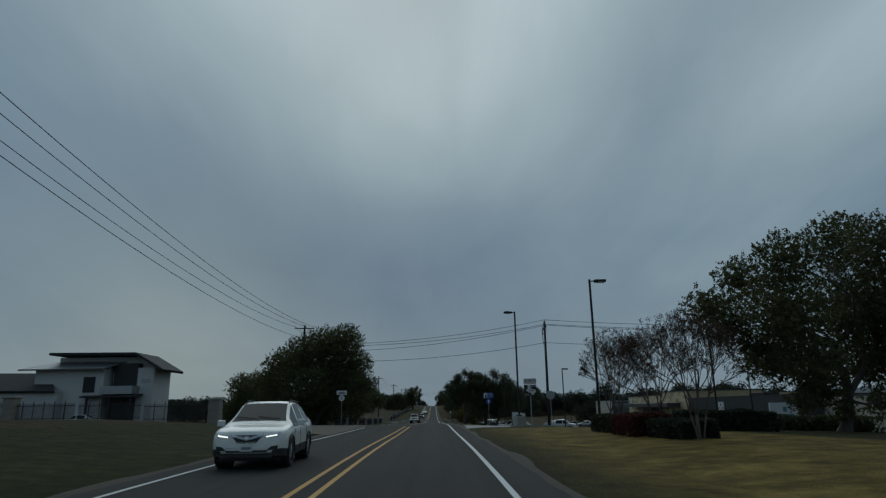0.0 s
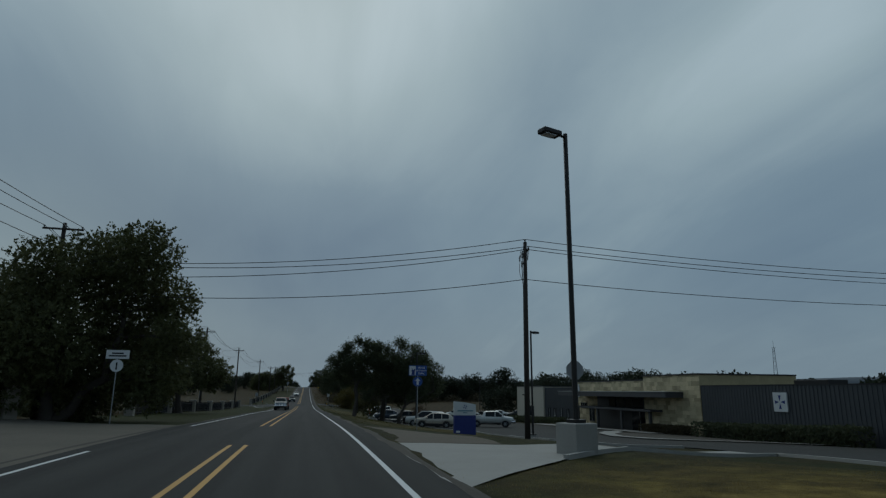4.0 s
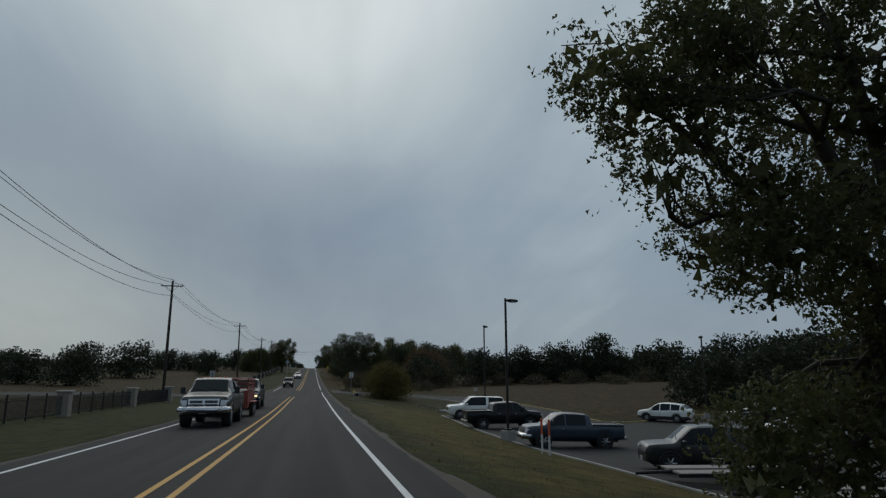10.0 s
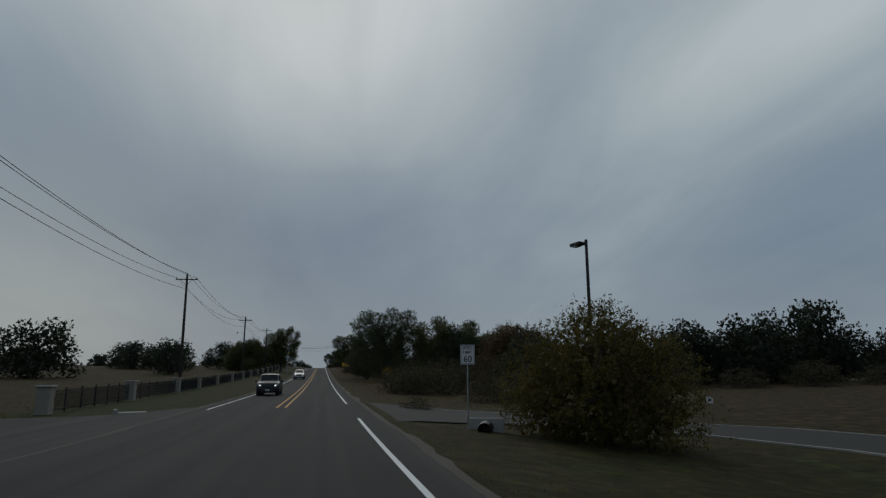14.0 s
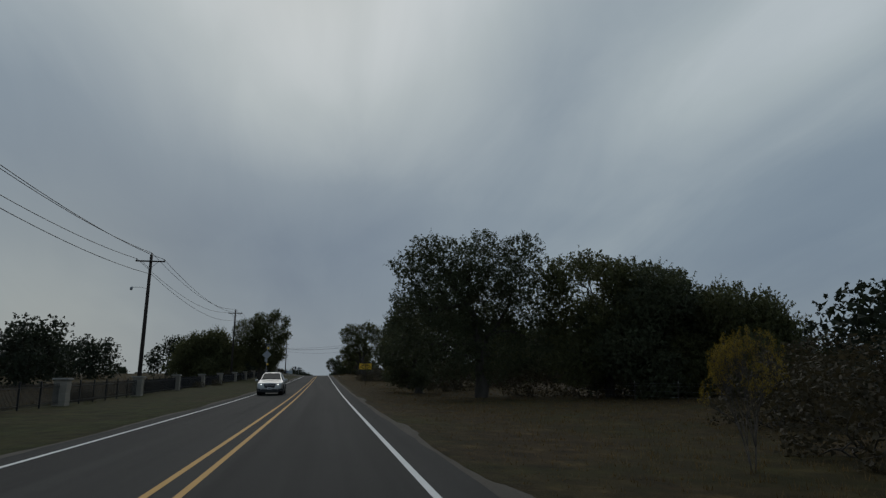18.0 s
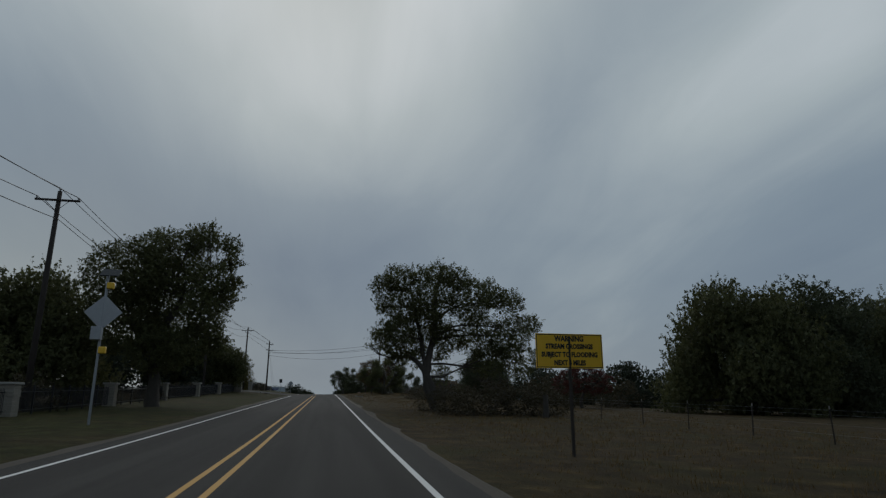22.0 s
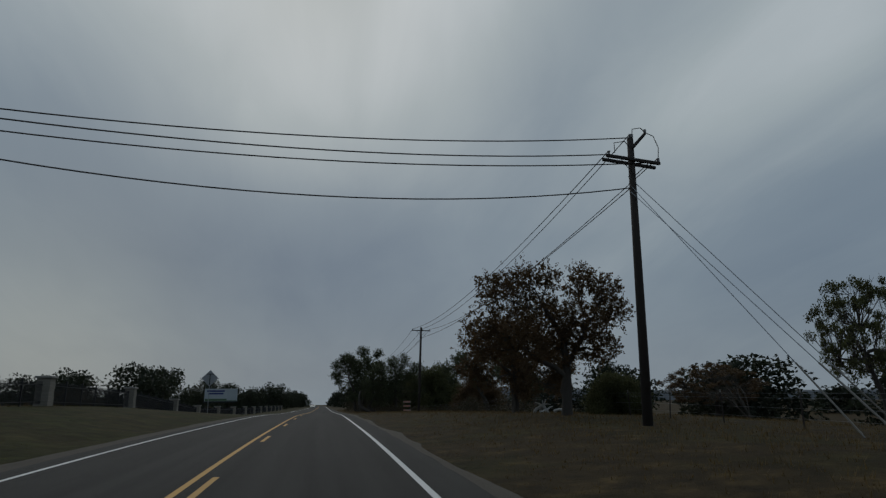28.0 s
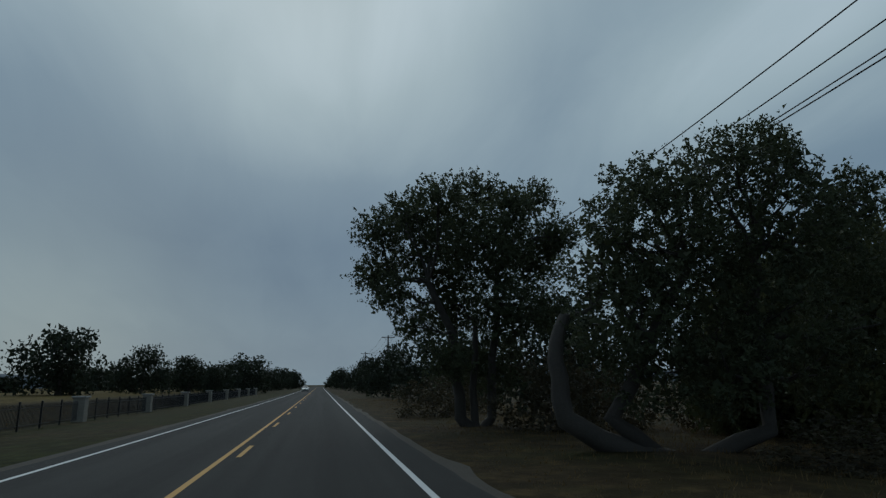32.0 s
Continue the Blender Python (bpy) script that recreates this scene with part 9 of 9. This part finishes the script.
o = over(x, y, 0)
s = sign_post("street_sign", "wooden posted sign seen from behind at the side road", x, y, o + 2.9, mat=WOOD_POLE, radius=0.06)
plate(s, -0.32, 0.32, o + 2.2, o + 3.1, GALV, "grey back")
s = sign_post("utility_marker", "short red marker post by the side road", -10.2, 204, 1.5, category="marker post", mat=WOOD_POLE, radius=0.03)
part("cap", boxed(-0.08, 0.08, -0.02, 0.02, 1.3, 1.55), ORANGE, s, "red tag")
# grass island of the lot with a utility cabinet on its pad
paving("grass_island", TURF, [(26.6, 166.2), (27.4, 164.6), (32, 163.8), (42, 164.5), (42, 171), (33, 170.6), (29.0, 168.6)], "low grass island in the parking lot", 0.14)
kerb([(32, 163.7), (27.3, 164.5), (26.5, 166.2), (28.9, 168.7), (33, 170.7), (42, 171.1)], label="pale concrete kerb round the grass island")
s = thing("utility_cabinet", "dark green steel utility cabinet on a concrete pad", "utility cabinet", Matrix.Translation((34.6, 168.6, gz(34.6, 168.6) + 0.14)) @ Matrix.Rotation(radians(-20), 4, "Z"))
part("pad", boxed(-1.6, 1.3, -1.2, 1.2, -0.1, 0.10, bevel=0.02), CONCRETE, s, "pale concrete pad")
part("body", boxed(-1.05, 1.05, -0.85, 0.85, 0.10, 1.30, bevel=0.03), DARK_STEEL, s)
part("lid", boxed(-1.10, 1.10, -0.90, 0.90, 1.30, 1.42, bevel=0.04), DARK_STEEL, s)
for k in (-1, 1):
    part("door", boxed(k * 0.52 - 0.48, k * 0.52 + 0.48, -0.875, -0.85, 0.16, 1.26, bevel=0.01), DARK_STEEL, s)
# mailbox-like parcel box, rock-faced bin and small tree island in the lot
s = thing("trash_bin", "dark ribbed litter bin on the kerb", "bin", Matrix.Translation((13.35, 132.8, gz(13.35, 132.8) + 0.05)))
part("body", tube(bmesh.new(), [(0, 0, 0), (0, 0, 0.1), (0, 0, 0.85), (0, 0, 0.95)], [0.42, 0.45, 0.48, 0.40], 16), DARK_STEEL, s)
part("lid", tube(bmesh.new(), [(0, 0, 0.95), (0, 0, 1.02)], [0.40, 0.30], 16), DARK_STEEL, s)
s = thing("dumpster", "dark blue steel dumpster beside the clinic", "dumpster", Matrix.Translation((35.2, 77.0, gz(35.2, 77.0) + 0.05)))
part("body", boxed(-0.9, 0.9, -1.2, 1.2, 0.12, 1.7, bevel=0.03), BLACK_PAINT, s)
part("lid", boxed(-0.95, 0.95, -1.25, 1.25, 1.7, 1.78, bevel=0.02), TRIM, s)
part("label_panel", boxed(-0.92, -0.90, -0.5, 0.1, 0.7, 1.3), SIGN_WHITE, s, "white sticker")

# ---- drains and headwalls ----


def drain(x, y, length, width, turn, label):
    """A flush concrete slab with two long slots side by side; a near-black plate imitates their shaded depth."""
    root = thing("culvert_headwall", label, "culvert", Matrix.Translation((x, y, gz(x, y))) @ Matrix.Rotation(radians(turn), 4, "Z"), "culverts")
    a, b = length / 2, width / 2
    bm = bmesh.new()
    for v in (-0.78, 0.0, 0.78):
        box(bm, -a, a, (v - 0.20) * b, (v + 0.20) * b, -0.3, 0.20, bevel=0.02)
    for e in (-1, 1):
        box(bm, min(e * a, e * a * 0.66), max(e * a, e * a * 0.66), -0.975 * b, 0.975 * b, -0.3, 0.197, bevel=0.02)
    part("slab", bm, CONCRETE, root)
    part("sump", boxed(-a * 0.9, a * 0.9, -b * 0.9, b * 0.9, -0.3, 0.03), RUBBER, root, "near-black plate for the shaded depth of the slots")
    return root


drain(16.5, 194.7, 6.0, 2.0, 37, "flush concrete culvert slab with two long dark slots")
# dark pipe end below the exit drive
root = thing("culvert_pipe", "short dark corrugated pipe end below the drive", "pipe", Matrix.Translation((6.4, 218.6, gz(6.4, 218.6) + 0.12)) @ Matrix.Rotation(radians(-20), 4, "Z"), "culverts")
for k in range(5):
    part("pipe_ring", tube(bmesh.new(), [(0, -0.5 + k * 0.22, 0), (0, -0.39 + k * 0.22, 0.0), (0, -0.28 + k * 0.22, 0.0)], [0.25, 0.28, 0.25], 14, False), DARK_STEEL, root)
part("headwall", boxed(-0.7, 0.7, 0.55, 0.75, -0.4, 0.36, bevel=0.02), CONCRETE, root, "small concrete headwall")
# pale stones washed out of the swale
rs = random.Random(8)
for k in range(34):
    f = rs.random()
    x, y = 13.4 + 1.8 * f + rs.gauss(0, 0.45), 207 - 10 * f + rs.gauss(0, 0.4)
    w = rs.uniform(0.10, 0.34)
    ring = [(w * rs.uniform(0.7, 1.1) * math.cos(a), w * rs.uniform(0.5, 0.9) * math.sin(a)) for a in [k2 * math.pi / 4 for k2 in range(8)]]
    bm = bmesh.new()
    low = [bm.verts.new((p, q, -0.05)) for p, q in ring]
    up = [bm.verts.new((p * 0.8, q * 0.8, 0.05 + 0.04 * rs.random())) for p, q in ring]
    bm.faces.new(up)
    for a in range(8):
        bm.faces.new((low[a], low[(a + 1) % 8], up[(a + 1) % 8], up[a]))
    ob = part("stone", bm, PALE_DIRT, None)
    ob.matrix_world = Matrix.Translation((x, y, gz(x, y))) @ Matrix.Rotation(rs.uniform(0, 6), 4, "Z")
    tagged(ob, "flat pale stone washed out in the grassy swale", "stone", "swale stones")
for x, y in ((-9.6, 203.6), (-10.0, 231.5), (-11.0, 466.2), (4.9, 447.0)):
    root = thing("culvert_headwall", "small pale concrete culvert headwall on the verge", "culvert", Matrix.Translation((x, y, gz(x, y))) @ Matrix.Rotation(radians(20), 4, "Z") @ Matrix.Scale(0.6 if x > 0 else 0.85, 4), "culverts")
    part("slab", boxed(-0.9, 0.9, -0.5, 0.5, -0.3, 0.12, bevel=0.02), CONCRETE, root)
    part("wing", boxed(-1.0, -0.8, -0.6, 0.6, -0.3, 0.3, bevel=0.02), CONCRETE, root)
    # no hole is cut: a black panel paints the dark inside of the pipe
    part("opening", boxed(-0.35, 0.35, -0.52, -0.46, -0.25, 0.04), TRIM, root, "black panel for the shaded pipe mouth")
kerb([(4.1, 196.2), (5.3, 196.0), (6.5, 195.0), (7.6, 192.6)], PALE_DIRT, "earth-stained concrete edge of the drainage swale", 0.2, 0.035)
# pale weathered stumps and limbs thrown on the verge
BLEACHED = material("bleached_wood", (0.46, 0.45, 0.42), 0.9, 0, 0.2, 2, 12, 0.3)


def make_driftwood(x, y, turn, size, label, limbs):
    """Each limb: points, radius at its foot, radius at its tip."""
    root = thing("driftwood", label, "dead wood", Matrix.Translation((x, y, gz(x, y))) @ Matrix.Rotation(radians(turn), 4, "Z") @ Matrix.Scale(size, 4), "dead limbs")
    for i, (pts, r0, r1) in enumerate(limbs):
        n = len(pts)
        bm = tube(bmesh.new(), pts, [(r0 + (r1 - r0) * k / (n - 1)) * (1 + 0.12 * ((k * 7 + i * 3) % 3 - 1)) for k in range(n)], 8)
        part("limb" if i == 0 else "branch", bm, BLEACHED, root)


make_driftwood(16.3, 519, 0, 1.1, "bleached white stump with splayed limbs on the dry verge", (
    (((-0.60, 0, -0.05), (-0.35, 0.05, 0.28), (-0.02, 0, 0.48), (0.20, -0.05, 0.62), (0.34, 0, 0.92)), 0.13, 0.03),
    (((0.58, 0.1, -0.05), (0.35, 0.05, 0.22), (0.0, 0, 0.46)), 0.11, 0.10),
    (((0.02, 0.5, -0.05), (0.05, 0.25, 0.25), (0.0, 0, 0.45)), 0.09, 0.08),
    (((0.05, 0, 0.45), (-0.20, 0.02, 0.66), (-0.46, 0.05, 0.72)), 0.07, 0.02),
    (((0.22, 0, 0.58), (0.48, 0.05, 0.62), (0.70, 0.02, 0.55)), 0.05, 0.015)))
make_driftwood(15.6, 516, 10, 0.95, "bleached forked limb standing upright in dry grass", (
    (((-0.55, 0, 0.10), (-0.25, 0, 0.14), (0.02, 0.03, 0.22), (0.30, 0, 0.42), (0.55, 0, 0.50)), 0.12, 0.04),
    (((0.0, 0, 0.18), (-0.08, 0.02, 0.45), (-0.28, 0, 0.72), (-0.30, 0, 0.95)), 0.08, 0.02),
    (((0.02, 0.02, 0.18), (0.12, -0.15, 0.05), (0.20, -0.3, -0.05)), 0.08, 0.05)))
make_driftwood(15.8, 513.4, -8, 0.8, "low bleached log on stubby limbs on the verge", (
    (((-0.75, 0, 0.20), (-0.35, 0.03, 0.30), (0.05, 0, 0.32), (0.45, 0.02, 0.26), (0.78, 0, 0.30)), 0.13, 0.06),
    (((-0.5, 0, 0.24), (-0.55, 0.05, 0.08), (-0.62, 0.08, -0.06)), 0.08, 0.06),
    (((0.4, 0, 0.26), (0.42, 0.05, 0.08), (0.36, 0.08, -0.06)), 0.08, 0.06),
    (((0.05, 0, 0.32), (0.12, 0, 0.5), (0.30, 0, 0.62)), 0.05, 0.02)))


# timber brace of the wire fence and a small steel stand beside it
def make_brace(x, y, turn):
    root = thing("fence_brace", "weathered timber corner brace of the wire fence", "fence", Matrix.Translation((x, y, gz(x, y))) @ Matrix.Rotation(radians(turn), 4, "Z"), "wire fence posts")
    for a in (-1.9, 0.0):
        part("post", tube(bmesh.new(), [(a, 0, -0.3), (a + 0.02, 0, 0.7), (a, 0, 1.35)], [0.09, 0.08, 0.085], 9), WOOD_POLE, root)
    part("rail", tube(bmesh.new(), [(-1.9, 0, 1.22), (0.05, 0, 1.20)], 0.055, 7), WOOD_POLE, root)
    part("strut", tube(bmesh.new(), [(0.0, 0, 1.15), (2.1, 0, 0.05)], 0.055, 7), WOOD_POLE, root)


make_brace(9.9, 464.2, 0)
root = thing("steel_stand", "small rusty steel frame standing in the grass", "frame", Matrix.Translation((10.6, 459.5, gz(10.6, 459.5))))
for a in (-0.22, 0.22):
    part("leg", boxed(a - 0.015, a + 0.015, -0.015, 0.015, -0.1, 0.95), DARK_STEEL, root)
for z in (0.35, 0.65, 0.92):
    part("crossbar", boxed(-0.22, 0.22, -0.012, 0.012, z, z + 0.025), DARK_STEEL, root)


# slender lattice mast behind the clinic
def make_mast(x, y, top):
    z = gz(x, y)
    h = road_z(y) + top - z
    root = thing("lattice_mast", "slender grey steel lattice mast behind the clinic", "mast", Matrix.Translation((x, y, z)))
    feet = [(math.cos(a) * 0.7, math.sin(a) * 0.7) for a in (0.3, 2.4, 4.5)]

    def leg_at(i, f):
        k = 1 - 0.75 * f
        return (feet[i][0] * k, feet[i][1] * k, h * f)

    for i in range(3):
        part("leg", tube(bmesh.new(), [(feet[i][0], feet[i][1], -0.2), leg_at(i, 0.5), leg_at(i, 1.0)], 0.04, 5), GALV, root)
    for n in range(9):
        a, b = n / 9, (n + 1) / 9
        for i in range(3):
            part("brace", tube(bmesh.new(), [leg_at(i, a), leg_at((i + 1) % 3, b)], 0.022, 4), GALV, root)
    part("spike", tube(bmesh.new(), [(0, 0, h - 0.1), (0, 0, h + 1.2)], 0.03, 5), GALV, root)
    part("top_plate", boxed(-0.22, 0.22, -0.22, 0.22, h - 0.06, h + 0.02, bevel=0.01), GALV, root)


make_mast(77.3, 138.6, 10.6)

# ---- brush, small trees, tall grass ----
set_down(BRUSH[0], 8.6, 263, 2.6, 3.0, 0)
set_down(BRUSH[1], 12.0, 262, 3.0, 3.6, 40)
rng = random.Random(19)


def brush(x, y, r, h, mat=None):
    return again(BRUSH[rng.randrange(2)], x, y, r, h, rng.uniform(0, 360), 0.1, "", mat)


for x, y, r, h in ((10.3, 266, 3.0, 3.4), (15, 267, 3.4, 4.0), (18.5, 263, 3.2, 4.4), (22, 268, 3.4, 4.6), (24, 258, 3.6, 5.0), (28, 262, 4.2, 6.6), (27, 270, 4.2, 6.4), (13, 280, 2.6, 3.0), (17, 288, 2.8, 3.2), (22, 292, 3.0, 3.6),
                   (17.6, 320.5, 2.8, 3.2), (22, 319.5, 3.0, 3.4), (26, 318.5, 3.0, 3.6), (31, 316, 3.2, 3.6), (14, 336, 2.8, 4.0), (13, 345, 2.4, 3.0), (12.4, 352, 2.8, 3.6),
                   (16, 349, 3.0, 3.6), (21, 349, 3.0, 3.4), (25, 352, 3.2, 3.4), (8.6, 389, 2.2, 1.8), (11.5, 391.5, 2.8, 2.6), (14.6, 391, 2.6, 2.4), (8.0, 394, 1.8, 1.8), 
                   (27, 425, 3.4, 4.0), (32, 430, 3.6, 4.4), (23, 432, 2.8, 3.0), (38, 428, 3.6, 4.2), (18, 428, 1.6, 1.5), (12.1, 437, 2.0, 1.8), (15, 440, 2.2, 2.0), (18, 446, 2.4, 2.2), (22, 452, 2.8, 2.6), (10, 466, 1.8, 1.6), (17, 464, 2.4, 2.0), (20, 474, 2.4, 2.2),
                   (21, 516, 2.2, 2.0), (18, 530, 2.4, 2.0), (16, 541, 2.2, 1.8), (20, 560, 2.6, 1.6), (25, 560, 2.8, 1.8), (14, 566, 2.2, 1.2), (10.5, 571, 2.0, 1.2),
                   (8.5, 582, 2.6, 3.2), (12, 585, 2.6, 3.0), (17, 584, 3.0, 3.4), (6, 594, 2.4, 2.4), (9, 600, 2.6, 3.0), (19, 572, 2.6, 1.6), (5.8, 232.5, 1.2, 0.9), (14, 246, 2.4, 2.4), (17, 248, 2.6, 2.6), (21, 244, 2.6, 2.2),
                   (34, 262, 3.0, 2.6), (42, 264, 3.4, 3.0), (50, 262, 3.2, 2.6), (58, 260, 3.6, 3.2), (66, 258, 3.4, 2.6), (74, 257, 3.6, 3.4), (82, 253, 3.4, 2.8), (90, 250, 3.8, 3.4), (99, 246, 3.6, 3.0), (62, 246, 2.6, 2.0), (80, 240, 3.0, 2.4)):
    brush(x, y, r, h)
for x, y, r, h in ((-17.0, 388, 2.2, 2.2), (-18.5, 402, 2.4, 2.4), (-16.2, 412, 1.5, 1.3), (-17.5, 425, 1.8, 1.6), (-18, 440, 2.0, 1.8), (-17.2, 470, 1.8, 2.2), (-18.5, 478, 2.2, 2.8), (-13.8, 485.0, 1.4, 1.8), (-17, 521, 1.8, 1.4), (-16.8, 536, 1.8, 1.4), (-17, 562, 1.6, 1.2),
                   (-16.5, 315, 1.0, 1.0), (-16.4, 330, 1.1, 1.1), (-16.3, 344, 1.0, 0.9), (-14.6, 347, 0.9, 0.9), (-14.4, 359, 1.0, 1.0), (-21, 100.5, 1.6, 1.6), (-14, 92, 1.6, 1.5), (-17, 95, 2.0, 2.2)):
    brush(x, y, r, h, OAK2 if y < 110 else None)
# yellow-green bush by the exit drive
YB = crown_tree("bush", "large dark green deciduous bush with gold leaf tips", "shrub", 91, dome(91, 3.5, 4.5, 0.0, 17), [[(0.5 * math.cos(a), 0.5 * math.sin(a), 0.7), (1.5 * math.cos(a), 1.5 * math.sin(a), 2.4)] for a in (0.3, 1.6, 2.8, 4.1, 5.3)], 0.07, 40000, 0.055, YELLOW_LEAF, gaps=0.10, reach=1.15, core=110.0)
set_down(YB, 10.9, 217.7, 3.8, 5.4, 0)
again(CRAPE, 8.7, 279.1, 0.9, 3.0, 90, 0.1, "small yellow-leaved sapling among dark oaks", GOLD_LEAF)
again(YB, -18.6, 485.5, 3.4, 6.2, 30, 0.1, "pale yellow-green tree beside the poles")
set_down(BROWN_OAK, 34.5, 524, 4.8, 5.0, 220)
again(BROWN_OAK, 27.5, 500, 2.6, 7.6, 140, 0.12, "slender dark oak in the dry pasture", OAK)
again(BROWN_OAK, 30, 420, 4.0, 5.0, 10, 0.12, "red-brown oak in the dry pasture", RED_LEAF)
again(CRAPE, 15.0, 132.7, 1.4, 2.7, 70, 0.1, "young tree in a kerbed island of the lot", BROWN)


def mesquite(x, y, size, seed, heading):
    """Bare arching limbs with side shoots and a few hanging leaves."""
    rng = np.random.default_rng(seed)
    root = thing("mesquite", "bare arching mesquite with few leaves behind the fence", "tree", Matrix.Translation((x, y, gz(x, y) - 0.1)), "mesquites")
    shoots, tips = bmesh.new(), []
    for k in range(9):
        a = radians(heading) + rng.normal() * 0.75
        out = Vector((math.cos(a), math.sin(a), 0))
        reach, rise = size * rng.uniform(0.5, 1.05), size * rng.uniform(0.45, 0.85)
        pts = [out * reach * f + Vector((0, 0, rise * math.sin(min(1.0, f * 1.15) * 1.75))) + Vector(rng.normal(size=3)) * 0.05 * size * f for f in [j / 8 for j in range(9)]]
        part("limb", tube(bmesh.new(), pts, [0.055 * (1 - 0.8 * j / 8) for j in range(9)], 5), BARK, root)
        for j in range(3, 9):
            for _ in range(3):
                d = out * rng.uniform(0.1, 0.8) + Vector(rng.normal(size=3)) * 0.5
                tip = pts[j] + d * size * 0.17
                limb(shoots, rng, pts[j], tip, 0.011, 0.004, 0.2, 4, 3)
                tips += [pts[j].lerp(tip, f) for f in (0.5, 0.8, 1.0)]
    tagged(part("fine_branching", shoots, BARK, root), kind="stuff")
    v = leaf_cloud(rng, [tuple(p) for p in tips], [0.10] * len(tips), 900, 0.032)
    part("crown", leaves_mesh("crown", v, GREY_LEAF), GREY_LEAF, root)


mesquite(16.2, 404.6, 4.4, 3, 170)
mesquite(13.6, 421.5, 3.0, 4, 150)
mesquite(31.5, 515.5, 4.0, 5, 120)


def stump(x, y):
    root = thing("stump", "short dark fence post stump in the grass", "post", Matrix.Translation((x, y, gz(x, y))))
    part("trunk", tube(bmesh.new(), [(0, 0, -0.2), (0.02, 0, 0.7), (0, 0.02, 1.45)], [0.2, 0.17, 0.18], 9), BARK, root)


stump(14.0, 388.2)


def grass(name, label, seed, count, place, height, width, mat):
    """Loose grass tufts: thin bent blades in one mesh."""
    rg = np.random.default_rng(seed)
    v, f = [], []
    while len(f) < count:
        x, y, k = place(rg)
        if k <= 0:
            continue
        z = gz(x, y) - 0.02
        for _ in range(5):
            a = rg.uniform(0, 2 * math.pi)
            h = height * k * rg.uniform(0.5, 1.3)
            ln = h * rg.uniform(0.2, 0.7)
            dx, dy = math.cos(a), math.sin(a)
            w = width * rg.uniform(0.6, 1.4)
            px, py = x + rg.normal() * 0.08, y + rg.normal() * 0.08
            c = len(v)
            v += [(px - dy * w, py + dx * w, z), (px + dy * w, py - dx * w, z), (px + dx * ln, py + dy * ln, z + h)]
            f.append((c, c + 1, c + 2))
    ob = part(name, mesh_of(name, v, f, mat), mat)
    tagged(ob, label, "grass", kind="stuff")


PAVED = [(12, 36.5, 55, 189), (2, 22, 57, 84), (2, 13, 219, 238), (13, 26, 187, 232), (-70, -6, 204, 231), (-35, -6, 50, 93), (-25, -6, 461, 481)]


def clear_of(x, y):
    return all(not (a < x < b and c < y < d) for a, b, c, d in PAVED)


def east_dry(rg):
    y = rg.uniform(232, 640)
    x = 3.1 + rg.random() ** 1.4 * 24
    return x, y, (0.35 + min(1.0, (x - 3) / 5)) if clear_of(x, y) else 0


def east_green(rg):
    y = rg.uniform(58, 240)
    x = 2.8 + rg.random() ** 1.3 * 12
    return x, y, 0.5 if clear_of(x, y) else 0


def west_green(rg):
    y = rg.uniform(0, 640)
    x = -6.7 - rg.random() ** 1.2 * 9.5
    return x, y, (0.45 + 0.5 * (x < -14.5)) if clear_of(x, y) else 0


def west_dry(rg):
    y = rg.uniform(95, 640)
    x = -16 - rg.random() ** 1.5 * 40
    return x, y, 0.9 if clear_of(x, y) else 0


def lawn(rg):
    y = rg.uniform(8, 62)
    x = 3.0 + rg.random() ** 1.2 * 13
    return x, y, 0.6


GOLD_BLADE = material("golden_blade", (0.20, 0.145, 0.045), 0.9, 0, 0.4, 0.5, 12, 0, "island", (0.26, 0.19, 0.06))
grass("lawn_grass", "short mown golden winter lawn", 5, 50000, lawn, 0.07, 0.007, GOLD_BLADE)
grass("tall_grass", "tall dry tan grass and weeds on the verge", 1, 190000, east_dry, 0.12, 0.010, DRY)
grass("verge_grass", "short green and tan verge grass", 2, 56000, east_green, 0.10, 0.007, GREEN_BLADE)
grass("verge_grass", "short dull green verge grass", 3, 100000, west_green, 0.08, 0.008, GREEN_BLADE)
grass("pasture_grass", "dry tan pasture grass behind the fence", 4, 40000, west_dry, 0.26, 0.014, DRY)
